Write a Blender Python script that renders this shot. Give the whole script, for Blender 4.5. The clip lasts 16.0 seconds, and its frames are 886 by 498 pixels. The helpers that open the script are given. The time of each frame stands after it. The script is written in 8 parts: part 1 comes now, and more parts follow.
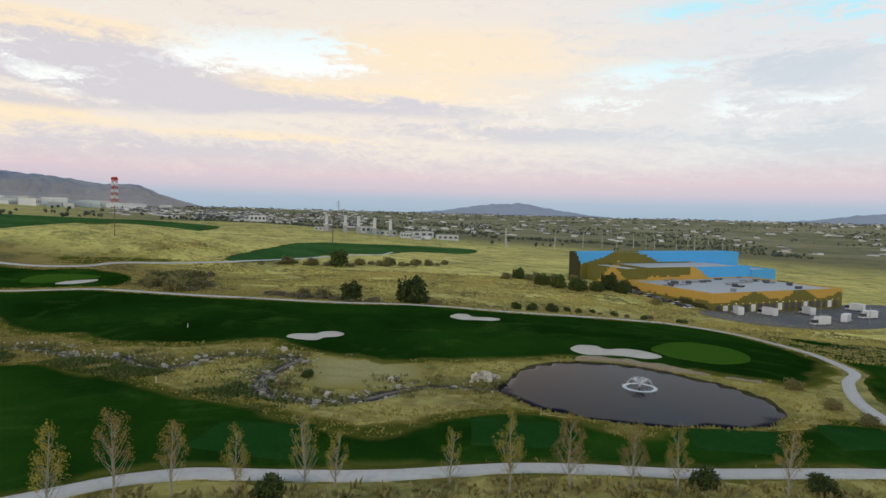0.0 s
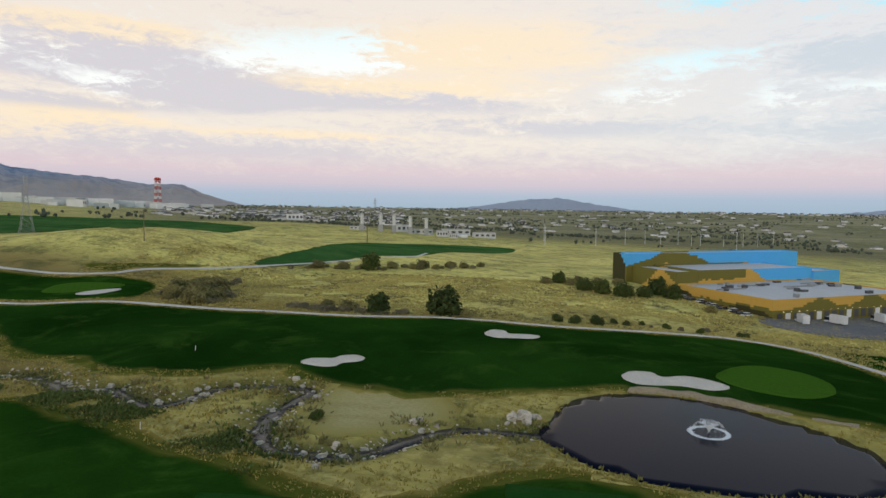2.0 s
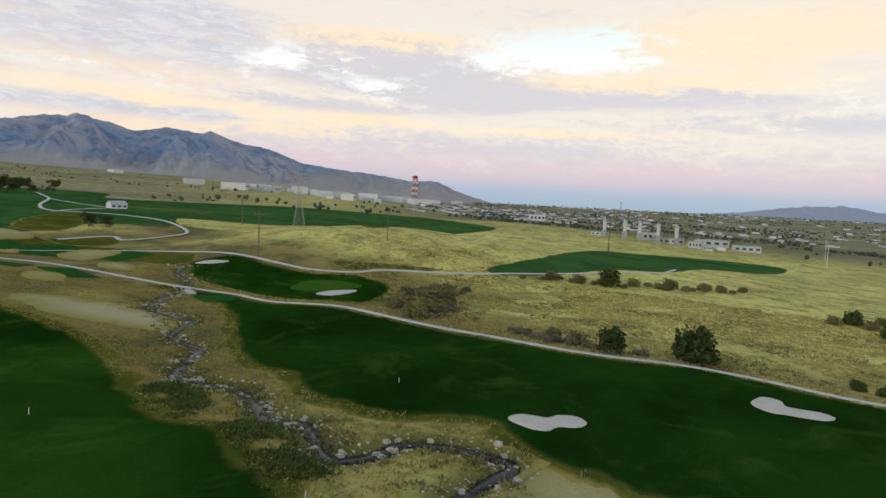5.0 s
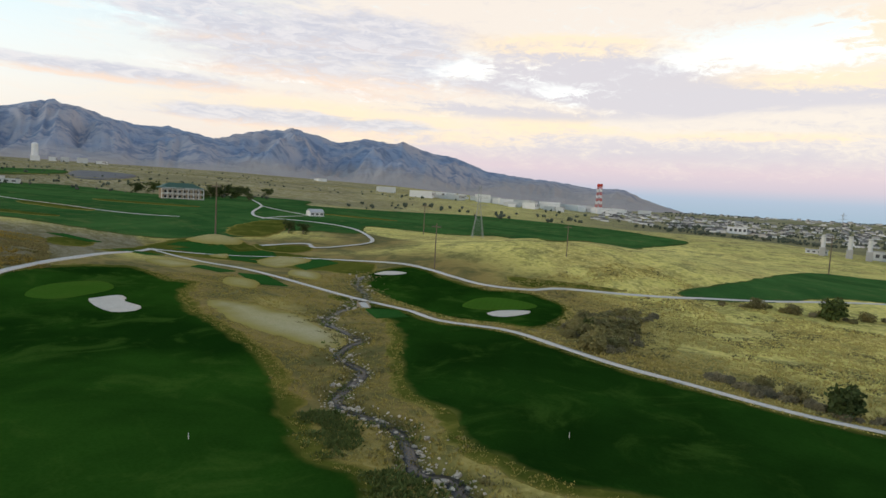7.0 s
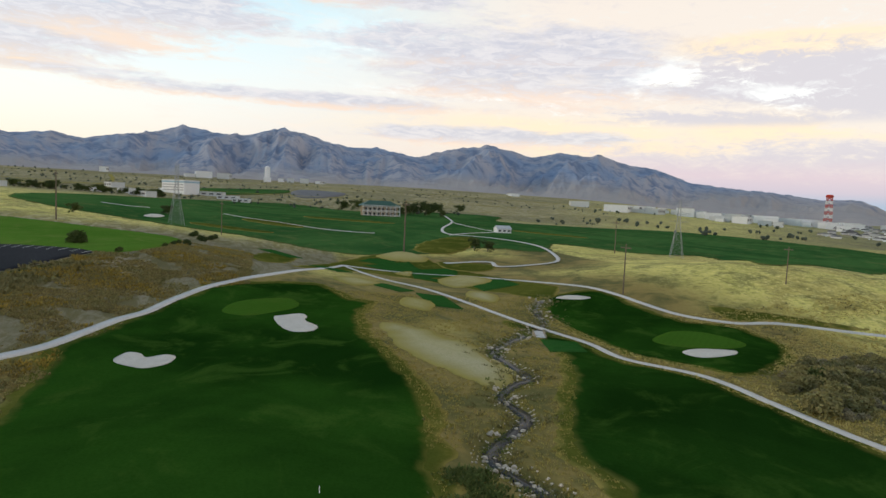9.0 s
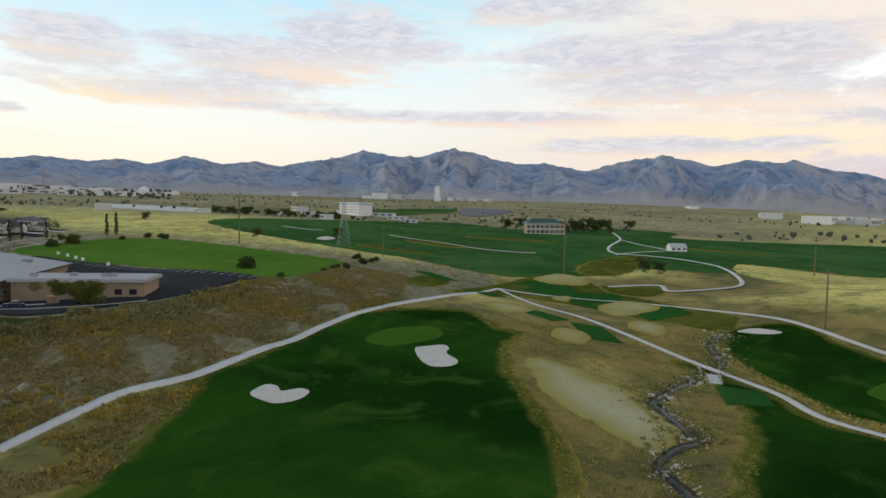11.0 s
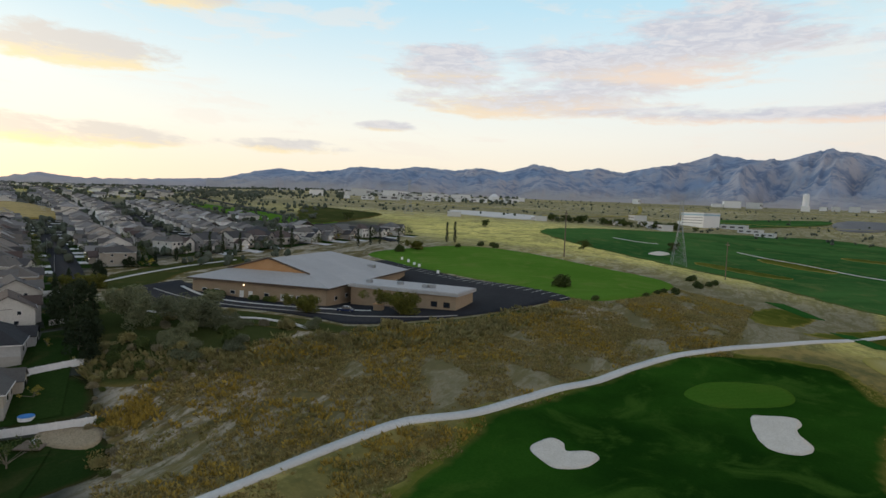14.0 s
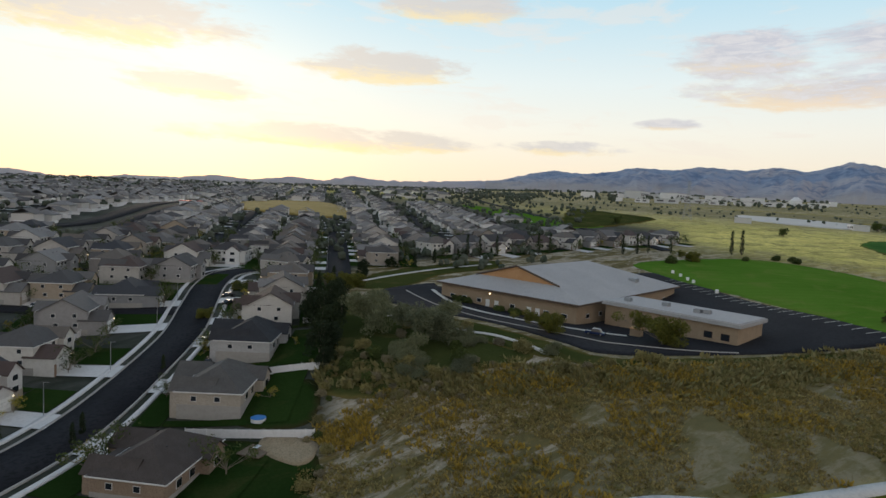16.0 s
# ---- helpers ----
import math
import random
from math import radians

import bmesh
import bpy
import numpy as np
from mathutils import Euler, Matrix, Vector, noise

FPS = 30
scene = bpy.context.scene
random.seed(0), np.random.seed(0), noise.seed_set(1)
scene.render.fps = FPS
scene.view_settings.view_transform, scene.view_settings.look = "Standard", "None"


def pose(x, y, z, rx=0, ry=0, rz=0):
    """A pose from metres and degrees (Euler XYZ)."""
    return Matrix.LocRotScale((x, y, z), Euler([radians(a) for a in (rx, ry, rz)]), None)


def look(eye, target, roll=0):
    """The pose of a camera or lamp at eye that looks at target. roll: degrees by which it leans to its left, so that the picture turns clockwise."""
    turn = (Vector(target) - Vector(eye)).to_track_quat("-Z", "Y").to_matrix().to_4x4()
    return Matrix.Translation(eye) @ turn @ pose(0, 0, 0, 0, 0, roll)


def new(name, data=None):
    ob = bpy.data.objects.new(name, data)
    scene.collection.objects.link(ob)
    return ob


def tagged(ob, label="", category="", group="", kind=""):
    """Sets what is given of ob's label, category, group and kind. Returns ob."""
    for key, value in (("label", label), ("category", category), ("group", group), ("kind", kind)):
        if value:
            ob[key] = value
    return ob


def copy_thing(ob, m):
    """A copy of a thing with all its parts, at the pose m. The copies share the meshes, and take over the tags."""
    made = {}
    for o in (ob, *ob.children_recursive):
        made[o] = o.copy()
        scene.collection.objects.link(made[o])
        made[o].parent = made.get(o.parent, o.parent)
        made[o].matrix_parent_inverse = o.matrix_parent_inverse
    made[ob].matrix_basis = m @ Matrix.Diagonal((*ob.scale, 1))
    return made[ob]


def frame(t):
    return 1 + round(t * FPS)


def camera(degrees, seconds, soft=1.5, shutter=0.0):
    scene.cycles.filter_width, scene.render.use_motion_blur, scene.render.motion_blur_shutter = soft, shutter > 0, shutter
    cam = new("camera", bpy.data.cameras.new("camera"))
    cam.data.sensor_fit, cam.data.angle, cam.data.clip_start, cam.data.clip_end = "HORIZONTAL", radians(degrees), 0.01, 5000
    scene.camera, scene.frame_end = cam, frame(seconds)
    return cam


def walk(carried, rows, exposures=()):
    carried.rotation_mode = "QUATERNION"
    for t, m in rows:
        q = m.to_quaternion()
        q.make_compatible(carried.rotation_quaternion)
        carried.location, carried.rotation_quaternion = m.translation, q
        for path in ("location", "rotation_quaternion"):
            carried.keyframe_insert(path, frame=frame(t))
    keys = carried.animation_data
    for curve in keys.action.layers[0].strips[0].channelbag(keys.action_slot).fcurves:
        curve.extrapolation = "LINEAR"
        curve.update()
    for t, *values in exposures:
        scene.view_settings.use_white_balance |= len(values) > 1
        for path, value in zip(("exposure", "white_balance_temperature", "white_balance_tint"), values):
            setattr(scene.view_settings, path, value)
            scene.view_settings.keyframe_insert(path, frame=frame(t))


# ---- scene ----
cam = camera(71.0, 16.0)
ROWS = [
    (0.0, -0.00, -0.00, 29.00, 86.627, -1.483, 13.386),
    (0.5, -0.46, 4.28, 29.73, 86.433, -1.218, 14.342),
    (1.0, -1.18, 8.40, 30.46, 86.330, -1.085, 15.251),
    (1.5, -1.71, 11.83, 31.15, 86.168, -0.988, 16.444),
    (2.0, -2.57, 16.23, 31.85, 86.148, -0.830, 16.860),
    (2.5, -3.52, 20.62, 32.39, 86.157, -0.852, 17.793),
    (3.0, -4.79, 24.90, 33.03, 86.096, -1.010, 20.032),
    (3.5, -5.92, 28.58, 33.87, 86.062, -1.337, 24.237),
    (4.0, -7.20, 31.86, 34.83, 85.899, -1.850, 29.123),
    (4.5, -9.13, 35.57, 35.59, 85.725, -2.204, 34.170),
    (4.7, -9.88, 37.00, 35.93, 85.579, -2.436, 36.238),
    (6.8, -19.44, 49.25, 38.99, 85.243, -3.292, 53.798),
    (7.0, -20.63, 50.56, 39.39, 85.212, -3.173, 55.774),
    (7.5, -23.57, 54.09, 39.86, 85.269, -3.017, 60.424),
    (8.0, -26.45, 57.29, 40.47, 85.398, -2.769, 65.037),
    (8.5, -29.55, 60.25, 41.18, 85.566, -2.658, 69.547),
    (8.7, -30.83, 61.24, 41.37, 85.581, -2.702, 71.177),
    (10.8, -45.65, 71.73, 44.00, 86.456, -1.129, 87.191),
    (11.0, -47.14, 72.67, 44.47, 86.547, -1.266, 88.979),
    (11.5, -50.91, 74.26, 45.35, 86.663, -1.239, 93.481),
    (12.0, -54.90, 75.44, 46.08, 86.828, -1.373, 97.987),
    (12.5, -58.83, 76.10, 46.81, 86.827, -1.647, 102.929),
    (13.0, -63.41, 76.12, 47.66, 86.710, -1.965, 108.037),
    (13.5, -68.50, 75.65, 48.34, 86.467, -2.290, 113.777),
    (14.0, -74.56, 74.92, 48.80, 86.128, -2.362, 119.772),
    (14.5, -80.17, 73.80, 49.30, 85.802, -2.504, 125.260),
    (15.0, -85.83, 70.84, 49.69, 85.531, -2.731, 131.049),
    (15.5, -92.02, 67.12, 49.85, 85.305, -2.900, 137.465),
    (16.0, -98.76, 62.43, 49.91, 85.157, -2.935, 144.600),
]
walk(cam, [(t, pose(x, y, z, a, b, c)) for t, x, y, z, a, b, c in ROWS], [(0.0, 0.0), (5.0, 0.05), (8.0, 0.14), (11.0, 0.08), (14.0, -0.03), (16.0, -0.08)])

# ---- light: dusk under broken cloud, the glow low in the south ----
SUN_AZ, SUN_EL = 168.0, 7.0          # degrees anticlockwise from +y, and above the horizon
sun_way = Vector((-math.sin(radians(SUN_AZ)) * math.cos(radians(SUN_EL)), math.cos(radians(SUN_AZ)) * math.cos(radians(SUN_EL)), math.sin(radians(SUN_EL))))


class Net:
    """A few lines to write node trees with."""

    def __init__(self, tree):
        self.t = tree

    def add(self, kind, **kw):
        n = self.t.nodes.new(kind)
        ins = kw.pop("ins", {})
        if "operation" in kw:
            n.operation = kw.pop("operation")
        if "use_clamp" in kw:
            n.use_clamp = kw.pop("use_clamp")
        if "interpolation_type" in kw:
            n.interpolation_type = kw.pop("interpolation_type")
        if "data_type" in kw:
            n.data_type = kw.pop("data_type")
        if "blend_type" in kw:
            n.blend_type = kw.pop("blend_type")
        if "sky_type" in kw:
            n.sky_type = kw.pop("sky_type")
        if "sun_disc" in kw:
            n.sun_disc = kw.pop("sun_disc")
        if "sun_elevation" in kw:
            n.sun_elevation = kw.pop("sun_elevation")
        if "sun_rotation" in kw:
            n.sun_rotation = kw.pop("sun_rotation")
        if "wave_type" in kw:
            n.wave_type = kw.pop("wave_type")
        if "bands_direction" in kw:
            n.bands_direction = kw.pop("bands_direction")
        if "attribute_name" in kw:
            n.attribute_name = kw.pop("attribute_name")
        assert not kw
        for k, v in ins.items():
            self.put(n.inputs[k], v)
        return n

    def put(self, socket, v):
        if isinstance(v, bpy.types.NodeSocket):
            self.t.links.new(v, socket)
        elif isinstance(v, bpy.types.Node):
            self.t.links.new(v.outputs[0], socket)
        else:
            if socket.type == "RGBA" and not isinstance(v, (int, float)) and len(v) == 3:
                v = (*v, 1)
            socket.default_value = v

    def math(self, op, a, b=0.0, c=0.0, clamp=False):
        n = self.add("ShaderNodeMath", operation=op, use_clamp=clamp)
        self.put(n.inputs[0], a), self.put(n.inputs[1], b), self.put(n.inputs[2], c)
        return n.outputs[0]

    def span(self, v, a, b, c=0.0, d=1.0):
        n = self.add("ShaderNodeMapRange", interpolation_type="SMOOTHSTEP", ins={0: v, 1: a, 2: b, 3: c, 4: d})
        return n.outputs[0]

    def noise(self, co, scale, detail=4.0, rough=0.55, dist=0.0):
        n = self.add("ShaderNodeTexNoise", ins={"Vector": co, "Scale": scale, "Detail": detail, "Roughness": rough, "Distortion": dist})
        return n.outputs[0]

    def mix(self, f, a, b, blend="MIX"):
        n = self.add("ShaderNodeMix", data_type="RGBA", blend_type=blend)
        self.put(n.inputs[0], f), self.put(n.inputs[6], a), self.put(n.inputs[7], b)
        return n.outputs[2]

    def ramp(self, f, stops):
        n = self.add("ShaderNodeValToRGB", ins={0: f})
        e = n.color_ramp.elements
        while len(e) < len(stops):
            e.new(0.5)
        for el, (p, c) in zip(e, stops):
            el.position, el.color = p, (*c, 1)
        return n.outputs[0]


world = bpy.data.worlds.new("dusk_sky")
scene.world = world
world.use_nodes = True
W = Net(world.node_tree)
bg = world.node_tree.nodes["Background"]
co = W.add("ShaderNodeTexCoord").outputs["Generated"]
sep = W.add("ShaderNodeSeparateXYZ", ins={0: co})
sx, sy, sz = sep.outputs
sky = W.add("ShaderNodeTexSky", sky_type="NISHITA", sun_disc=False, sun_elevation=radians(SUN_EL), sun_rotation=radians(-SUN_AZ))
up = W.math("MAXIMUM", sz, 0.0)
# nearness to the glow, from 0 opposite to 1 towards it
fl = W.math("SQRT", W.math("ADD", W.math("MULTIPLY", sx, sx), W.math("MULTIPLY", sy, sy)))
toward = W.math("DIVIDE", W.math("ADD", W.math("MULTIPLY", sx, sun_way.x), W.math("MULTIPLY", sy, sun_way.y)), W.math("MAXIMUM", fl, 0.001))
glow = W.span(toward, -0.72, 0.7)
clear_far = W.ramp(up, [(0.0, (0.40, 0.50, 0.60)), (0.03, (0.42, 0.49, 0.60)), (0.065, (0.56, 0.50, 0.58)), (0.11, (0.68, 0.60, 0.63)), (0.15, (0.82, 0.80, 0.80)), (0.22, (0.80, 0.92, 0.95)), (0.36, (0.44, 0.78, 0.90)), (0.6, (0.24, 0.38, 0.54)), (1.0, (0.12, 0.19, 0.31))])
clear_near = W.ramp(up, [(0.0, (0.96, 0.77, 0.60)), (0.05, (0.98, 0.84, 0.68)), (0.11, (0.96, 0.91, 0.82)), (0.18, (0.84, 0.90, 0.90)), (0.30, (0.54, 0.77, 0.90)), (0.6, (0.23, 0.37, 0.54)), (1.0, (0.12, 0.19, 0.31))])
clear = W.mix(glow, clear_far, clear_near)
# bearing (anticlockwise from +y) and height over the horizon, in degrees
az = W.math("MULTIPLY", W.math("ARCTAN2", W.math("MULTIPLY", sx, -1.0), sy), 57.2958)
az = W.math("ADD", az, W.math("MULTIPLY", W.math("LESS_THAN", az, -60.0), 360.0))
el = W.math("MULTIPLY", W.math("ARCSINE", sz), 57.2958)
# a broad deck in the north, drawn out in level streaks, with gaps, darker veils and warm patches: bearing, height, half width, half depth
GAPS = [(31.3, 13.5, 7.2, 1.7), (25.1, 13.8, 3.0, 1.4), (-4.5, 12.5, 5.0, 1.0), (-10.7, 9.3, 2.3, 1.0), (-16.9, 9.4, 2.6, 0.7), (-0.3, 10.1, 2.4, 0.6), (-7.9, 17.0, 7.1, 0.9), (-18.1, 16.1, 3.2, 0.9), (-20.6, 13.4, 1.4, 0.6),
        (55.8, 10.8, 5.6, 0.9), (63.7, 9.5, 2.1, 0.6), (83.1, 14.4, 7.1, 1.7), (72.9, 9.9, 10.2, 0.5), (54.7, 12.1, 3.4, 0.9), (46.0, 9.9, 3.1, 0.6), (34.8, 12.1, 1.6, 0.6), (95.7, 8.1, 4.3, 0.7)]
VEILS = [(38.4, 9.8, 9.0, 1.1), (21.0, 9.1, 16.4, 0.6), (-16.4, 12.0, 4.8, 1.7), (-18.6, 6.1, 7.5, 1.2), (46.6, 10.1, 4.1, 0.7), (5.1, 7.1, 12.1, 0.8), (35.8, 4.6, 15.9, 0.7), (43.7, 11.4, 6.4, 1.2), (49.3, 7.8, 9.5, 0.5), (70.0, 13.1, 13.2, 1.4), (88.8, 7.8, 10.5, 0.4),
         (42.5, 11.6, 6.2, 1.2), (35.3, 8.8, 4.8, 0.8)]
WARM = [(44.7, 13.3, 6.3, 0.6), (25.0, 10.5, 11.2, 0.7), (46.3, 6.8, 4.2, 1.0), (30.3, 6.1, 8.8, 0.4), (12.9, 13.9, 13.1, 2.3), (62.3, 5.3, 9.5, 0.9), (74.8, 7.0, 20.3, 1.1), (45.4, 13.9, 6.5, 0.7)]


def stretched(kx, ky, seed):
    return W.add("ShaderNodeCombineXYZ", ins={0: W.math("MULTIPLY", az, kx), 1: W.math("ADD", W.math("MULTIPLY", el, ky), W.math("MULTIPLY", az, -0.012)), 2: seed}).outputs[0]


n1 = W.math("SUBTRACT", W.noise(stretched(0.055, 0.34, 1.3), 1.0, 5.0, 0.55, 0.5), 0.5)
n2 = W.math("SUBTRACT", W.noise(stretched(0.17, 0.80, 5.1), 1.0, 6.0, 0.62, 0.8), 0.5)
n3 = W.math("SUBTRACT", W.noise(stretched(0.62, 1.5, 8.7), 1.0, 7.0, 0.70, 0.9), 0.5)
az_w = W.math("ADD", az, W.math("ADD", W.math("MULTIPLY", n2, 14.0), W.math("MULTIPLY", n3, 5.0)))
el_w = W.math("ADD", el, W.math("ADD", W.math("MULTIPLY", n1, 1.6), W.math("ADD", W.math("MULTIPLY", n2, 1.6), W.math("MULTIPLY", n3, 1.2))))


def blots(spots):
    """How near a direction lies to the spots, about 1 in their middles."""
    total = 0.0
    for a, e, w, h in spots:
        da, de = W.math("DIVIDE", W.math("SUBTRACT", az_w, a), w * 1.1), W.math("DIVIDE", W.math("SUBTRACT", el_w, e), h * 1.2)
        q = W.math("ADD", W.math("MULTIPLY", da, da), W.math("MULTIPLY", de, de))
        total = W.math("ADD", total, W.math("POWER", 2.71828, W.math("MULTIPLY", q, -1.0)))
    return total


grain = W.math("ADD", W.math("MULTIPLY", n1, 0.9), W.math("ADD", W.math("MULTIPLY", n2, 1.15), W.math("MULTIPLY", n3, 1.5)))
east = W.span(az_w, 16.0, -14.0)
west = W.span(az, 50.0, 84.0)
gap = W.span(W.math("ADD", W.math("MULTIPLY", blots(GAPS), 0.85), W.math("MULTIPLY", grain, 1.25)), 0.20, 1.10)
gap = W.math("MULTIPLY", gap, W.span(el, 4.0, 8.0))
veil = W.span(W.math("SUBTRACT", blots(VEILS), W.math("MULTIPLY", grain, 1.1)), 0.02, 1.05)
warm = W.span(W.math("ADD", blots(WARM), W.math("MULTIPLY", n2, 0.8)), 0.1, 0.9)
deck = W.mix(W.math("MULTIPLY", east, 0.8), (0.90, 0.785, 0.70), (0.76, 0.75, 0.785))
deck = W.mix(W.math("MULTIPLY", warm, W.math("SUBTRACT", 1.0, W.math("MULTIPLY", east, 0.6))), deck, (1.0, 0.80, 0.585))
deck = W.mix(W.math("MULTIPLY", veil, 0.9), deck, W.mix(east, (0.665, 0.615, 0.665), (0.62, 0.655, 0.715)))
blue = W.math("MULTIPLY", W.math("ADD", W.math("MULTIPLY", east, 0.62), W.math("MULTIPLY", W.span(el, 11.0, 17.0), 0.4)), W.span(W.math("ADD", el, W.math("MULTIPLY", n3, 8.0)), 7.0, 15.0))
deck = W.mix(gap, deck, W.mix(blue, (1.0, 0.985, 0.96), (0.46, 0.83, 0.96)))
low_far = W.ramp(up, [(0.0, (0.33, 0.45, 0.58)), (0.018, (0.37, 0.47, 0.62)), (0.036, (0.60, 0.52, 0.62)), (0.055, (0.70, 0.56, 0.63)), (0.085, (0.68, 0.60, 0.65)), (0.13, (0.78, 0.70, 0.70))])
low_near = W.ramp(up, [(0.0, (0.90, 0.68, 0.56)), (0.05, (0.97, 0.74, 0.58)), (0.10, (0.99, 0.84, 0.70)), (0.15, (0.98, 0.92, 0.84))])
low = W.mix(west, low_far, low_near)
deck = W.mix(W.math("MULTIPLY", W.span(W.math("ADD", el, W.math("MULTIPLY", grain, 3.0)), 7.0, 2.6), 0.94), deck, low)
deck = W.mix(W.span(el, 20.0, 50.0), deck, (0.30, 0.33, 0.40))
wisps = W.math("MULTIPLY", W.math("MULTIPLY", W.span(W.math("ADD", n1, n2), 0.02, 0.22), 0.4), W.span(el, 2.0, 6.0))
open_sky = W.mix(wisps, clear, (0.93, 0.80, 0.72))
seen_sky = W.mix(W.math("MAXIMUM", W.span(az, 96.0, 62.0), W.span(az, 235.0, 290.0)), open_sky, deck)
# single banks of cloud in the west and south: bearing, height, half width, half depth
BANKS = [(173.7, 13.0, 12.5, 1.9), (149.8, 11.2, 6.5, 1.3), (166.6, 8.1, 5.0, 1.0), (144.6, 16.4, 6.0, 1.1), (154.0, 4.7, 13.0, 0.9), (133.7, 4.8, 4.5, 0.6), (125.6, 7.0, 2.4, 0.5),
         (119.0, 12.3, 5.5, 1.8), (112.5, 9.6, 11.5, 1.2), (105.4, 12.6, 11.0, 2.0), (97.6, 15.0, 8.0, 2.4), (86.0, 8.4, 17.0, 0.6), (69.0, 13.0, 14.0, 2.6), (64.6, 10.0, 14.0, 1.3), (69.8, 5.9, 12.0, 0.9), (80.0, 17.5, 8.0, 1.2)]
wob = W.add("ShaderNodeCombineXYZ", ins={0: W.math("MULTIPLY", az, 0.16), 1: W.math("MULTIPLY", el, 0.62), 2: 3.7}).outputs[0]
rag = W.math("SUBTRACT", W.noise(wob, 1.0, 6.0, 0.62, 0.3), 0.5)
rag2 = W.math("SUBTRACT", W.noise(wob, 3.0, 6.0, 0.66, 0.7), 0.5)
most, tall_sum, weight = None, 0.0, 0.001
for a, e, w, h in BANKS:
    da, de = W.math("DIVIDE", W.math("SUBTRACT", az, a), w * 1.15), W.math("DIVIDE", W.math("SUBTRACT", el, e), h * 1.25)
    f = W.math("SUBTRACT", 1.0, W.math("ADD", W.math("MULTIPLY", da, da), W.math("MULTIPLY", de, de)))
    k = W.math("MAXIMUM", W.math("ADD", f, 1.2), 0.0)
    most = f if most is None else W.math("MAXIMUM", most, f)
    tall_sum, weight = W.math("MULTIPLY_ADD", k, de, tall_sum), W.math("ADD", weight, k)
shape_ = W.math("ADD", most, W.math("ADD", W.math("MULTIPLY", rag, 3.4), W.math("MULTIPLY", rag2, 1.3)))
bank = W.math("MULTIPLY", W.span(shape_, -0.15, 0.75), 0.92)
rel = W.math("ADD", W.math("DIVIDE", tall_sum, weight), W.math("MULTIPLY", rag2, 1.6))
belly = W.mix(W.span(toward, 0.3, 1.0), (0.97, 0.72, 0.56), (1.02, 0.80, 0.44))
mass_col = W.mix(W.span(toward, 0.6, 1.0), W.mix(W.span(rag2, -0.12, 0.15), (0.60, 0.585, 0.66), (0.78, 0.73, 0.75)), (0.72, 0.66, 0.62))
bank_col = W.mix(W.math("MULTIPLY", W.span(rel, 0.05, -0.75), 0.85), mass_col, belly)
seen_sky = W.mix(bank, seen_sky, bank_col)
base = W.mix(1.0, W.mix(1.0, seen_sky, (0.97, 1.0, 1.0), "MULTIPLY"), W.mix(1.0, sky.outputs[0], (0.012, 0.012, 0.012), "MULTIPLY"), "ADD")
W.put(bg.inputs[0], base)
bg.inputs[1].default_value = 1.0

lamp = bpy.data.lights.new("low_sun", "SUN")
lamp.energy, lamp.angle, lamp.color = 0.9, radians(14), (1.0, 0.80, 0.60)
sun = new("low_sun", lamp)
sun.matrix_world = look((0, 0, 300), Vector((0, 0, 300)) - sun_way)


# ---- materials ----
def mat(name, build, rough=0.9, metal=0.0, spec=0.3):
    """build(net, position) returns colour, and a height for the bump or None, with the bump's depth in metres."""
    m = bpy.data.materials.new(name)
    m.use_nodes = True
    n = Net(m.node_tree)
    p = m.node_tree.nodes["Principled BSDF"]
    p.inputs["Roughness"].default_value, p.inputs["Metallic"].default_value, p.inputs["Specular IOR Level"].default_value = rough, metal, spec
    got = build(n, n.add("ShaderNodeTexCoord").outputs["Object"])
    col, h, depth = got if isinstance(got, tuple) else (got, None, 0)
    n.put(p.inputs["Base Color"], col)
    if h is not None:
        b = n.add("ShaderNodeBump", ins={"Strength": 1.0, "Distance": depth, "Height": h})
        n.put(p.inputs["Normal"], b.outputs[0])
    return m


def mottled(name, a, b, c, big, small, rough=0.9, bump=0.03, vary=0.0, spec=0.3, metal=0.0):
    """Three colours mixed at two scales (cycles per metre); vary: how far copies differ."""
    def build(n, p):
        f, g = n.noise(p, big, 5), n.noise(p, small, 4, 0.65)
        col = n.mix(n.span(g, 0.42, 0.68), n.mix(n.span(f, 0.35, 0.65), a, b), c)
        if vary:
            r = n.add("ShaderNodeObjectInfo").outputs["Random"]
            col = n.mix(1.0, col, n.ramp(r, [(0.0, (1 - vary,) * 3), (1.0, (1 + vary, 1 + vary * 0.8, 1 + vary * 0.6))]), "MULTIPLY")
        return col, g, bump
    return mat(name, build, rough, metal, spec)


def flora(name, a, b, vary=0.25):
    """Leaves: two greens by the leaf, and a shade of its own for each plant."""
    def build(n, p):
        i = n.add("ShaderNodeNewGeometry").outputs["Random Per Island"]
        r = n.add("ShaderNodeObjectInfo").outputs["Random"]
        col = n.mix(i, a, b)
        return n.mix(1.0, col, n.ramp(r, [(0.0, (1 - vary, 1 - vary, 1 - vary)), (1.0, (1 + vary, 1 + vary * 0.7, 1))]), "MULTIPLY")
    return mat(name, build, 0.75, 0, 0.15)


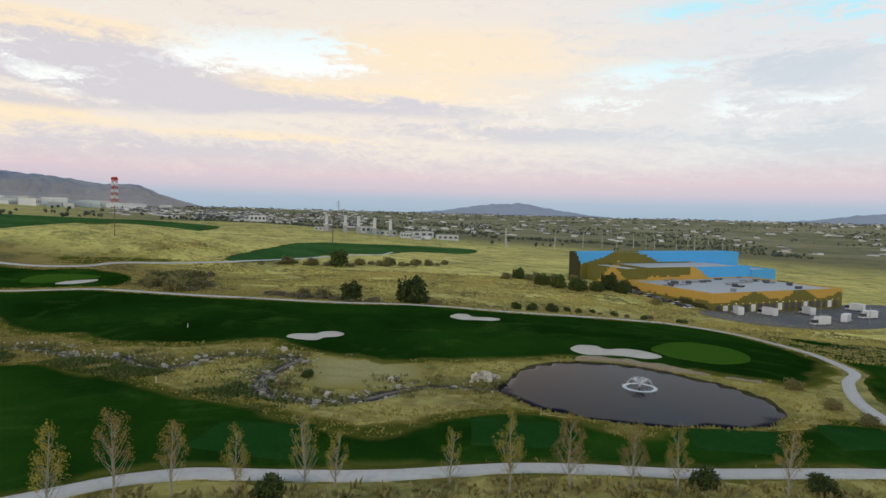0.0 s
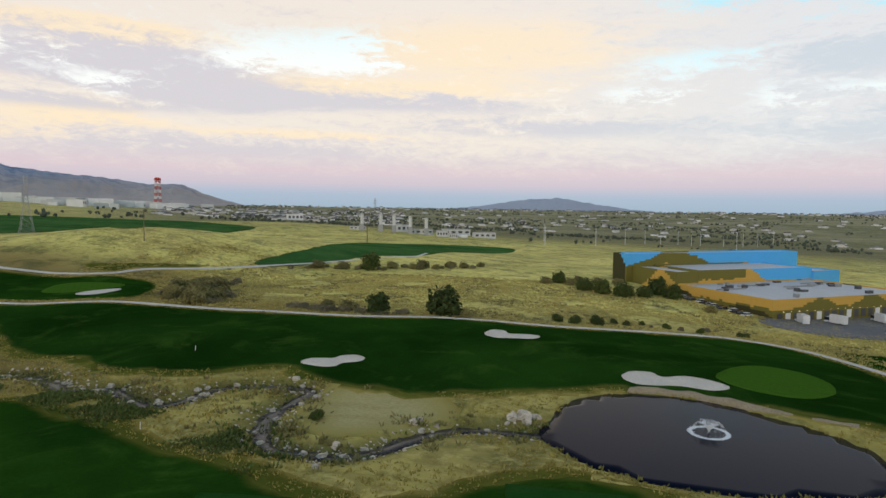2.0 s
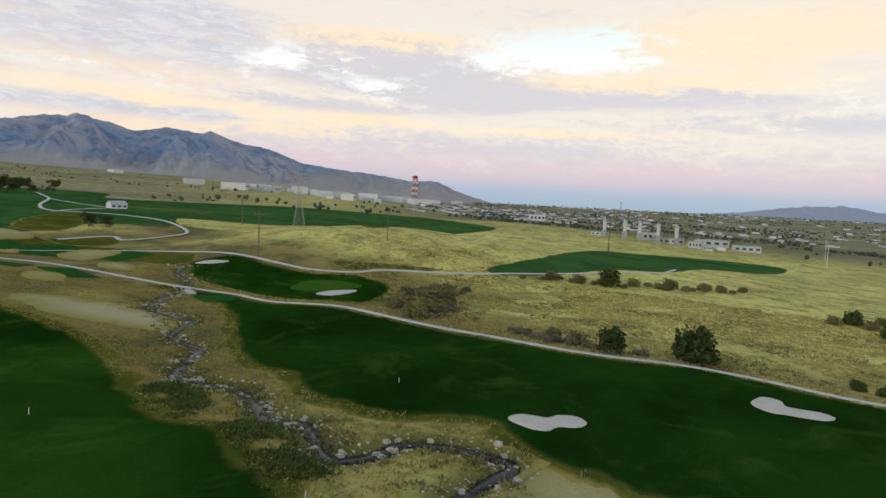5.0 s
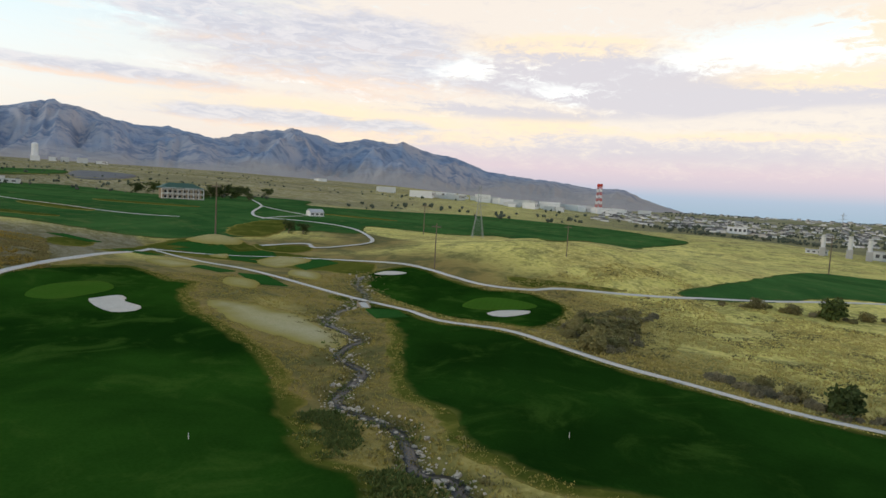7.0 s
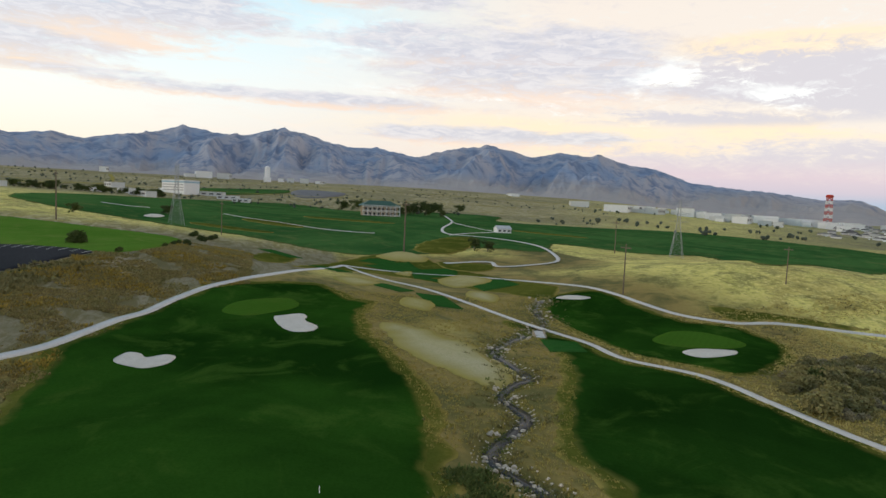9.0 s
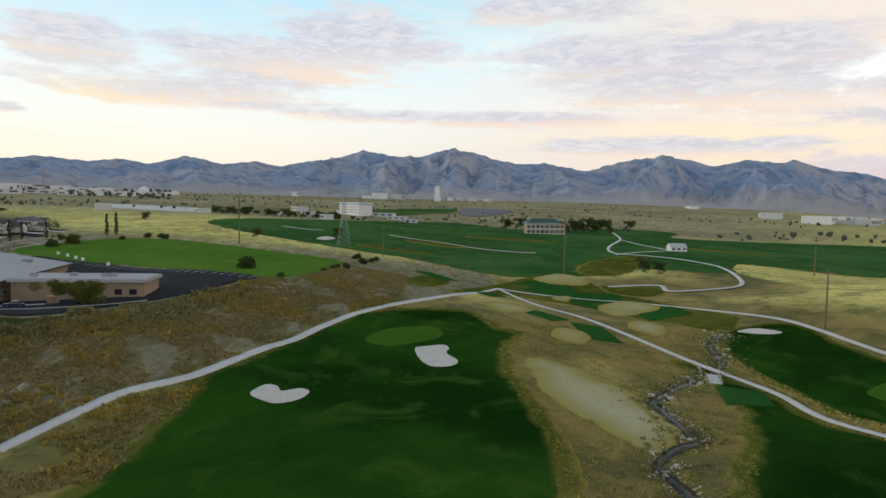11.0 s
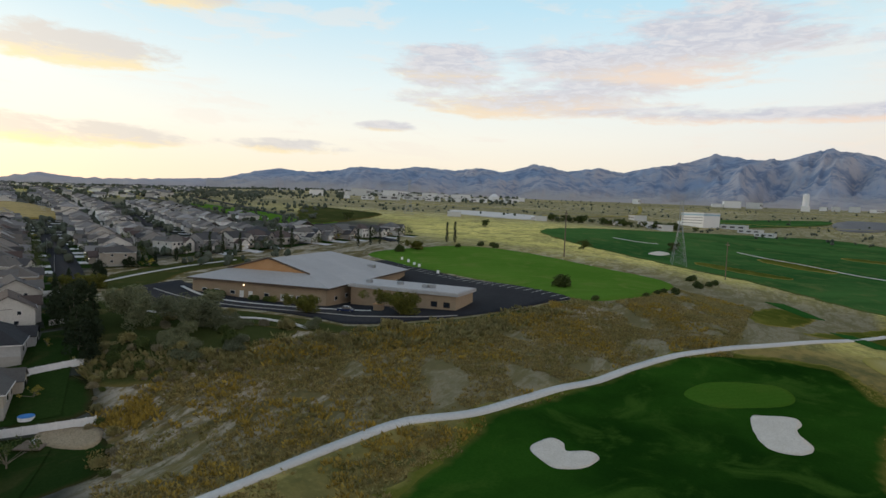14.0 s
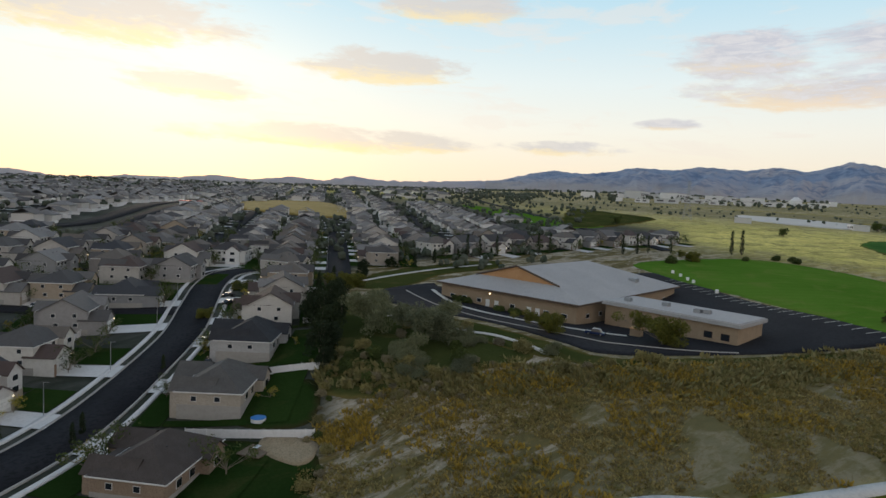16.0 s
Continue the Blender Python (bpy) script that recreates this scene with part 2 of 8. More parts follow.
def turf(name, a, b, c, stripe=0.0, edge=None, soft=0.0):
    """Mown grass: soft clouds of tone, worn paler spots, a fine nap, and faint mowing lines."""
    def build(n, p):
        f, g, h = n.noise(p, 0.014, 5, 0.62, 0.4), n.noise(p, 0.06, 6, 0.65, 0.8), n.noise(p, 1.7, 3, 0.7)
        col = n.mix(n.span(f, 0.36, 0.66), a, b)
        col = n.mix(n.math("MULTIPLY", n.span(g, 0.50, 0.70), 0.7), col, c)
        col = n.mix(n.math("MULTIPLY", n.span(h, 0.35, 0.70), 0.5), col, n.mix(1.0, col, (0.6, 0.7, 0.5), "MULTIPLY"))
        if edge:
            r = n.add("ShaderNodeAttribute", attribute_name="rim").outputs["Fac"]
            col = n.mix(n.span(n.math("ADD", r, n.math("MULTIPLY", n.math("SUBTRACT", g, 0.5), 6.0)), -1.0, 1.8 + soft), edge, col)
        if stripe:
            s = n.add("ShaderNodeTexWave", wave_type="BANDS", bands_direction="DIAGONAL", ins={"Vector": p, "Scale": stripe, "Distortion": 1.2, "Detail": 1.0})
            col = n.mix(n.math("MULTIPLY", s.outputs[1], 0.12), col, n.mix(1.0, col, (1.5, 1.5, 1.4), "MULTIPLY"))
        return col, h, 0.02
    return mat(name, build, 1.0, 0, 0.0)


M = {
    "fairway": turf("fairway_grass", (0.0085, 0.035, 0.0045), (0.026, 0.082, 0.0095), (0.050, 0.108, 0.016), 0.05, (0.125, 0.130, 0.028)),
    # the fairway grass in a slightly darker tone
    "fairway_dark": turf("darker_fairway_grass", (0.0080, 0.031, 0.0042), (0.020, 0.066, 0.0085), (0.042, 0.092, 0.014), 0.05, (0.105, 0.110, 0.026)),
    "collar": turf("rough_grass", (0.076, 0.094, 0.016), (0.140, 0.142, 0.028), (0.235, 0.205, 0.046), 0.0, (0.31, 0.255, 0.075)),
    # fairway grass made paler for the far holes, haze included in the green
    "hazy_fairway": turf("hazy_fairway_grass", (0.036, 0.105, 0.030), (0.068, 0.155, 0.044), (0.13, 0.165, 0.055), 0.03, (0.12, 0.12, 0.04)),
    "green": turf("putting_green", (0.052, 0.125, 0.014), (0.060, 0.140, 0.017), (0.07, 0.135, 0.018), 0.22),
    "teebox": turf("tee_grass", (0.016, 0.066, 0.013), (0.022, 0.078, 0.017), (0.034, 0.085, 0.02), 0.12),
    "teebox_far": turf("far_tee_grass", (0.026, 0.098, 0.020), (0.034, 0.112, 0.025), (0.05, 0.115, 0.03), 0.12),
    "lawn": turf("playing_field_grass", (0.085, 0.185, 0.024), (0.110, 0.215, 0.032), (0.160, 0.215, 0.048), 0.06),
    "sand": mottled("bunker_sand", (0.62, 0.57, 0.49), (0.68, 0.63, 0.55), (0.55, 0.50, 0.42), 0.25, 2.5, 0.95, 0.04),
    "concrete": mottled("path_concrete", (0.58, 0.56, 0.52), (0.64, 0.62, 0.58), (0.54, 0.52, 0.49), 0.05, 1.3, 0.85, 0.01),
    "verge": turf("verge_grass", (0.048, 0.062, 0.020), (0.075, 0.082, 0.027), (0.14, 0.115, 0.045), 0.0, (0.15, 0.12, 0.04)),
    "yard_asphalt": mottled("worn_asphalt", (0.17, 0.17, 0.175), (0.21, 0.21, 0.21), (0.12, 0.12, 0.125), 0.04, 0.8, 0.95, 0.01, 0, 0.1),
    "asphalt": mottled("asphalt", (0.024, 0.025, 0.030), (0.033, 0.034, 0.039), (0.019, 0.020, 0.022), 0.06, 1.1, 0.95, 0.01, 0, 0.1),
    "dirt": turf("bare_earth", (0.47, 0.40, 0.18), (0.51, 0.45, 0.28), (0.34, 0.285, 0.11), 0.0, (0.33, 0.28, 0.08), 7.0),
    "rock": mottled("creek_stone", (0.50, 0.45, 0.37), (0.62, 0.57, 0.49), (0.30, 0.26, 0.20), 0.6, 3.0, 0.9, 0.05, 0.25),
}


def ground_cover(n, p):
    """Dry prairie: gold and olive grass, grey earth showing through; browner scrub south, settled land beyond."""
    g1, g2, g3 = n.noise(p, 0.010, 6, 0.6, 0.3), n.noise(p, 0.055, 6, 0.65, 0.6), n.noise(p, 0.55, 6, 0.75)
    zone = n.add("ShaderNodeAttribute", attribute_name="cover")
    scrub, town, moist = n.add("ShaderNodeSeparateColor", ins={0: zone.outputs["Color"]}).outputs
    gold = n.mix(n.span(g1, 0.35, 0.65), (0.80, 0.695, 0.20), (0.575, 0.515, 0.135))
    gold = n.mix(n.math("MULTIPLY", n.span(n.noise(p, 0.021, 5, 0.62, 0.8), 0.50, 0.64), 0.65), gold, (0.44, 0.335, 0.10))
    gold = n.mix(n.math("MULTIPLY", n.span(g2, 0.47, 0.64), 0.8), gold, (0.22, 0.205, 0.062))
    gold = n.mix(n.math("MULTIPLY", n.span(g3, 0.48, 0.66), 0.8), gold, (0.90, 0.76, 0.28))
    gold = n.mix(n.math("MULTIPLY", n.span(n.noise(p, 0.30, 5, 0.7, 0.4), 0.54, 0.66), 0.6), gold, (0.27, 0.235, 0.085))
    drawn = n.add("ShaderNodeMapping", ins={0: p, 2: (0.0, 0.0, radians(-24)), 3: (0.45, 1.5, 1.0)}).outputs[0]
    earth = n.mix(n.span(n.noise(drawn, 0.085, 6, 0.72, 0.8), 0.45, 0.55), (0.44, 0.385, 0.30), (0.135, 0.112, 0.045))
    earth = n.mix(n.math("MULTIPLY", n.span(n.noise(drawn, 0.40, 5, 0.75, 0.4), 0.47, 0.62), 0.75), earth, (0.20, 0.145, 0.048))
    earth = n.mix(n.math("MULTIPLY", n.span(g3, 0.52, 0.70), 0.6), earth, (0.29, 0.225, 0.115))
    col = n.mix(scrub, gold, earth)
    col = n.mix(n.math("MULTIPLY", n.span(n.noise(p, 0.22, 5, 0.7, 0.5), 0.50, 0.60), 0.6), col, n.mix(1.0, col, (0.46, 0.48, 0.40), "MULTIPLY"))
    col = n.mix(n.math("MULTIPLY", n.math("MULTIPLY", n.span(n.noise(p, 0.0045, 5, 0.6, 0.5), 0.42, 0.56), scrub), 0.7), col, (0.165, 0.15, 0.07))
    tame = zone.outputs["Alpha"]
    brown = n.mix(n.span(g2, 0.38, 0.62), (0.29, 0.215, 0.066), (0.125, 0.118, 0.036))
    brown = n.mix(n.math("MULTIPLY", n.span(g3, 0.5, 0.75), 0.5), brown, (0.32, 0.255, 0.09))
    col = n.mix(n.math("MULTIPLY", n.math("MULTIPLY", tame, n.math("SUBTRACT", 1.0, scrub)), n.span(g1, -0.1, 0.22)), col, brown)
    settled = n.mix(n.span(g2, 0.40, 0.62), (0.040, 0.046, 0.034), (0.082, 0.085, 0.072))
    settled = n.mix(n.span(g1, 0.55, 0.72), settled, (0.14, 0.125, 0.058))
    # far fields and tree bands, turned paler by distance as painted haze
    lanes = n.noise(n.add("ShaderNodeMapping", ins={0: p, 3: (0.35, 1.3, 1.0)}).outputs[0], 0.0042, 6, 0.62, 0.5)
    reach = n.span(n.add("ShaderNodeVectorMath", operation="LENGTH", ins={0: p}).outputs["Value"], 850.0, 1900.0)
    hazy_plain = n.mix(n.span(lanes, 0.42, 0.56), (0.22, 0.205, 0.155), (0.075, 0.095, 0.072))
    hazy_plain = n.mix(n.span(n.noise(p, 0.011, 5, 0.65), 0.50, 0.66), hazy_plain, (0.21, 0.205, 0.185))
    settled = n.mix(reach, settled, hazy_plain)
    col = n.mix(town, col, settled)
    wet = n.mix(n.span(g2, 0.42, 0.62), (0.050, 0.062, 0.016), (0.20, 0.165, 0.045))
    col = n.mix(moist, col, wet)
    return col, n.math("ADD", n.math("MULTIPLY", g3, 0.25), g2), 0.5


M["ground"] = mat("prairie", ground_cover, 0.95, 0, 0.1)


def water_look(n, p):
    return (0.004, 0.007, 0.020), n.noise(p, 1.3, 3, 0.6), 0.004


M["water"] = mat("pond_water", water_look, 0.10, 0, 0.03)
M["creek_water"] = mottled("creek_water", (0.020, 0.024, 0.030), (0.012, 0.015, 0.018), (0.045, 0.048, 0.050), 0.3, 1.6, 0.28, 0.06, 0, 0.16)

# ---- the ground ----
# rolling ground: a gentle slope with rises and hollows (x, y, radius, height)
SLOPE = (2.67425, -0.03162, -0.02529)
RISES_A = [(-116, 72, 34, -1.3), (-104, 101, 34, -1.6), (-54, 96, 39, -1.2), (-139, 114, 39, -4.1), (-50, 44, 42, -1.2),
    (-55, 134, 43, 0.6), (-25, 70, 45, 1.9), (-19, 113, 47, -3.4), (-190, 109, 49, -0.6), (-187, 33, 50, -5.1),
    (-38, 173, 52, 1.5), (-157, -26, 54, -7.7), (-227, 81, 56, -0.7), (21, 128, 57, 1), (-121, -55, 58, -7.1),
    (-217, 152, 58, -3.5), (38, 76, 58, 0.3), (-64, 220, 60, -2.6), (-60, -60, 60, -0.4), (-220, -13, 61, 4.9),
    (0, -40, 62, -0.2), (-255, 32, 64, -8.6)]
RISES_B = [(-191, -58, 64, 7.8), (29, 196, 66, -0.2), (-265, 137, 66, -1.5), (-127, 253, 67, 1.3), (-223, 237, 72, -2.8),
    (-100, -120, 72, -5.4), (100, 0, 75, 1.6), (120, 80, 76, 2.2), (-312, 8, 77, 9.5), (-270, -70, 78, -8), (-329, 77, 78, -1.5),
    (-197, 293, 79, -10.3), (-296, 210, 80, -3.9), (-124, 316, 80, -2), (-14, 311, 82, 1.2), (-170, -180, 87, 0.6),
    (150, 200, 89, -2.2), (85, 289, 89, -6.4), (-269, 314, 92, 16.3), (-391, 110, 92, -7.3), (-390, 206, 98, -2.7),
    (-431, 15, 102, 0.7)]
RISES_C = [(-100, -260, 103, 0.3), (40, 400, 105, 0), (-200, -260, 106, 0.4), (-192, 449, 112, 2.4), (-480, 220, 117, -2.6),
    (50, -300, 118, 4.1), (-350, 420, 121, 2.5), (-500, -60, 121, 2.7), (-400, -250, 126, 3.4), (-550, 60, 127, -7.4),
    (-302, -341, 131, -1), (-500, 400, 141, 0), (300, 400, 141, -4.1), (-150, 600, 143, -1.5), (100, 600, 151, -2),
    (-100, -500, 156, 11.4), (-645, 310, 158, -0.2), (-400, 600, 160, -4.6), (-700, -150, 169, 5.2), (-400, -500, 172, 5.3),
    (-600, -400, 180, 3.1), (-700, 500, 189, -0.8)]
RISES_D = [(300, 700, 190, 0.1), (-427, 745, 191, 12.6), (-900, 0, 205, -4), (-903, 200, 207, -3.3), (-290, 885, 210, 0.4),
    (-700, 700, 218, 0.3), (0, 1000, 232, 2.2), (-1000, 400, 238, 2.4), (-1000, -300, 243, 2.4), (-700, -700, 244, 8),
    (-600, 1000, 258, -1.1), (500, 1000, 270, 2.9), (-1400, 300, 318, -0.6), (-1421, -97, 321, -3.8), (-1200, 900, 330, 1.9),
    (-1500, -600, 330, -2.6)]
RISES = RISES_A + RISES_B + RISES_C + RISES_D + [(-420, 152, 17, 6.0)]
PATH_TEE = [(-51.8, 38.7), (-48.9, 42.9), (-45.9, 46.5), (-42.8, 50), (-38, 53.1), (-33.3, 54.3), (-28.8, 55.4), (-23.4, 56.9),
    (-18.1, 58.9), (-13, 61.6), (-7.6, 64.5), (-1.9, 66.6), (4.2, 68.2), (10.4, 69.6), (16.4, 71.7), (23.1, 74.2), (31.4, 77.1),
    (39.5, 79)]
PATH_MAINE = [(44.6, 90.9), (43.4, 102.7), (44.5, 115.9), (48.9, 131.5), (54.8, 144.5), (56, 158.4), (54.9, 179.2),
    (44.9, 207.6), (27.9, 215.3), (9.2, 208.9), (-8.4, 201.2), (-25.3, 195.8), (-42.9, 195.6), (-56.7, 193.2), (-74.7, 181.8),
    (-85.8, 177.6), (-101.2, 174.2), (-118.2, 170.8), (-137.3, 170.8), (-160.6, 171.2), (-181.3, 161.7), (-203.3, 163),
    (-220.8, 159.6), (-238.4, 154.6), (-272.5, 145), (-303.8, 135.2), (-333.3, 121.6), (-391.3, 110.7)]
PATH_MAINW = [(-391.3, 110.7), (-318.8, 77.4), (-290.7, 57.8), (-273.4, 45), (-254.8, 36.3), (-237.4, 30.8), (-225.6, 25.3),
    (-210.2, 20.2), (-196, 14.7), (-183.4, 5.5), (-171.3, 1), (-159.8, -2.6), (-148.9, -5.3), (-138, -7.5), (-126, -9)]
PATH_NORTH = [(-391.3, 110.7), (-375, 135), (-362.5, 155.8), (-352.9, 174.8), (-328.8, 197), (-300.7, 214.8), (-276.3, 219.2),
    (-259.6, 220.6), (-239.9, 224.8), (-226.3, 238.8), (-222.8, 255.7), (-209.5, 278.4), (-198, 300), (-189, 319), (-172, 350),
    (-150, 400), (-142, 416), (-146, 450)]
PATH_LOOP = [(-407.1, 176.5), (-412.2, 196.7), (-408.2, 208.5), (-388.6, 205.4), (-387.2, 224.4), (-397.1, 249.2),
    (-439.1, 268.8), (-493.8, 281.7), (-534.7, 272.1), (-557.4, 250), (-571.7, 229.2), (-618.6, 237), (-744.1, 285.9),
    (-890.7, 318)]
CREEK = [(-14, 106.9), (-18.7, 106.8), (-24.8, 106), (-29.1, 102.3), (-31.9, 97.5), (-33.9, 91.7), (-37.5, 86.7), (-42.3, 86.3),
    (-46.4, 85.9), (-51.6, 90.7), (-55, 98.6), (-55.5, 106.8), (-55.8, 112.5), (-60, 112.8), (-65.8, 110.7), (-71.3, 106.2),
    (-71.2, 101.1), (-73.8, 95.2), (-78.8, 96.7), (-88.6, 101.4), (-94.1, 98.6), (-105, 103.5), (-114.5, 105.2), (-126.8, 102),
    (-133.3, 103.9), (-140.6, 111.2), (-147, 116.5), (-158, 115.3), (-165.8, 122), (-169.8, 127.2), (-186.5, 126.7),
    (-194.7, 127.6), (-208.4, 138.5), (-234.2, 161.9), (-261.8, 172.1), (-279.5, 183.6)]
POND = [(-14, 108.5), (-13.5, 117), (-11, 124.8), (-6.4, 130.9), (-1.2, 132.9), (6.1, 133.7), (13.3, 131.8), (20.7, 126.9),
    (26.7, 121.8), (31.1, 115.9), (31.6, 108.3), (28.7, 102.5), (23.9, 98.5), (17.2, 96.6), (9.4, 94.6), (2.2, 95.1), (-4.5, 97),
    (-10.4, 101.7)]
FAIRWAY_POND = [(-215, 152.1), (-195.8, 150.1), (-168.6, 139.3), (-150.6, 129.6), (-129.5, 118.5), (-111.9, 117.3), (-99.6, 112),
    (-84.7, 112.5), (-75, 116.3), (-66.8, 121.6), (-61.3, 120.1), (-53.4, 117.6), (-39.3, 118.5), (-31.3, 121.9), (-19.2, 128),
    (-10.8, 132.7), (-3.6, 136.6), (-2.3, 134.6), (8.4, 136.3), (18.5, 132.6), (28.2, 128.5), (33.2, 127.4), (38.4, 126.5),
    (46.2, 139.4), (52, 160), (51.6, 178), (42.1, 205.5), (27.8, 211.8), (10.5, 205.6), (-7.2, 197.9), (-24.7, 192.3),
    (-42.6, 192.1), (-55.3, 190), (-73, 178.7), (-84.8, 174.2), (-100.5, 170.8), (-117.9, 167.3), (-137.3, 167.3),
    (-159.9, 167.8), (-180.6, 158.3), (-203.1, 159.5), (-220, 156.2), (-237.4, 151.2)]
FAIRWAY_TEE = [(42.6, 95.2), (35.8, 97.8), (29.1, 93.6), (20.6, 89.3), (12.6, 88.8), (7.4, 81), (3.9, 82), (1, 88.2), (-4.5, 89),
    (-10.8, 88), (-15.6, 84), (-19.7, 78.4), (-22.2, 71.9), (-25.6, 69.5), (-30.9, 70), (-37.7, 73), (-48.6, 76.9), (-60, 79.3),
    (-74.6, 83.2), (-94.4, 89.2), (-103.5, 85.5), (-124.3, 89.9), (-143.5, 93.5), (-158.7, 96), (-178.3, 95.1), (-207.6, 93.2),
    (-239.6, 94.7), (-265, 104), (-267, 96.1), (-290.6, 87.7), (-289, 72.8), (-279, 52.5), (-260.5, 40.6), (-233.5, 31),
    (-210.5, 23), (-197, 18), (-187, 20), (-156.3, 20.5), (-131, 21.1), (-100, 15), (-75, 25), (-58, 36), (-53.6, 40),
    (-50.7, 44.2), (-47.6, 47.9), (-44.2, 51.7), (-38.9, 55.1), (-33.8, 56.4), (-29.4, 57.5), (-24.1, 59), (-19, 60.9),
    (-14, 63.5), (-8.5, 66.5), (-2.6, 68.7), (3.7, 70.3), (9.8, 71.7), (15.7, 73.8), (22.4, 76.3), (30.8, 79.2), (39, 81.1)]
FW3 = [(-279.1, 184.9), (-288.1, 213.8), (-255.4, 214.6), (-232.6, 219.2), (-221.1, 234.2), (-200.6, 234), (-180.2, 215),
    (-162.4, 186.1), (-169.9, 178.9), (-186.7, 169.7), (-215.1, 170.1), (-243.9, 171.9)]
FW4 = [(-201.1, 315.5), (-200.8, 349.4), (-206.6, 401), (-248.2, 540.1), (-220.4, 591), (-180, 638.9), (-123.5, 661.7),
    (-111, 569.9), (-141.2, 503.6), (-141.9, 426.9), (-162.3, 391.2), (-174.5, 341.9), (-191.5, 311.7)]
FW5 = [(-638.3, -135.6), (-757.6, -103.1), (-913.3, -34.7), (-993.8, 103), (-899.2, 196.6), (-945, 323.5), (-907.9, 409.6),
    (-796.8, 370.8), (-780.4, 491.9), (-801.5, 651.7), (-707.5, 737.6), (-494.5, 664.4), (-420.5, 642.4), (-389.4, 529.8),
    (-286.2, 317.2), (-432.9, 398.7), (-446.5, 351.1), (-513.3, 309.8), (-459.2, 271.8), (-475.8, 241.6), (-481.9, 211.2),
    (-443.5, 163), (-443.1, 120.7), (-465.1, 86.8), (-496.5, 48.7), (-510.7, 7.4), (-535.9, -48.1), (-568.8, -94.2)]
FIELD = [(-369, -141.8), (-407.9, -137.4), (-446.7, -119.9), (-451.8, -79.6), (-430.8, -23.9), (-414.5, 19), (-339.6, 22.9),
    (-310.7, 8.5), (-313.8, -7.8), (-326.5, -36.9), (-344.8, -74.1), (-356, -113.8)]
PARKING = [(-215.2, -142.1), (-246.4, -151.5), (-247.5, -141.2), (-265.5, -94.5), (-317.8, -105.9), (-347, -126),
    (-360.8, -113.2), (-335.7, -60.9), (-311.9, -3.9), (-297.4, -6.4), (-261.4, -23.9), (-223.6, -35.3), (-218.6, -49.6),
    (-218.1, -80.8), (-209.2, -116.3)]
DIRT_NEAR = [(-51.6, 101.9), (-55.3, 110.3), (-53.4, 117.6), (-47.6, 120.1), (-41.6, 119.7), (-35.1, 119.7), (-29.1, 114.3),
    (-28, 105.6), (-31.5, 100.3), (-36.6, 94.9), (-42.6, 91.8), (-46.6, 93.2)]
DIRT_FAR = [(-232, 102.5), (-226.8, 111.5), (-209.6, 120), (-181.1, 126.4), (-170.6, 125), (-162.6, 115.1), (-174, 107.9),
    (-188.2, 102.3), (-207.4, 100.2)]
GREEN1 = [(15, 152.4), (20, 163), (26.5, 169), (33.5, 166.5), (36.8, 158), (35.5, 148), (31.5, 142), (26.5, 139.8), (20.5, 142.2), (16.5, 146.5)]
GREEN2 = [(-244.6, 52.2), (-256.1, 55.4), (-262.4, 62.8), (-265.5, 73.3), (-258.8, 77.4), (-251.1, 75.4), (-244.3, 67.5),
    (-240.3, 59.7)]
GREEN3 = [(-209.4, 190.7), (-219.3, 206), (-216.2, 217.8), (-202.4, 222), (-195.1, 211), (-195.7, 195.5), (-201.3, 188.5)]
ROAD = [(-90.3, -56.6), (-97.6, -65.2), (-108.1, -76.7), (-119.8, -91.8), (-131.2, -108.1), (-142.2, -125.7), (-153.2, -152.4),
    (-163.9, -178), (-175.7, -195.6), (-188, -200.4)]
ROADFAR = [(-210.6, -165.4), (-234, -214), (-260.3, -269.9), (-297.1, -350.3)]
BUNKA = [(-64.8, 125.1), (-64.5, 128.3), (-60.3, 130.4), (-59.8, 132.7), (-57.3, 134.7), (-54.6, 133.5), (-54.8, 130.8),
    (-57.1, 128.5), (-57.7, 125.6), (-60.5, 124.4)]
BUNKB = [(-37.6, 169.8), (-37, 177.2), (-33.7, 177.4), (-31.7, 173.6), (-26.8, 175.8), (-24, 174.3), (-25.3, 170.1),
    (-30.5, 167.7), (-34, 166.5)]
BUNKC = [(-3.4, 144.1), (-1.4, 148.6), (2.1, 149.3), (4.4, 146.5), (9.2, 148.9), (13.7, 147.2), (16.4, 143), (13, 139.8),
    (7.6, 140.8), (2, 139.5), (-1.3, 139.9)]
BUNKD = [(-238, 68.3), (-240.8, 70.9), (-243, 77.2), (-239, 78.8), (-233.4, 78.1), (-224.7, 81.1), (-219.2, 78.8),
    (-219.1, 73.2), (-226.3, 70.1)]
BUNKE = [(-190.1, 187.5), (-194.2, 196.8), (-192, 208.2), (-186.6, 203.9), (-181.9, 190.3), (-184.2, 186.2)]
BUNKF = [(-190.2, 31.3), (-194.6, 31.7), (-197.7, 33.1), (-196.8, 36.1), (-193.6, 37.7), (-196.5, 41.5), (-194.3, 44.1),
    (-188.2, 43), (-184.8, 39), (-186.2, 35.5)]
BUNKG = [(-279.9, 190.3), (-284.2, 197.3), (-282.3, 202.5), (-276.1, 205.4), (-274.6, 198.5)]
BUNKH = [(-195.5, 440.2), (-208.7, 487.2), (-190.9, 462.3), (-182.3, 423.1)]
BUNKI = [(-484.4, 157.4), (-493.5, 164.4), (-484.8, 167.7), (-478.9, 161)]
BUNKJ = [(-563.4, -24.1), (-587, -20), (-578.3, -10.6), (-555.3, -14.5)]
TEE_0 = [(-399.9, 123.4), (-403.1, 152.5), (-370.8, 158.3), (-362.1, 140.1)]
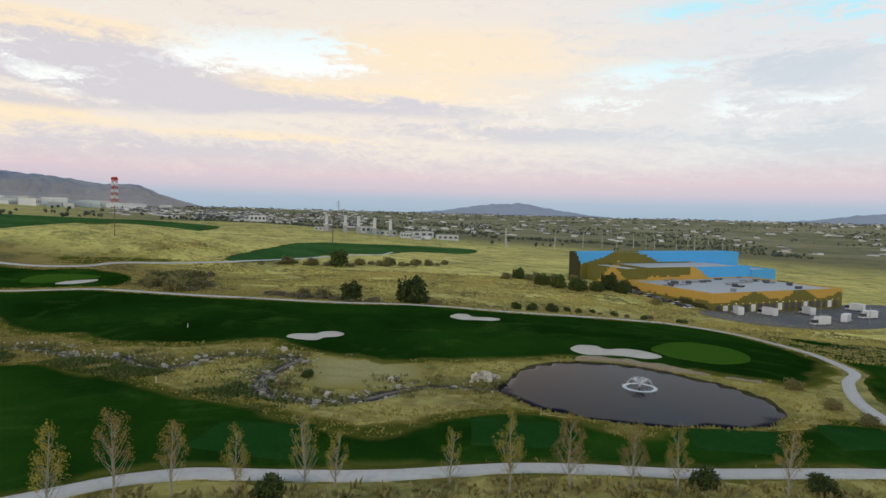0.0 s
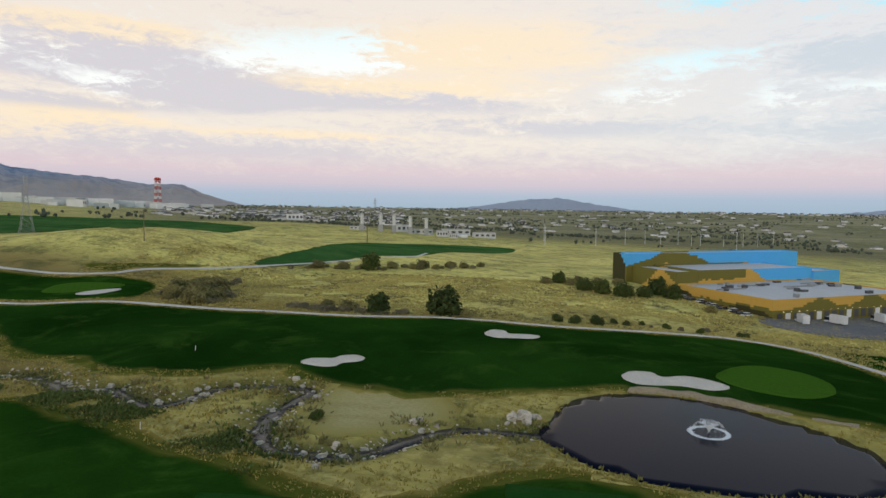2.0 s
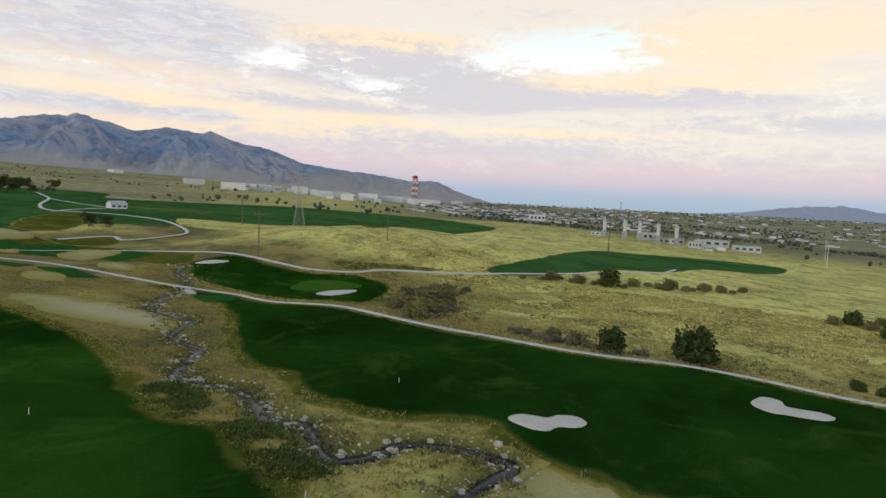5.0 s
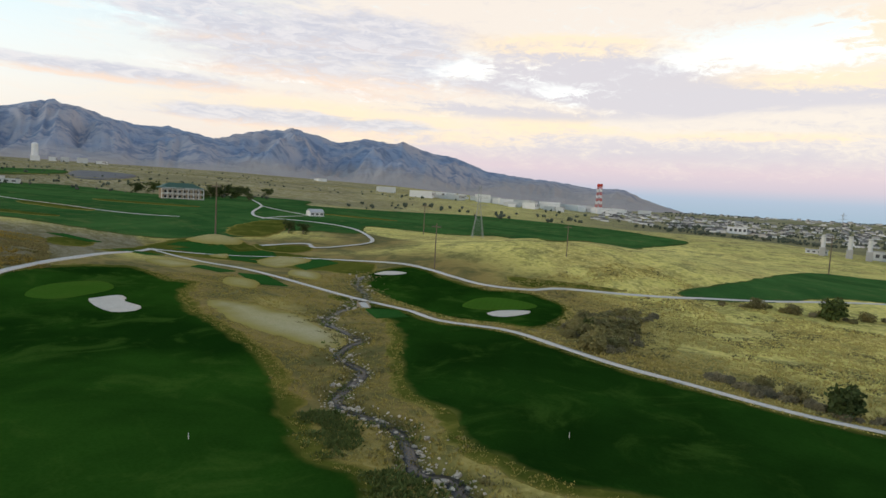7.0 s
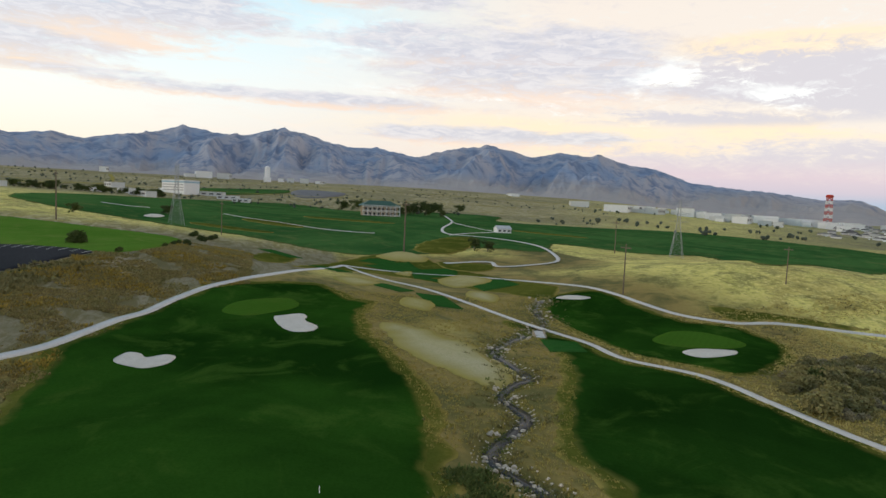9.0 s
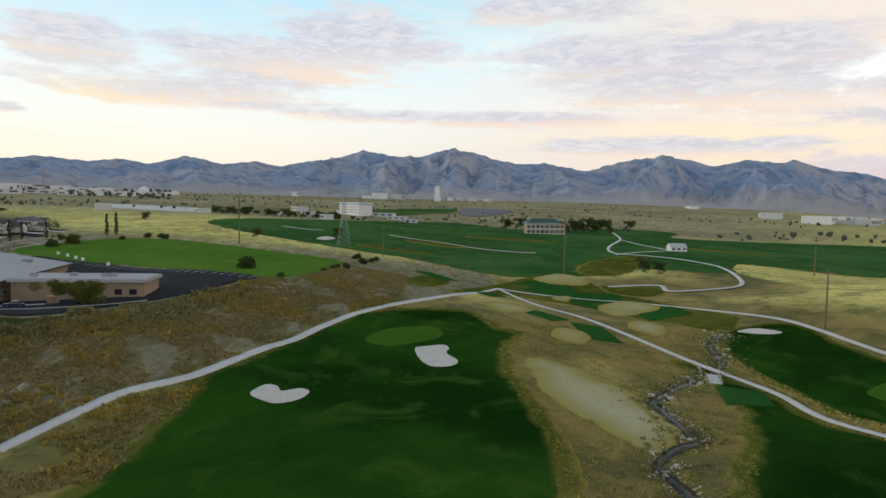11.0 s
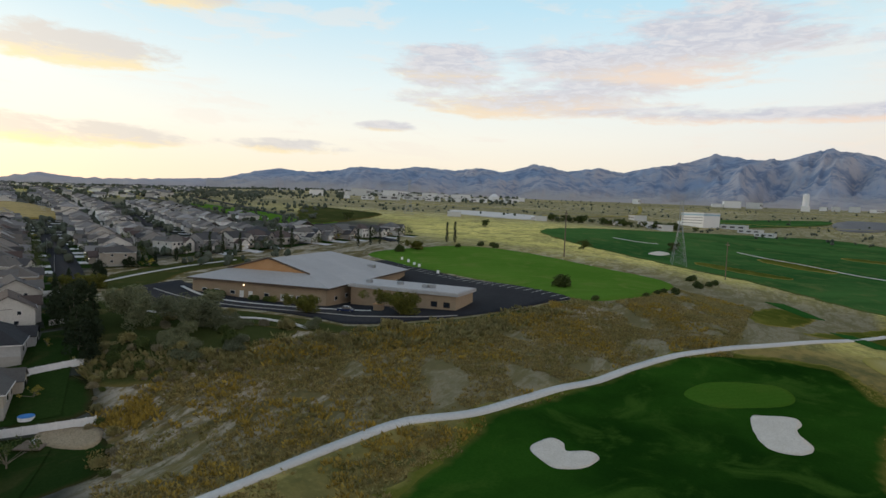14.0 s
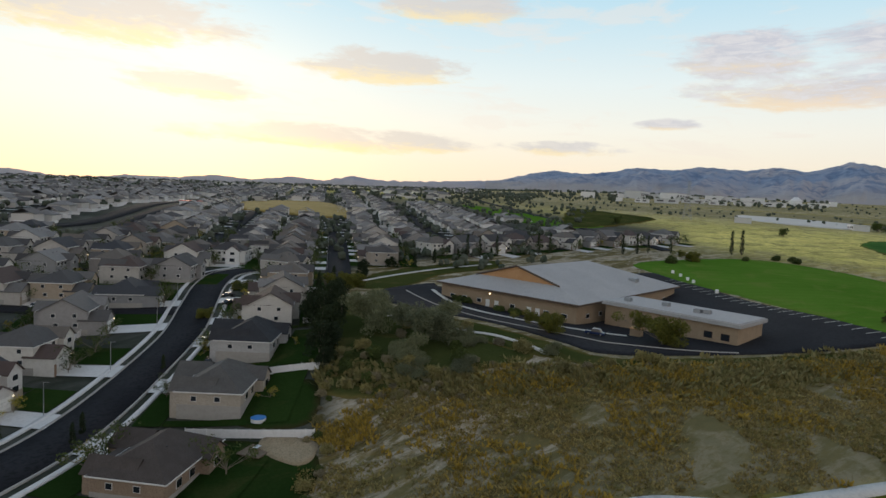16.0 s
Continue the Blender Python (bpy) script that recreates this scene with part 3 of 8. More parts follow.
TEE_1 = [(-382.6, 148.7), (-390.8, 178.2), (-359.7, 170.8), (-341.3, 140.5)]
TEE_2 = [(-341.6, 164.5), (-338.9, 188.6), (-318.4, 189), (-300.3, 163.6)]
TEE_3 = [(-288.5, 128.2), (-282.9, 138.8), (-257.5, 139.5), (-262.1, 127.4)]
TEE_4 = [(-209.6, 149.3), (-205.3, 159.8), (-191, 155.5), (-191.8, 144)]
SKYLINE_WEST = [(-24, 0.67), (-21, 0.45), (-18, -0.04), (-14, -0.3), (-3, -0.3), (-0.2, -0.05), (3.7, 0.51), (5.7, 0.9), (7.4, 0.8), (9.1, 0.7), (11.1, 0.4), (13.1, 0.05),
    (17, -0.3), (34, -0.3), (35.9, 0.16), (37.9, 0.8), (39.6, 1.56), (42.3, 1.49), (45.2, 1.9), (48.2, 2.13), (51.7, 2.52), (54.7, 3.63), (57.2, 3.99), (59.7, 4.78),
    (60.7, 4.58), (62.9, 4.89), (65.6, 4.35), (67.1, 4.85), (69.5, 5.24), (73.3, 4.72), (75.7, 3.88), (79.7, 4.65), (82.3, 4.42)]
SKYLINE_SOUTH = [(85.8, 5.41), (88.7, 5.75), (91.3, 4.9), (93.2, 5.0), (96.2, 5.47), (99.1, 4.46), (101.1, 4.32), (103.5, 3.77), (105.9, 4.09), (108.3, 3.75), (111.1, 4.35),
    (114, 3.5), (116, 3.8), (118.4, 3.5), (121.2, 3.67), (124, 3.37), (126.6, 3.45), (129.3, 2.94), (131.2, 2.69), (134.1, 2.98), (136.5, 2.46), (139, 1.84), (142.4, 1.61),
    (145.9, 1.38), (149.8, 1.28), (152.4, 1.55), (154.7, 1.0), (157.6, 1.2), (161, 0.76), (163.9, 0.98), (167.2, 0.61), (170.9, 0.57), (174.4, 0.1), (176.5, 0.32), (178.7, 0.6),
    (182.3, 0.31), (190, 0.2), (200, 0.4), (215, 0.3), (240, 0.2), (270, 0.0), (300, 0.2), (320, 0.3), (336, 0.67)]
SKYLINE = SKYLINE_WEST + SKYLINE_SOUTH
LAND_AZ = (-30, 0, 45, 60, 75, 130, 150, 165, 180, 330)
LAND_EL = (-0.35, -0.35, -0.3, 0.8, 1.2, 1.2, 0.3, -0.1, -0.2, -0.35)


def turn_of(dx, dy):
    """Degrees anticlockwise from +y, from -30 to 330."""
    return (np.degrees(np.arctan2(-dx, dy)) + 30) % 360 - 30


def smooth(v, a, b):
    s = np.clip((v - a) / (b - a), 0, 1)
    return s * s * (3 - 2 * s)


def gz(x, y):
    """The ground's height."""
    x, y = np.asarray(x, float), np.asarray(y, float)
    z = SLOPE[0] + SLOPE[1] * x + SLOPE[2] * y
    for a, b, r, h in RISES:
        z = z + h * np.exp(-((x - a) ** 2 + (y - b) ** 2) / r ** 2)
    dx, dy = x + 40, y - 60
    r = np.hypot(dx, dy)
    far = 40 + r * np.tan(np.radians(np.interp(turn_of(dx, dy), LAND_AZ, LAND_EL)))
    s = smooth(r, 900, 3100)
    return z * (1 - s) + far * s


def at(x, y):
    return float(gz(x, y))


def resample(pts, step, closed=False):
    """Points every step metres along a smooth curve through pts."""
    p = np.array(pts, float)
    n = len(p)
    out = []
    for i in range(n if closed else n - 1):
        if closed:
            a, b, c, d = p[i - 1], p[i], p[(i + 1) % n], p[(i + 2) % n]
        else:
            a, b, c, d = p[max(i - 1, 0)], p[i], p[i + 1], p[min(i + 2, n - 1)]
        k = max(2, int(np.linalg.norm(c - b) / step))
        for t in np.arange(k) / k:
            out.append(0.5 * (2 * b + (c - a) * t + (2 * a - 5 * b + 4 * c - d) * t * t + (3 * b - 3 * c + d - a) * t ** 3))
    if not closed:
        out.append(p[-1])
    return np.array(out)


def inside(x, y, poly):
    hit = np.zeros(np.shape(x), bool)
    q = np.roll(poly, -1, axis=0)
    for (x0, y0), (x1, y1) in zip(poly, q):
        if y0 != y1:
            hit ^= ((y0 > y) != (y1 > y)) & (x < (x1 - x0) * (y - y0) / (y1 - y0) + x0)
    return hit


def away(x, y, line):
    """Distance to a line of points."""
    best = np.full(np.shape(x), 1e9)
    for a, b in line:
        best = np.minimum(best, (x - a) ** 2 + (y - b) ** 2)
    return np.sqrt(best)


POND_EDGE, CREEK_LINE = resample(POND, 1.5, True), resample(CREEK, 1.2)
POND_Z = float(np.percentile(gz(POND_EDGE[:, 0], POND_EDGE[:, 1]), 10)) - 0.25


def carved(x, y):
    """The ground's height with the pond's bowl and the creek's channel cut in."""
    z = gz(x, y)
    near = (x > -300) & (x < 60) & (y > 60) & (y < 215)
    xs, ys = x[near], y[near]
    zz = z[near]
    d = away(xs, ys, POND_EDGE)
    ins = inside(xs, ys, POND_EDGE)
    zz = np.where(ins, POND_Z - 0.15 - np.minimum(d, 8) * 0.15, zz + (np.minimum(zz, POND_Z + 0.1 + d * 0.3) - zz) * smooth(d, 9, 3))
    d = away(xs, ys, CREEK_LINE)
    zz = np.where(ins, zz, zz - 1.0 * smooth(d, 4.2, 1.0))
    z[near] = zz
    return z


def mesh_ob(name, verts, faces, material, parent=None, smooth_=True):
    me = bpy.data.meshes.new(name)
    me.from_pydata([tuple(v) for v in verts], [], [tuple(f) for f in faces])
    me.materials.append(material)
    if smooth_:
        me.shade_smooth()
    ob = new(name, me)
    ob.parent = parent
    return ob


def axis(lo, dense, hi):
    """Grid lines: the steps given inside, ever wider outside."""
    mid = [dense[0][0]]
    for a, b, s in dense:
        mid += list(np.arange(a + s, b + s * 0.5, s))
    left, right, s = [], [], 4.0
    x = mid[0]
    while x > lo:
        s *= 1.085
        x -= s
        left.append(x)
    x, s = mid[-1], 4.0
    while x < hi:
        s *= 1.085
        x += s
        right.append(x)
    return np.array(left[::-1] + mid + right)


gxs = axis(-4900, [(-480, -290, 4), (-290, 60, 2), (60, 160, 4)], 4900)
gys = axis(-4900, [(-260, 60, 4), (60, 210, 2), (210, 480, 4)], 4900)
GX, GY = np.meshgrid(gxs, gys)
GZ = carved(GX.copy(), GY.copy())
nx, ny = len(gxs), len(gys)
gv = np.stack([GX.ravel(), GY.ravel(), GZ.ravel()], 1)
idx = np.arange(nx * ny).reshape(ny, nx)
gf = np.stack([idx[:-1, :-1], idx[:-1, 1:], idx[1:, 1:], idx[1:, :-1]], -1).reshape(-1, 4)
me = bpy.data.meshes.new("ground")
me.vertices.add(len(gv)), me.loops.add(gf.size), me.polygons.add(len(gf))
me.vertices.foreach_set("co", gv.ravel())
me.loops.foreach_set("vertex_index", gf.ravel())
me.polygons.foreach_set("loop_start", np.arange(0, gf.size, 4))
me.update()
me.shade_smooth()
fx, fy = gv[:, 0], gv[:, 1]
mainw = resample(PATH_MAINW, 6)
side = np.interp(fx, mainw[:, 0][::-1] if mainw[0, 0] > mainw[-1, 0] else mainw[:, 0], mainw[:, 1][::-1] if mainw[0, 0] > mainw[-1, 0] else mainw[:, 1])
scrub = smooth(side - fy, -3, 3) * (fx < 60) * smooth(fx, -520, -410)
trn, rr = turn_of(fx + 40, fy - 60), np.hypot(fx + 40, fy - 60)
yb = np.interp(fx, (-900, -470, -330, -240, -205, -185, -163, -140, -120), (-420, -165, -200, -195, -160, -110, -64, -33, -8))
town = np.maximum(smooth(yb - fy, -5, np.interp(fx, (-460, -330), (60, 9))) * (1 - 0.3 * smooth(rr, 500, 1200)) * smooth(fx, -640, -520), 0.75 * smooth(rr, 560, 1100) * smooth(trn, 58, 34), 0.3 * smooth(rr, 620, 1000) * (trn > 62) * (trn < 140)) 
scrub = np.maximum(scrub, 0.75 * smooth(rr, 600, 950) * smooth(trn, 48, 66) * (trn < 142))
near = (fx > -300) & (fx < 60) & (fy > 60) & (fy < 215)
moist = np.zeros(len(fx))
edges = np.concatenate([resample(p, 5, True) for p in (FAIRWAY_POND, FAIRWAY_TEE, FW3, TEE_0, TEE_1, TEE_2, TEE_3)] + [resample(PATH_LOOP[:10], 8), resample(PATH_NORTH[:8], 6)])
box_ = (fx > -580) & (fx < 90) & (fy > -30) & (fy < 280)
tame = np.zeros(len(fx))
tame[box_] = smooth(away(fx[box_], fy[box_], edges), 62, 10) * (1 - 0.45 * smooth(fx[box_], -125, -70))
moist[near] = smooth(np.minimum(away(fx[near], fy[near], CREEK_LINE), 3.0 + away(fx[near], fy[near], POND_EDGE)), 5.5, 1.5)
cover = me.color_attributes.new("cover", "FLOAT_COLOR", "POINT")
cover.data.foreach_set("color", np.stack([scrub, town, moist * 0.8, tame], 1).astype(np.float32).ravel())
me.materials.append(M["ground"])
ground = tagged(new("ground", me), "rolling dry prairie of gold and olive grass", "ground", kind="structure")

from mathutils.geometry import delaunay_2d_cdt


def sheet(name, outline, lift, material, label, category, step=3.0, jag=0.0, level=None, thick=0.25, closed_curve=True):
    """A thin layer that lies on the ground inside the outline, its rim turned down."""
    rim = resample(outline, max(0.8, step * 0.5), True) if closed_curve else np.array(outline, float)
    if jag:
        c = rim.mean(0)
        for i, (x, y) in enumerate(rim):
            v = noise.noise_vector((x * 0.12, y * 0.12, 3.3)) * 0.7 + noise.noise_vector((x * 0.5, y * 0.5, 7.7)) * 0.5
            rim[i] += np.array((v.x, v.y)) * jag
    lo, hi = rim.min(0), rim.max(0)
    gx, gy = np.meshgrid(np.arange(lo[0], hi[0], step), np.arange(lo[1], hi[1], step))
    gx, gy = gx.ravel() + (np.arange(gx.size) % 3) * 0.01, gy.ravel()
    keep = inside(gx, gy, rim)
    gx, gy = gx[keep], gy[keep]
    if len(gx):
        keep = away(gx, gy, rim) > step * 0.45
        gx, gy = gx[keep], gy[keep]
    n = len(rim)
    pts = [Vector(p) for p in rim] + [Vector(p) for p in zip(gx, gy)]
    v2, _, faces, _, _, _ = delaunay_2d_cdt(pts, [(i, (i + 1) % n) for i in range(n)], [list(range(n))], 1, 1e-4)
    xs, ys = np.array([p[0] for p in v2]), np.array([p[1] for p in v2])
    zs = (carved(xs.copy(), ys.copy()) if level is None else np.full(len(xs), level)) + lift
    verts = list(zip(xs, ys, zs))
    faces = [tuple(f) for f in faces]
    uses = {}
    for f in faces:
        for a, b in zip(f, f[1:] + f[:1]):
            uses[(a, b)] = 1
    low = {}
    for a, b in list(uses):
        if (b, a) not in uses:
            for q in (a, b):
                if q not in low:
                    low[q] = len(verts)
                    verts.append((verts[q][0], verts[q][1], verts[q][2] - lift - thick))
            faces.append((b, a, low[a], low[b]))
    ob = mesh_ob(name, verts, faces, material)
    deep = np.zeros(len(verts), np.float32)
    deep[:len(xs)] = np.minimum(away(xs, ys, rim), 30)
    ob.data.attributes.new("rim", "FLOAT", "POINT").data.foreach_set("value", deep)
    return tagged(ob, label, category, kind="structure")


def ribbon(name, pts, width, lift, material, label, category, step=2.0, drop=None, wobble=0.0):
    """A strip along a curve, with a little thickness at its sides."""
    line = resample(pts, step)
    t = np.gradient(line, axis=0)
    t /= np.linalg.norm(t, axis=1)[:, None] + 1e-9
    nrm = np.stack([-t[:, 1], t[:, 0]], 1)
    verts, faces = [], []
    for i, (p, q) in enumerate(zip(line, nrm)):
        w = width * (1 + wobble * noise.noise((p[0] * 0.2, p[1] * 0.2, 1.1)))
        cz = at(*p)
        for k, dz in ((-0.5, -0.3), (-0.5, 0), (0, 0.03), (0.5, 0), (0.5, -0.3)):
            x, y = p + q * w * k
            z = (float(gz(x, y)) if drop is None else cz - drop) + lift + dz
            verts.append((x, y, z))
        if i:
            b = 5 * i
            faces += [(b - 5 + k, b - 4 + k, b + 1 + k, b + k) for k in range(4)]
    faces = [f[::-1] for f in faces]
    ob = mesh_ob(name, verts, faces, material)
    return tagged(ob, label, category, kind="structure")


def wider(pts, d):
    p = resample(pts, 6, True)
    t = np.roll(p, -1, 0) - np.roll(p, 1, 0)
    t /= np.linalg.norm(t, axis=1)[:, None] + 1e-9
    area = np.sum(p[:, 0] * np.roll(p[:, 1], -1) - np.roll(p[:, 0], -1) * p[:, 1])
    return p + np.stack([t[:, 1], -t[:, 0]], 1) * d * (1 if area > 0 else -1)


for pts, d in ((FAIRWAY_POND, 3.5), (FAIRWAY_TEE, 4.0), (FW3, 3.0)):
    sheet("semi_rough", wider(pts, d), 0.07, M["collar"], "olive semi-rough grass round a fairway", "rough", 3.5, 3.0)
sheet("fairway", [(52, 133), (57.5, 145), (59.5, 160), (58.5, 180), (52, 203), (62, 222), (110, 225), (150, 180), (140, 110), (100, 85), (56, 88), (49, 100), (48.5, 116)], 0.12, M["fairway"], "dark green fairway beyond the curving path", "fairway", 4.0, 1.0)
sheet("fairway", FAIRWAY_POND, 0.12, M["fairway_dark"], "dark green mown fairway beside the pond", "fairway", 3.0, 2.2)
sheet("fairway", FAIRWAY_TEE, 0.12, M["fairway"], "broad dark green mown fairway with sand bunkers", "fairway", 3.5, 2.2)
sheet("fairway", FW3, 0.12, M["fairway"], "small dark green mown fairway round a green", "fairway", 3.0, 1.5)
sheet("fairway", FW4, 0.2, M["hazy_fairway"], "dark green mown fairway on the far slope", "fairway", 6.0, 2)
sheet("fairway", FW5, 0.5, M["hazy_fairway"], "wide dark green fairways below the clubhouse", "fairway", 9.0, 5)
def straight(pts, step=1.5):
    """The outline with its straight sides cut into short pieces."""
    out = []
    for (a, b), (c, d) in zip(pts, list(pts[1:]) + [pts[0]]):
        k = max(2, int(math.hypot(c - a, d - b) / step))
        out += [(a + (c - a) * i / k, b + (d - b) * i / k) for i in range(k)]
    return out


TEES_NEAR = [[(-43.3, 59.7), (-44.9, 69.6), (-33.1, 72.3), (-29.7, 59.1)], [(-15.3, 84.2), (-2.0, 85.5), (-1.9, 73.4), (-12.7, 70.9)], [(13.9, 89.6), (26.2, 90.9), (23.6, 80.6), (13.3, 79.3)], [(31.4, 97.0), (40.6, 97.8), (40.5, 88.7), (31.7, 85.3)]]
for pts in (GREEN1, GREEN2, GREEN3):
    sheet("putting_green", pts, 0.17, M["green"], "bright green close-mown putting green", "green", 2.0, 0.2)
def oblong(x, y, w, d, turn):
    c, s = math.cos(radians(turn)), math.sin(radians(turn))
    return [(x + a * c - b * s, y + a * s + b * c) for a, b in ((-w, -d), (w, -d), (w, d), (-w, d))]


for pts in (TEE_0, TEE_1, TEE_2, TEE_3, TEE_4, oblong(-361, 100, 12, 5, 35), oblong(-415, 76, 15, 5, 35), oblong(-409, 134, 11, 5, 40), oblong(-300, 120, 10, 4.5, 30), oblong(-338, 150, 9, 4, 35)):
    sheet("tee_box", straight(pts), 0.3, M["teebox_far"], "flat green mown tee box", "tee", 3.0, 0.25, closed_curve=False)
for pts in TEES_NEAR:
    sheet("tee_box", straight(pts), 0.17, M["teebox"], "flat mown tee box beside the cart path", "tee", 2.0, 0.15, closed_curve=False)
for pts in ([(-337, 152), (-359, 172), (-338, 182), (-320, 168), (-310, 152)], [(-317, 96), (-327, 108), (-310, 117), (-298, 103)], [(-366, 136), (-376, 147), (-353, 141)], [(-285, 150), (-300, 158), (-290, 166), (-272, 158)], [(-262, 116), (-276, 122), (-268, 130), (-252, 124)]):
    sheet("dry_bank", pts, 0.34, M["dirt"], "dry tan bank beside a tee box", "earth", 2.5, 1.0)
for pts in ([(-462, 172), (-505, 186), (-548, 228), (-540, 246), (-496, 226), (-452, 196)], [(-640, 60), (-610, 100), (-590, 95), (-618, 52)], [(-700, 120), (-672, 190), (-656, 186), (-684, 116)], [(-560, 20), (-545, 70), (-530, 66), (-542, 16)], [(-640, 330), (-600, 380), (-588, 372), (-626, 322)]):
    sheet("semi_rough", pts, 0.75, M["collar"], "dry olive rough between the far fairways", "rough", 6, 4.0)
sheet("semi_rough", [(-409, 172), (-412, 192), (-393, 206), (-373, 191), (-381, 175)], 0.4, M["collar"], "oval of olive rough inside the path", "rough", 3, 1.0)
ribbon("cart_path", [(-723, 281), (-690, 280), (-653, 282), (-603, 290)], 1.5, 0.85, M["concrete"], "thin pale path to the course shelter", "path", 5)
ribbon("cart_path", [(-560, 226), (-582, 252), (-600, 284)], 1.5, 0.85, M["concrete"], "thin pale path from the loop to the shelter", "path", 5)
sheet("meadow", [(-1097, -33), (-1318, -51), (-1526, 111), (-1385, 121), (-1149, 30)], 1.5, M["hazy_fairway"], "green meadow behind the office block", "meadow", 22, 4)
sheet("bare_lot", [(-1443, 133), (-1600, 174), (-1540, 262), (-1243, 184), (-1214, 132)], 1.5, M["yard_asphalt"], "wide grey gravel lot on the plain", "lot", 24, 2)
sheet("meadow", [(-674, -470), (-681, -412), (-653, -336), (-505, -284), (-487, -306)], 0.9, M["verge"], "strip of dull green meadow on the plain", "meadow", 14, 5)
for pts in (BUNKA, BUNKB, BUNKC, BUNKD, BUNKE, BUNKF, BUNKG, BUNKH, BUNKI, BUNKJ):
    sheet("sand_bunker", pts, 0.19, M["sand"], "pale sand bunker with a curving rim", "bunker", 1.5, 0.3)
for pts in ([(-346, 80), (-416, 115), (-441, 142), (-426, 164), (-400, 174), (-363, 185), (-329, 197), (-305, 204), (-279, 185), (-296, 170), (-308, 158), (-341, 140), (-361, 116), (-354, 95)],
            [(-365, 58), (-410, 68), (-412, 82), (-390, 84), (-352, 74), (-342, 64)], [(-247, 245), (-238, 256), (-223, 274), (-211, 288), (-214, 275), (-225, 258), (-230, 242)]):
    sheet("semi_rough", pts, 0.10, M["collar"], "olive semi-rough grass between the tees", "rough", 4, 3.0)
sheet("sand_bunker", [(-561, -22), (-588, -19), (-582, -10), (-560, -14)], 0.8, M["sand"], "pale sand bunker on the far fairway", "bunker", 3, 0.5)
ribbon("cart_path", [(-657, 32), (-640, 54), (-620, 84), (-592, 111), (-573, 136), (-564, 160)], 1.5, 0.9, M["concrete"], "thin pale cart path on the far fairway", "path", 5)
ribbon("cart_path", [(-639, -69), (-633, -47), (-640, -30)], 1.5, 0.9, M["concrete"], "short pale cart path on the far fairway", "path", 5)
sheet("bare_lot", [(-922, -390), (-940, -262), (-822, -209), (-795, -251), (-826, -329)], 1.0, M["concrete"], "long pale gravel lot on the plain", "lot", 14, 1)
sheet("meadow", [(-541, -520), (-541, -443), (-513, -335), (-519, -289), (-463, -287), (-472, -363)], 0.8, M["lawn"], "strip of green meadow behind the houses", "meadow", 12, 3)
sheet("dry_bank", [(-437, 152), (-430, 165), (-418, 169), (-406, 163), (-403, 151), (-410, 139), (-424, 136), (-434, 142)], 0.36, M["dirt"], "small dry gold knoll beside the tees", "earth", 2.5, 1.0)
sheet("bare_ground", DIRT_NEAR, 0.06, M["dirt"], "bare pale earth mound by the creek", "earth", 2.0, 2.0)
sheet("bare_ground", DIRT_FAR, 0.06, M["dirt"], "bare pale earth slope by the creek", "earth", 3.0, 3.0)
for pts, w in (([(-1020, -700), (-1120, -400), (-1160, -150), (-1260, 180), (-1320, 620)], 9), ([(-1700, -900), (-1820, -400), (-1880, 150), (-1760, 800), (-1560, 1150)], 14), ([(-940, -260), (-1180, -190), (-1480, -230), (-1800, -300)], 8)):
    ribbon("gravel_road", pts, w, 1.6, M["dirt"], "pale gravel road across the dry plain", "road", 12)
GARDEN = turf("garden_turf", (0.016, 0.036, 0.009), (0.028, 0.052, 0.013), (0.06, 0.058, 0.024), 0.0, (0.05, 0.045, 0.02))
for pts in ([(-130, -61.5), (-147, -46), (-140, -32), (-122, -38)], [(-132, -84), (-158, -72), (-151.5, -55), (-140.5, -62)], [(-150, -104), (-170, -95), (-162, -77), (-148, -84)], [(-90, -40), (-112, -28), (-120, -38), (-104, -52)]):
    sheet("garden_lawn", pts, 0.09, GARDEN, "dark green back garden lawn", "lawn", 2.5, 0.6)
sheet("playing_field", FIELD, 0.25, M["lawn"], "bright green mown playing field", "field", 5.0, 1.0)
sheet("car_park", PARKING, 0.16, M["asphalt"], "dark asphalt car park round the church", "car park", 4.0, 0.0)
ribbon("cart_path", PATH_TEE, 2.6, 0.26, M["concrete"], "pale concrete cart path past young trees", "path")
ribbon("cart_path", PATH_MAINE, 2.1, 0.30, M["concrete"], "long pale concrete cart path", "path")
ribbon("cart_path", PATH_MAINW, 2.8, 0.28, M["concrete"], "curving pale concrete cart path beside scrub", "path")
ribbon("cart_path", PATH_NORTH, 2.2, 0.32, M["concrete"], "pale concrete cart path below the hill", "path", 3)
ribbon("cart_path", PATH_LOOP, 2.6, 0.75, M["concrete"], "pale concrete cart path looping to the clubhouse", "path", 4)
ribbon("road", [(-70, -35)] + ROAD, 11.0, 0.2, M["asphalt"], "dark asphalt residential street", "road", 3)
ribbon("road", ROADFAR + [(-330, -420), (-365, -500)], 11.0, 0.35, M["asphalt"], "dark asphalt street running straight away", "road", 4)
sheet("pond_water", wider(POND, 0.8), 0.0, M["water"], "still dark pond water", "water", 3.0, 0, POND_Z + 0.16)
ribbon("creek_water", CREEK, 2.5, 0.0, M["creek_water"], "shallow creek water between stones", "water", 1.2, 0.80, 0.7)


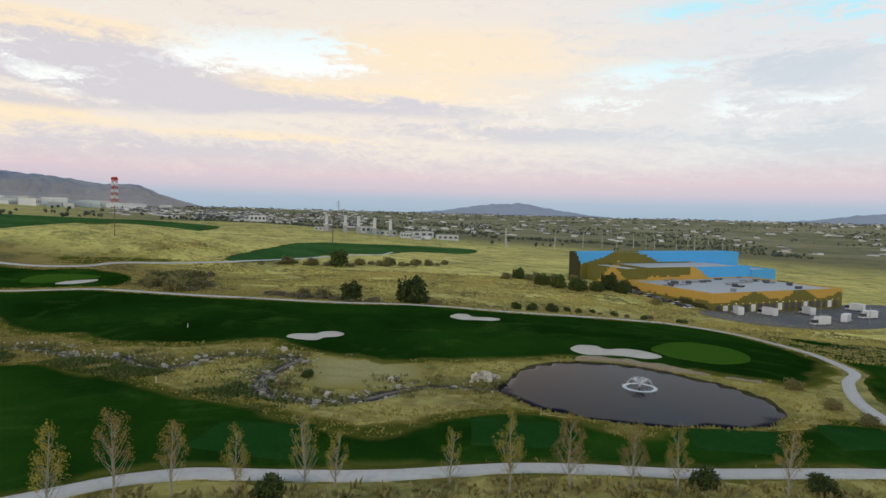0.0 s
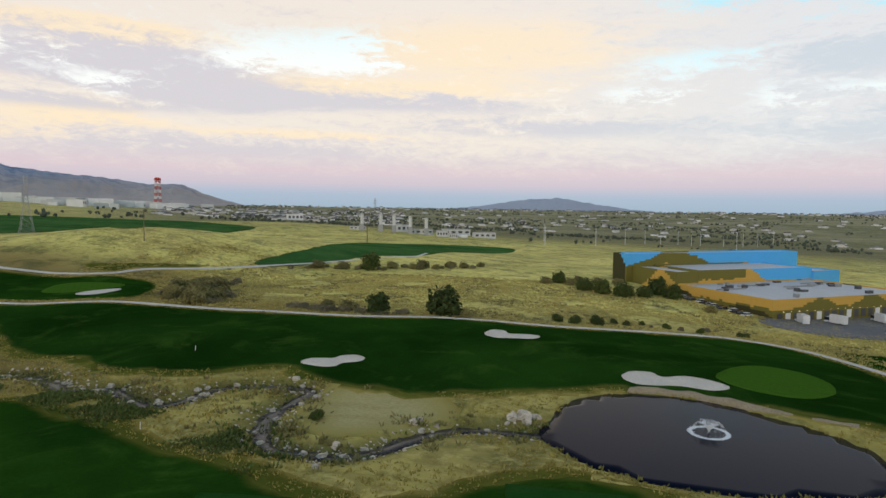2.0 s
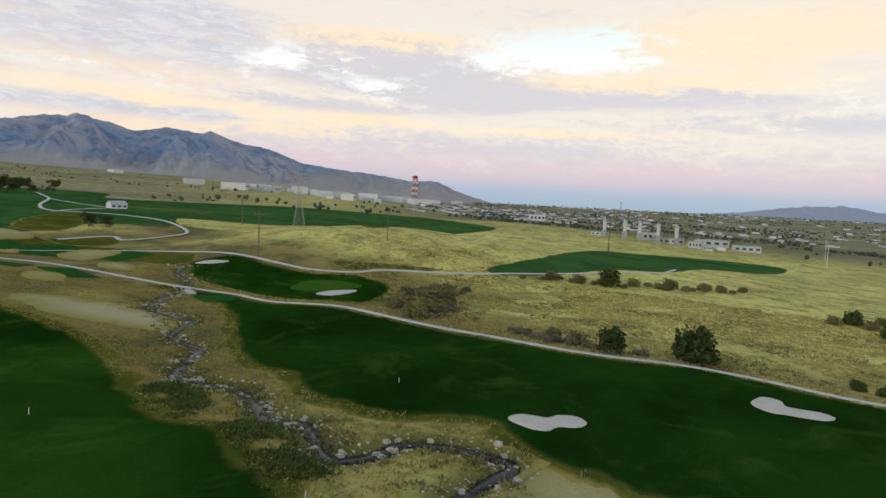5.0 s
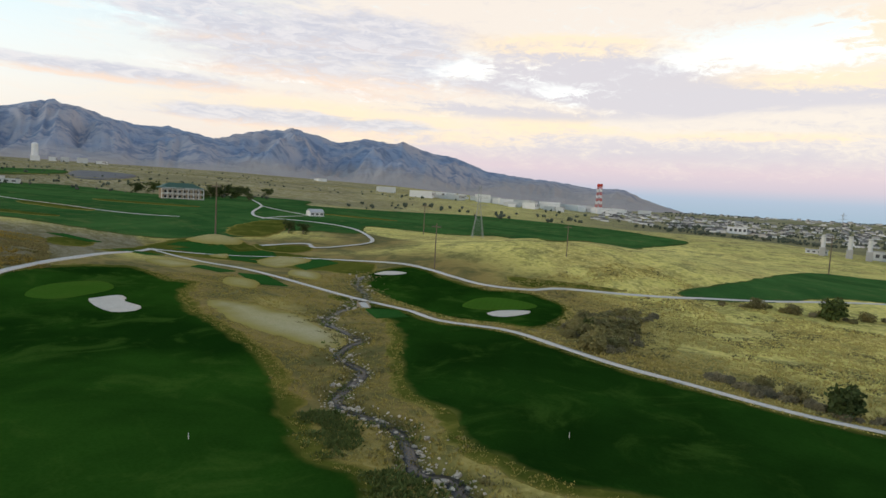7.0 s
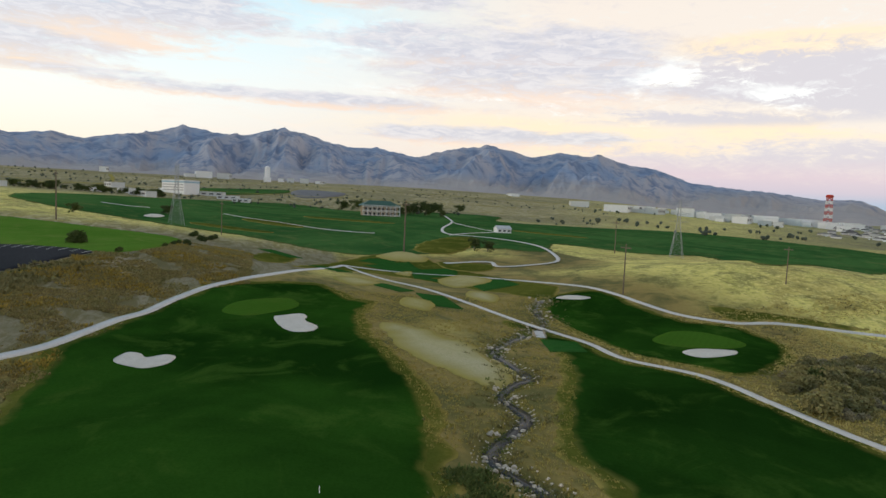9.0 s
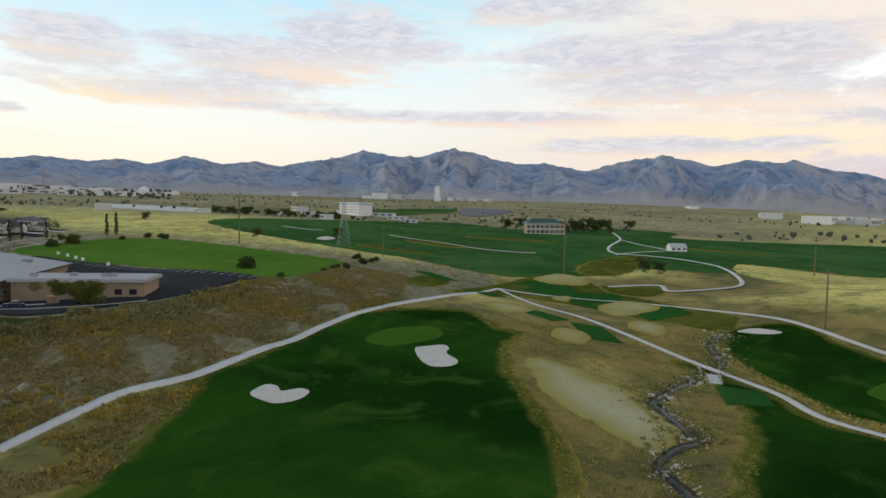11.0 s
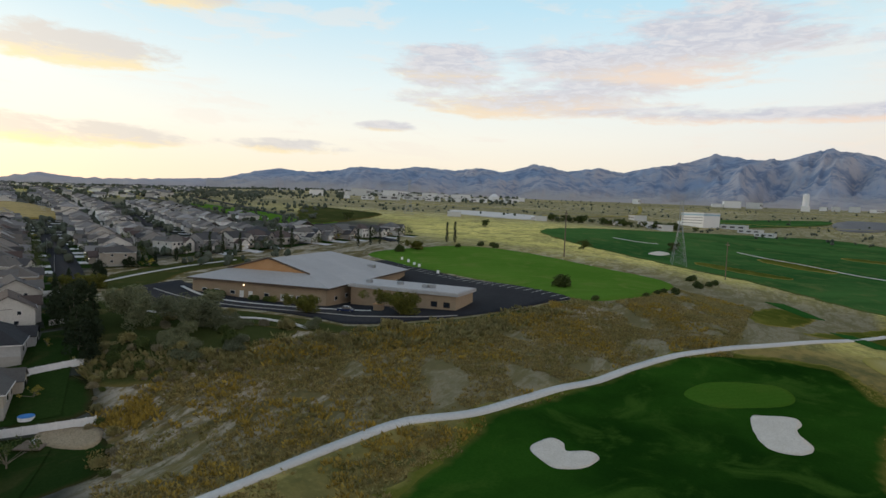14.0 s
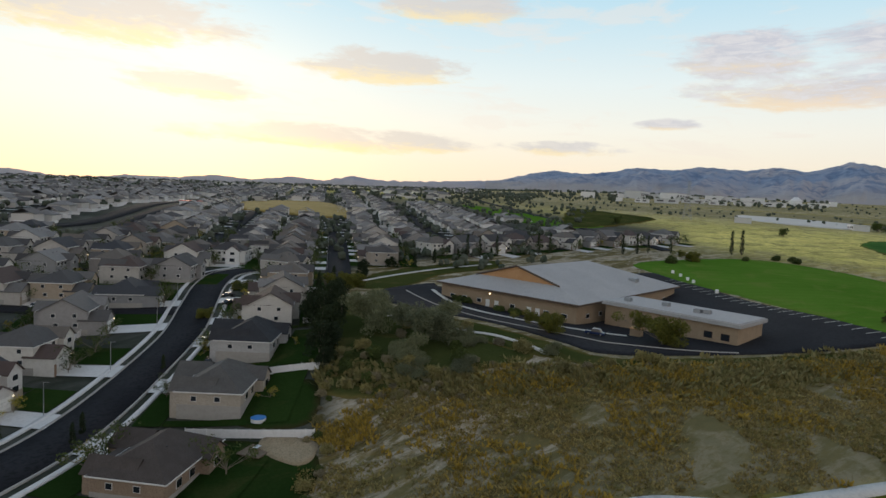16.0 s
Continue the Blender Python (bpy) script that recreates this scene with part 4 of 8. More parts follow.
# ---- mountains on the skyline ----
def slopes(name, top, spur, shade_blue, foot):
    """Rock, dry grass, browner foot slopes, blued for haze; dark blotches paint gully shade."""
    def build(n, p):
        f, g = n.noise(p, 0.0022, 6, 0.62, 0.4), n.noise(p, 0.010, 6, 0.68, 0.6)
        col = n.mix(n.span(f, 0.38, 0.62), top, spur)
        col = n.mix(n.math("MULTIPLY", n.span(g, 0.46, 0.62), 0.75), col, shade_blue)
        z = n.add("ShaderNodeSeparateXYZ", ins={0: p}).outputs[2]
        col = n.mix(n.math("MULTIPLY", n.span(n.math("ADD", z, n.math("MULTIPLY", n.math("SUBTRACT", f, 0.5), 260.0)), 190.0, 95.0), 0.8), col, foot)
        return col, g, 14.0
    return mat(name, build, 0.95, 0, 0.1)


def ridge(name, a0, a1, r0, r1, scale, colours, label, seed):
    """A range between two bearings: spurs and gullies that rise from the plain to the skyline."""
    az = np.arange(a0, a1 + 0.01, 0.10)
    top = np.interp(az, [a for a, _ in SKYLINE], [e * 0.99 for _, e in SKYLINE])
    land = np.interp(az, LAND_AZ, LAND_EL)
    rows = 56
    verts, faces = [], []
    for j in range(rows):
        s = j / (rows - 1)
        r = r0 + (r1 - r0) * s
        for i, a in enumerate(az):
            t = radians(a)
            x, y = -40 - math.sin(t) * r, 60 + math.cos(t) * r
            base = 40 + r * math.tan(radians(land[i])) - 6
            peak = 40 + r1 * math.tan(radians(top[i] + 0.1 * noise.noise((a * 1.7, seed, 0))))
            n1 = 1 - abs(noise.noise((a * 0.13 * scale, s * 1.6 + seed, seed))) * 2
            n2 = 1 - abs(noise.noise((a * 0.36 * scale + s * 1.3, s * 2.2, seed + 5))) * 2
            n3 = 1 - abs(noise.noise((a * 0.95 * scale + s * 1.8, s * 3.4, seed + 9))) * 2
            n4 = 1 - abs(noise.noise((a * 2.3 * scale - s * 2.5, s * 6.0, seed + 13))) * 2
            rise = s ** 1.15
            cut = (0.34 * n1 + 0.13 * n2 + 0.065 * n3 + 0.03 * n4 - 0.26) * math.sin(math.pi * min(1, s * 1.0)) ** 0.8
            z = base + max(0, peak - base) * min(0.985, max(0, rise + cut)) if j < rows - 1 else max(base, peak)
            verts.append((x, y, z))
    n = len(az)
    for j in range(rows - 1):
        for i in range(n - 1):
            faces.append((j * n + i + 1, j * n + i, (j + 1) * n + i, (j + 1) * n + i + 1))
    back = len(verts)
    for i, a in enumerate(az):
        t = radians(a)
        verts.append((-40 - math.sin(t) * (r1 + 150), 60 + math.cos(t) * (r1 + 150), 0))
    for i in range(n - 1):
        faces.append((back - n + i + 1, back - n + i, back + i, back + i + 1))
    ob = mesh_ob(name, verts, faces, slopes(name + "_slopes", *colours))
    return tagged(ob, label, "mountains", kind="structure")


# rock tones blued and lightened to stand in for haze in the air
ridge("mountain_range", 34, 140, 2700, 4300, 1.0, ((0.26, 0.335, 0.46), (0.42, 0.41, 0.445), (0.12, 0.185, 0.30), (0.44, 0.385, 0.34)), "rugged mountains with haze blue in their colour", 2.0)
# farther ranges paler and bluer still, with distance haze painted into every tone
ridge("mountain_range", 136, 250, 3600, 4600, 0.8, ((0.32, 0.37, 0.49), (0.45, 0.41, 0.43), (0.24, 0.30, 0.42), (0.48, 0.42, 0.39)), "distant mountains paled blue-grey for haze", 6.0)
ridge("far_hill", -26, 36, 4100, 4700, 0.8, ((0.37, 0.43, 0.53), (0.42, 0.46, 0.54), (0.33, 0.39, 0.50), (0.40, 0.44, 0.52)), "faint hills beyond the valley, blued for haze", 9.0)


# ---- building blocks ----
class Shape:
    """Vertices and faces gathered for one part."""

    def __init__(self):
        self.v, self.f = [], []

    def add(self, verts, faces):
        b = len(self.v)
        self.v += [tuple(p) for p in verts]
        self.f += [tuple(i + b for i in f) for f in faces]
        return self

    def box(self, x0, y0, z0, x1, y1, z1):
        return self.add([(x0, y0, z0), (x1, y0, z0), (x1, y1, z0), (x0, y1, z0), (x0, y0, z1), (x1, y0, z1), (x1, y1, z1), (x0, y1, z1)],
                        [(3, 2, 1, 0), (4, 5, 6, 7), (0, 1, 5, 4), (1, 2, 6, 5), (2, 3, 7, 6), (3, 0, 4, 7)])

    def gable(self, x0, y0, x1, y1, z0, z1, along="x", thick=0.18):
        """A pitched roof slab over a rectangle, its ridge along x or y."""
        if along == "x":
            m = (y0 + y1) / 2
            a = [(x0, y0, z0), (x0, m, z1), (x0, y1, z0), (x1, y0, z0), (x1, m, z1), (x1, y1, z0)]
        else:
            m = (x0 + x1) / 2
            a = [(x1, y0, z0), (m, y0, z1), (x0, y0, z0), (x1, y1, z0), (m, y1, z1), (x0, y1, z0)]
        b = [(x, y, z - thick) for x, y, z in a]
        return self.add(a + b, [(0, 3, 4, 1), (1, 4, 5, 2), (6, 7, 10, 9), (7, 8, 11, 10), (0, 1, 7, 6), (1, 2, 8, 7), (4, 3, 9, 10), (5, 4, 10, 11), (3, 0, 6, 9), (2, 5, 11, 8)])

    def gable_wall(self, x0, y0, x1, y1, z0, z1, along="x"):
        """The solid under a pitched roof."""
        if along == "x":
            m = (y0 + y1) / 2
            return self.add([(x0, y0, z0), (x0, y1, z0), (x0, m, z1), (x1, y0, z0), (x1, y1, z0), (x1, m, z1)], [(0, 2, 1), (3, 4, 5)])
        m = (x0 + x1) / 2
        return self.add([(x0, y0, z0), (x1, y0, z0), (m, y0, z1), (x0, y1, z0), (x1, y1, z0), (m, y1, z1)], [(0, 1, 2), (3, 5, 4)])

    def hip(self, x0, y0, x1, y1, z0, z1, cut=None, thick=0.18):
        """A hipped roof slab with its ridge along the longer side."""
        w, d = x1 - x0, y1 - y0
        if w >= d:
            c = cut if cut is not None else d / 2
            r = [(x0 + c, (y0 + y1) / 2, z1), (x1 - c, (y0 + y1) / 2, z1)]
            f = [(0, 1, 5, 4), (1, 2, 5), (2, 3, 4, 5), (3, 0, 4)]
        else:
            c = cut if cut is not None else w / 2
            r = [((x0 + x1) / 2, y0 + c, z1), ((x0 + x1) / 2, y1 - c, z1)]
            f = [(0, 1, 4), (1, 2, 5, 4), (2, 3, 5), (3, 0, 4, 5)]
        v = [(x0, y0, z0), (x1, y0, z0), (x1, y1, z0), (x0, y1, z0)] + r + [(x0, y0, z0 - thick), (x1, y0, z0 - thick), (x1, y1, z0 - thick), (x0, y1, z0 - thick)]
        return self.add(v, f + [(0, 6, 7, 1), (1, 7, 8, 2), (2, 8, 9, 3), (3, 9, 6, 0), (9, 8, 7, 6)])

    def tube(self, a, b, r0, r1, n=6, caps=True):
        a, b = Vector(a), Vector(b)
        q = (b - a).to_track_quat("Z", "Y").to_matrix()
        ring = [q @ Vector((math.cos(2 * math.pi * i / n), math.sin(2 * math.pi * i / n), 0)) for i in range(n)]
        f = [(i, (i + 1) % n, n + (i + 1) % n, n + i) for i in range(n)]
        if caps:
            f += [tuple(range(n))[::-1], tuple(range(n, 2 * n))]
        return self.add([a + p * r0 for p in ring] + [b + p * r1 for p in ring], f)

    def pipe(self, pts, r, n=4):
        """One connected bar through the points."""
        b = len(self.v)
        for p in pts:
            self.v += [(p[0] + r * math.cos(2 * math.pi * i / n), p[1] + r * math.sin(2 * math.pi * i / n), p[2]) for i in range(n)]
        for k in range(len(pts) - 1):
            o = b + k * n
            self.f += [(o + i, o + (i + 1) % n, o + n + (i + 1) % n, o + n + i) for i in range(n)]
        return self

    def blob(self, c, rx, ry, rz, rng, rough=0.25, rings=4, n=7):
        v = [(c[0], c[1], c[2] - rz)]
        for j in range(1, rings):
            t = math.pi * j / rings
            for i in range(n):
                k = 1 + rng.uniform(-rough, rough)
                a = 2 * math.pi * (i + 0.5 * (j % 2)) / n
                v.append((c[0] + rx * k * math.sin(t) * math.cos(a), c[1] + ry * k * math.sin(t) * math.sin(a), c[2] - rz * k * math.cos(t)))
        v.append((c[0], c[1], c[2] + rz))
        f = [(0, 1 + (i + 1) % n, 1 + i) for i in range(n)]
        for j in range(rings - 2):
            b = 1 + j * n
            f += [(b + i, b + (i + 1) % n, b + n + (i + 1) % n, b + n + i) for i in range(n)]
        b = 1 + (rings - 2) * n
        f += [(b + i, b + (i + 1) % n, len(v) - 1) for i in range(n)]
        return self.add(v, f)


def part(name, shape, material, parent, label="", soft=False):
    me = bpy.data.meshes.new(name)
    me.from_pydata(shape.v, [], shape.f)
    me.materials.append(material)
    if soft:
        me.shade_smooth()
    ob = new(name, me)
    ob.parent = parent
    return tagged(ob, label)


def thing(name, m, label, category, group=""):
    ob = new(name)
    ob.empty_display_size = 0.5
    ob.matrix_basis = m
    return tagged(ob, label, category, group)


class Kind:
    """One built thing and its copies."""

    def __init__(self, ob):
        self.ob, self.used = ob, False

    def put(self, m):
        if self.used:
            return copy_thing(self.ob, m)
        self.used = True
        self.ob.matrix_basis = m
        return self.ob


def stand(x, y, turn=0.0, size=1.0, dz=0.0):
    return pose(x, y, at(x, y) + dz, 0, 0, turn) @ Matrix.Scale(size, 4)


def plain(name, c, rough=0.8, metal=0.0, spec=0.3, vary=0.0, wear=0.06):
    """A painted or worked surface with slight soiling."""
    d = tuple(v * (1 - wear) for v in c)
    e = tuple(v * (1 - 2.2 * wear) for v in c)
    return mottled(name, c, d, e, 0.15, 1.4, rough, 0.004, vary, spec, metal)


def palette(name, colours, rough=0.85):
    """One of several colours for each house."""
    def build(n, p):
        r = n.add("ShaderNodeObjectInfo").outputs["Random"]
        rampn = n.add("ShaderNodeValToRGB", ins={0: r})
        rampn.color_ramp.interpolation = "CONSTANT"
        e = rampn.color_ramp.elements
        while len(e) < len(colours):
            e.new(0.5)
        for i, c in enumerate(colours):
            e[i].position, e[i].color = i / len(colours), (*c, 1)
        g = n.noise(p, 0.9, 4, 0.65)
        return n.mix(n.math("MULTIPLY", n.span(g, 0.4, 0.7), 0.35), rampn.outputs[0], n.mix(1.0, rampn.outputs[0], (0.7, 0.68, 0.65), "MULTIPLY")), g, 0.01
    return mat(name, build, rough, 0, 0.2)


M.update({
    "bark": mottled("bark", (0.20, 0.17, 0.13), (0.27, 0.24, 0.19), (0.13, 0.11, 0.08), 1.5, 8, 0.95, 0.02),
    "pale_bark": mottled("aspen_bark", (0.34, 0.31, 0.25), (0.42, 0.39, 0.32), (0.22, 0.19, 0.15), 1.5, 7, 0.9, 0.02),
    "autumn": flora("autumn_leaves", (0.42, 0.33, 0.06), (0.25, 0.25, 0.06)),
    "rust": flora("rusty_leaves", (0.36, 0.25, 0.075), (0.27, 0.22, 0.07)),
    "leaf": flora("green_leaves", (0.085, 0.115, 0.035), (0.048, 0.074, 0.023)),
    "yellowgreen": flora("yellow_green_leaves", (0.17, 0.17, 0.03), (0.085, 0.10, 0.024)),
    "olive": flora("grey_green_leaves", (0.19, 0.21, 0.135), (0.105, 0.125, 0.075)),
    "conifer": flora("conifer_needles", (0.022, 0.036, 0.016), (0.035, 0.052, 0.024)),
    "brush": flora("dark_brush", (0.18, 0.18, 0.075), (0.28, 0.245, 0.115)),
    "goldbush": flora("gold_brush", (0.56, 0.40, 0.075), (0.30, 0.225, 0.06)),
    "wall": palette("house_siding", [(0.38, 0.345, 0.30), (0.62, 0.61, 0.59), (0.27, 0.25, 0.235), (0.76, 0.76, 0.74), (0.42, 0.35, 0.27), (0.30, 0.305, 0.31), (0.50, 0.475, 0.44), (0.34, 0.33, 0.325), (0.66, 0.64, 0.60)]),
    "brick": palette("house_brick", [(0.28, 0.19, 0.13), (0.33, 0.26, 0.19), (0.24, 0.20, 0.17), (0.36, 0.31, 0.25)]),
    "shingle": palette("roof_shingles", [(0.105, 0.100, 0.097), (0.15, 0.145, 0.14), (0.066, 0.063, 0.063), (0.062, 0.064, 0.070), (0.23, 0.225, 0.22), (0.10, 0.074, 0.066), (0.155, 0.137, 0.12), (0.085, 0.083, 0.084)]),
    "white": plain("white_paint", (0.78, 0.77, 0.74), 0.6),
    "vinyl": plain("white_vinyl", (0.80, 0.80, 0.80), 0.5),
    "pane": plain("window_glass", (0.025, 0.030, 0.038), 0.08, 0, 0.6),
    "door": palette("front_door", [(0.18, 0.08, 0.05), (0.06, 0.05, 0.05), (0.25, 0.20, 0.15)]),
    "metal": plain("galvanised_steel", (0.36, 0.37, 0.38), 0.5, 0.6),
    "dark_metal": plain("dark_steel", (0.10, 0.10, 0.105), 0.5, 0.4),
    "wood_pole": mottled("weathered_pole", (0.17, 0.13, 0.09), (0.22, 0.17, 0.12), (0.11, 0.085, 0.06), 1, 6, 0.95, 0.01),
    "red": plain("red_paint", (0.50, 0.055, 0.035), 0.5),
    "steel_white": plain("pale_cladding", (0.62, 0.63, 0.63), 0.5, 0.0, 0.4),
    "roof_white": plain("white_roofing", (0.55, 0.56, 0.57), 0.7),
    "green_roof": plain("green_metal_roof", (0.03, 0.10, 0.07), 0.5),
    "tyre": plain("tyre_rubber", (0.02, 0.02, 0.021), 0.85),
    "car_white": plain("white_car_paint", (0.74, 0.74, 0.74), 0.25, 0, 0.6),
    "car_blue": plain("blue_car_paint", (0.02, 0.035, 0.10), 0.25, 0, 0.6),
    "car_dark": plain("black_car_paint", (0.03, 0.03, 0.032), 0.25, 0, 0.6),
    "tan_brick": mottled("tan_brick", (0.36, 0.27, 0.18), (0.41, 0.31, 0.21), (0.29, 0.21, 0.14), 0.3, 5, 0.9, 0.02),
    "gable_brick": mottled("orange_brick", (0.50, 0.28, 0.13), (0.55, 0.32, 0.16), (0.43, 0.23, 0.11), 0.3, 5, 0.9, 0.02),
    "church_roof": mottled("pale_shingles", (0.42, 0.41, 0.405), (0.47, 0.46, 0.45), (0.36, 0.35, 0.345), 0.08, 2.2, 0.8, 0.02),
    "fascia": plain("brown_fascia", (0.12, 0.085, 0.06), 0.7),
    "line": plain("road_paint", (0.62, 0.61, 0.57), 0.8),
    "kerb": plain("kerb_concrete", (0.40, 0.38, 0.35), 0.85),
    "stone_wall": mottled("tan_stone", (0.34, 0.27, 0.17), (0.40, 0.32, 0.21), (0.24, 0.19, 0.12), 0.5, 3, 0.95, 0.06),
    "blue_cloth": plain("blue_cover", (0.05, 0.22, 0.55), 0.6),
})


def glowing(name, c, strength):
    m = bpy.data.materials.new(name)
    m.use_nodes = True
    p = m.node_tree.nodes["Principled BSDF"]
    p.inputs["Base Color"].default_value = (*c, 1)
    p.inputs["Emission Color"].default_value, p.inputs["Emission Strength"].default_value = (*c, 1), strength
    return m


M["bulb"] = glowing("lit_lamp", (1.0, 0.78, 0.52), 3.0)


# ---- plants ----
def leaves(shape, rng, centres, radius, count, size, flat=0.8):
    """Small leaf cards strewn round the centres."""
    n = len(centres) * count
    c = np.repeat(np.array(centres, float), count, 0)
    g = rng.normal(size=(n, 3))
    g /= np.linalg.norm(g, axis=1)[:, None]
    c = c + g * (radius * rng.uniform(0.25, 1.0, (n, 1)) ** 0.6) * np.array([1, 1, flat])
    u = rng.normal(size=(n, 3))
    u /= np.linalg.norm(u, axis=1)[:, None]
    w = np.cross(u, rng.normal(size=(n, 3)))
    w /= np.linalg.norm(w, axis=1)[:, None] + 1e-9
    s = size * rng.uniform(0.6, 1.4, (n, 1))
    v = np.stack([c - u * s, c + w * s * 0.55, c + u * s, c - w * s * 0.55], 1).reshape(-1, 3)
    b = len(shape.v)
    shape.v += [tuple(p) for p in v.tolist()]
    shape.f += [(b + 4 * i, b + 4 * i + 1, b + 4 * i + 2, b + 4 * i + 3) for i in range(n)]
    return shape


def aspen(seed, height, material, label, fill):
    """A young slender tree: pale trunk, steep limbs, thin autumn leaf."""
    rng = np.random.default_rng(seed)
    ob = thing("young_tree", Matrix(), label, "tree", "young trees along the cart path")
    tr = Shape()
    top = Vector((rng.normal(0, 0.25), rng.normal(0, 0.25), height))
    pts = [Vector((0, 0, -0.3)), Vector((rng.normal(0, 0.1), rng.normal(0, 0.1), height * 0.35)), Vector((top.x * 0.6, top.y * 0.6, height * 0.7)), top]
    rad = [0.13, 0.09, 0.05, 0.012]
    for i in range(3):
        tr.tube(pts[i], pts[i + 1], rad[i], rad[i + 1], 7)
    tips = []
    for i in range(34):
        s = rng.uniform(0.10, 0.93)
        k = min(2, int(s * 3 / 1.0)) if s < 0.99 else 2
        base = pts[0].lerp(pts[3], s)
        a = rng.uniform(0, 6.28)
        ln = height * 0.30 * (1.05 - s) + 0.55
        tip = base + Vector((math.cos(a) * ln * 0.62, math.sin(a) * ln * 0.62, ln * rng.uniform(0.8, 1.15)))
        mid = base.lerp(tip, 0.5) + Vector((math.cos(a), math.sin(a), -0.2)) * 0.12
        tr.tube(base, mid, 0.035, 0.022, 5).tube(mid, tip, 0.022, 0.006, 4)
        for q in range(3):
            b2 = mid.lerp(tip, rng.uniform(0.1, 0.9))
            t2 = b2 + Vector((rng.normal(0, 0.28), rng.normal(0, 0.28), rng.uniform(0.25, 0.8)))
            tr.tube(b2, t2, 0.010, 0.004, 3, False)
            tips.append(t2)
        tips += [tip, mid.lerp(tip, 0.6)]
    part("trunk", tr, M["pale_bark"], ob)
    keep = [t for t in tips if rng.random() < fill]
    part("crown", leaves(Shape(), rng, [tuple(t) for t in keep], 0.42, 24, 0.078, 1.3), material, ob)
    return Kind(ob)


def broadleaf(name, seed, height, spread, material, label, category="tree", group="", trunk=0.3, clumps=46, per=90, size=0.34, low=0.2):
    """A spreading tree or large shrub: limbs and an uneven crown of leaf clumps."""
    rng = np.random.default_rng(seed)
    ob = thing(name, Matrix(), label, category, group)
    tr, tips = Shape(), []
    stem = height * max(low, 0.12)
    tr.tube((0, 0, -0.4), (0, 0, stem), trunk, trunk * 0.7, 8)
    lobes = [Vector((rng.normal(0, spread * 0.28), rng.normal(0, spread * 0.28), height * rng.uniform(0.42 if low > 0.1 else 0.22, 0.8))) for _ in range(6)]
    for i in range(clumps):
        c = lobes[i % 6] + Vector((rng.normal(0, spread * 0.17), rng.normal(0, spread * 0.17), rng.normal(0, height * 0.13)))
        c.z = min(max(c.z, stem * 0.9), height * 0.95)
        tips.append(tuple(c))
        if i < 14:
            tr.tube((0, 0, stem * rng.uniform(0.6, 1)), c, trunk * 0.35, 0.03, 5)
    part("trunk", tr, M["bark"], ob)
    part("crown", leaves(Shape(), rng, tips, spread * 0.20, per, size, 0.85), material, ob)
    return Kind(ob)


def shrub(name, seed, height, spread, material, label, group=""):
    rng = np.random.default_rng(seed)
    ob = thing(name, Matrix(), label, "shrub", group)
    st, tips = Shape(), []
    for i in range(16):
        a, r = rng.uniform(0, 6.28), spread * 0.5 * rng.uniform(0.1, 0.85)
        h = height * (1 - (r / spread) ** 2 * 1.6) * rng.uniform(0.55, 0.95)
        tips.append((math.cos(a) * r, math.sin(a) * r, h * 0.85))
        st.tube((0, 0, -0.2), tips[-1], 0.05, 0.02, 4)
        tips.append((math.cos(a) * r * 1.1, math.sin(a) * r * 1.1, h * 0.4))
    part("stems", st, M["bark"], ob)
    part("foliage", leaves(Shape(), rng, tips, spread * 0.20, 46, spread * 0.055, 0.9), material, ob)
    return Kind(ob)


def columnar(name, seed, height, spread, material, label, group=""):
    """A poplar or a conifer: leaf from near the ground to the tip."""
    rng = np.random.default_rng(seed)
    ob = thing(name, Matrix(), label, "tree", group)
    part("trunk", Shape().tube((0, 0, -0.4), (0, 0, height * 0.95), 0.22, 0.03, 7), M["bark"], ob)
    tips = []
    for i in range(44):
        s = (i + rng.random()) / 44
        r = spread * 0.5 * (1 - s) ** 0.6 * (0.55 + 0.45 * min(1, s * 6)) * rng.uniform(0.5, 1.1)
        a = rng.uniform(0, 6.28)
        tips.append((math.cos(a) * r * 0.7, math.sin(a) * r * 0.7, height * (0.06 + 0.9 * s)))
    part("crown", leaves(Shape(), rng, tips, spread * 0.24, 26, spread * 0.08, 1.2), material, ob)
    return Kind(ob)


aspens = [aspen(1, 8.6, M["autumn"], "slender young tree with thin yellow-green autumn leaf", 0.55), aspen(2, 8.0, M["rust"], "slender young tree with thin rusty leaf", 0.6),
          aspen(3, 7.2, M["autumn"], "nearly bare young tree with pale trunk", 0.18), aspen(4, 8.4, M["rust"], "young tree with sparse rust-brown autumn leaf", 0.42)]
for i, (x, y, k, s) in enumerate([(-43.5, 41.9, 0, 1.0), (-40.6, 46.0, 3, 1.1), (-36.4, 48.4, 3, 0.95), (-30.7, 49.8, 0, 0.95), (-26.0, 54.3, 2, 1.1), (-23.0, 54.6, 2, 0.85), (-12.5, 58.3, 2, 0.85),
                                  (-6.6, 58.4, 0, 1.12), (-1.0, 61.6, 1, 1.05), (5.2, 64.0, 1, 1.0), (9.4, 64.4, 0, 0.95), (20.3, 67.0, 3, 1.0)]):
    aspens[k].put(stand(x, y, i * 77 % 360, s * 0.88))
dark_shrub = [shrub("shrub", 11, 5.5, 8.0, M["leaf"], "large dark green rounded shrub in dry grass", "shrubs in the dry grass"), shrub("shrub", 12, 3.6, 6.0, M["brush"], "dull olive-brown shrub in dry grass", "shrubs in the dry grass"),
              shrub("shrub", 13, 2.0, 3.2, M["leaf"], "low dark green shrub", "low shrubs")]
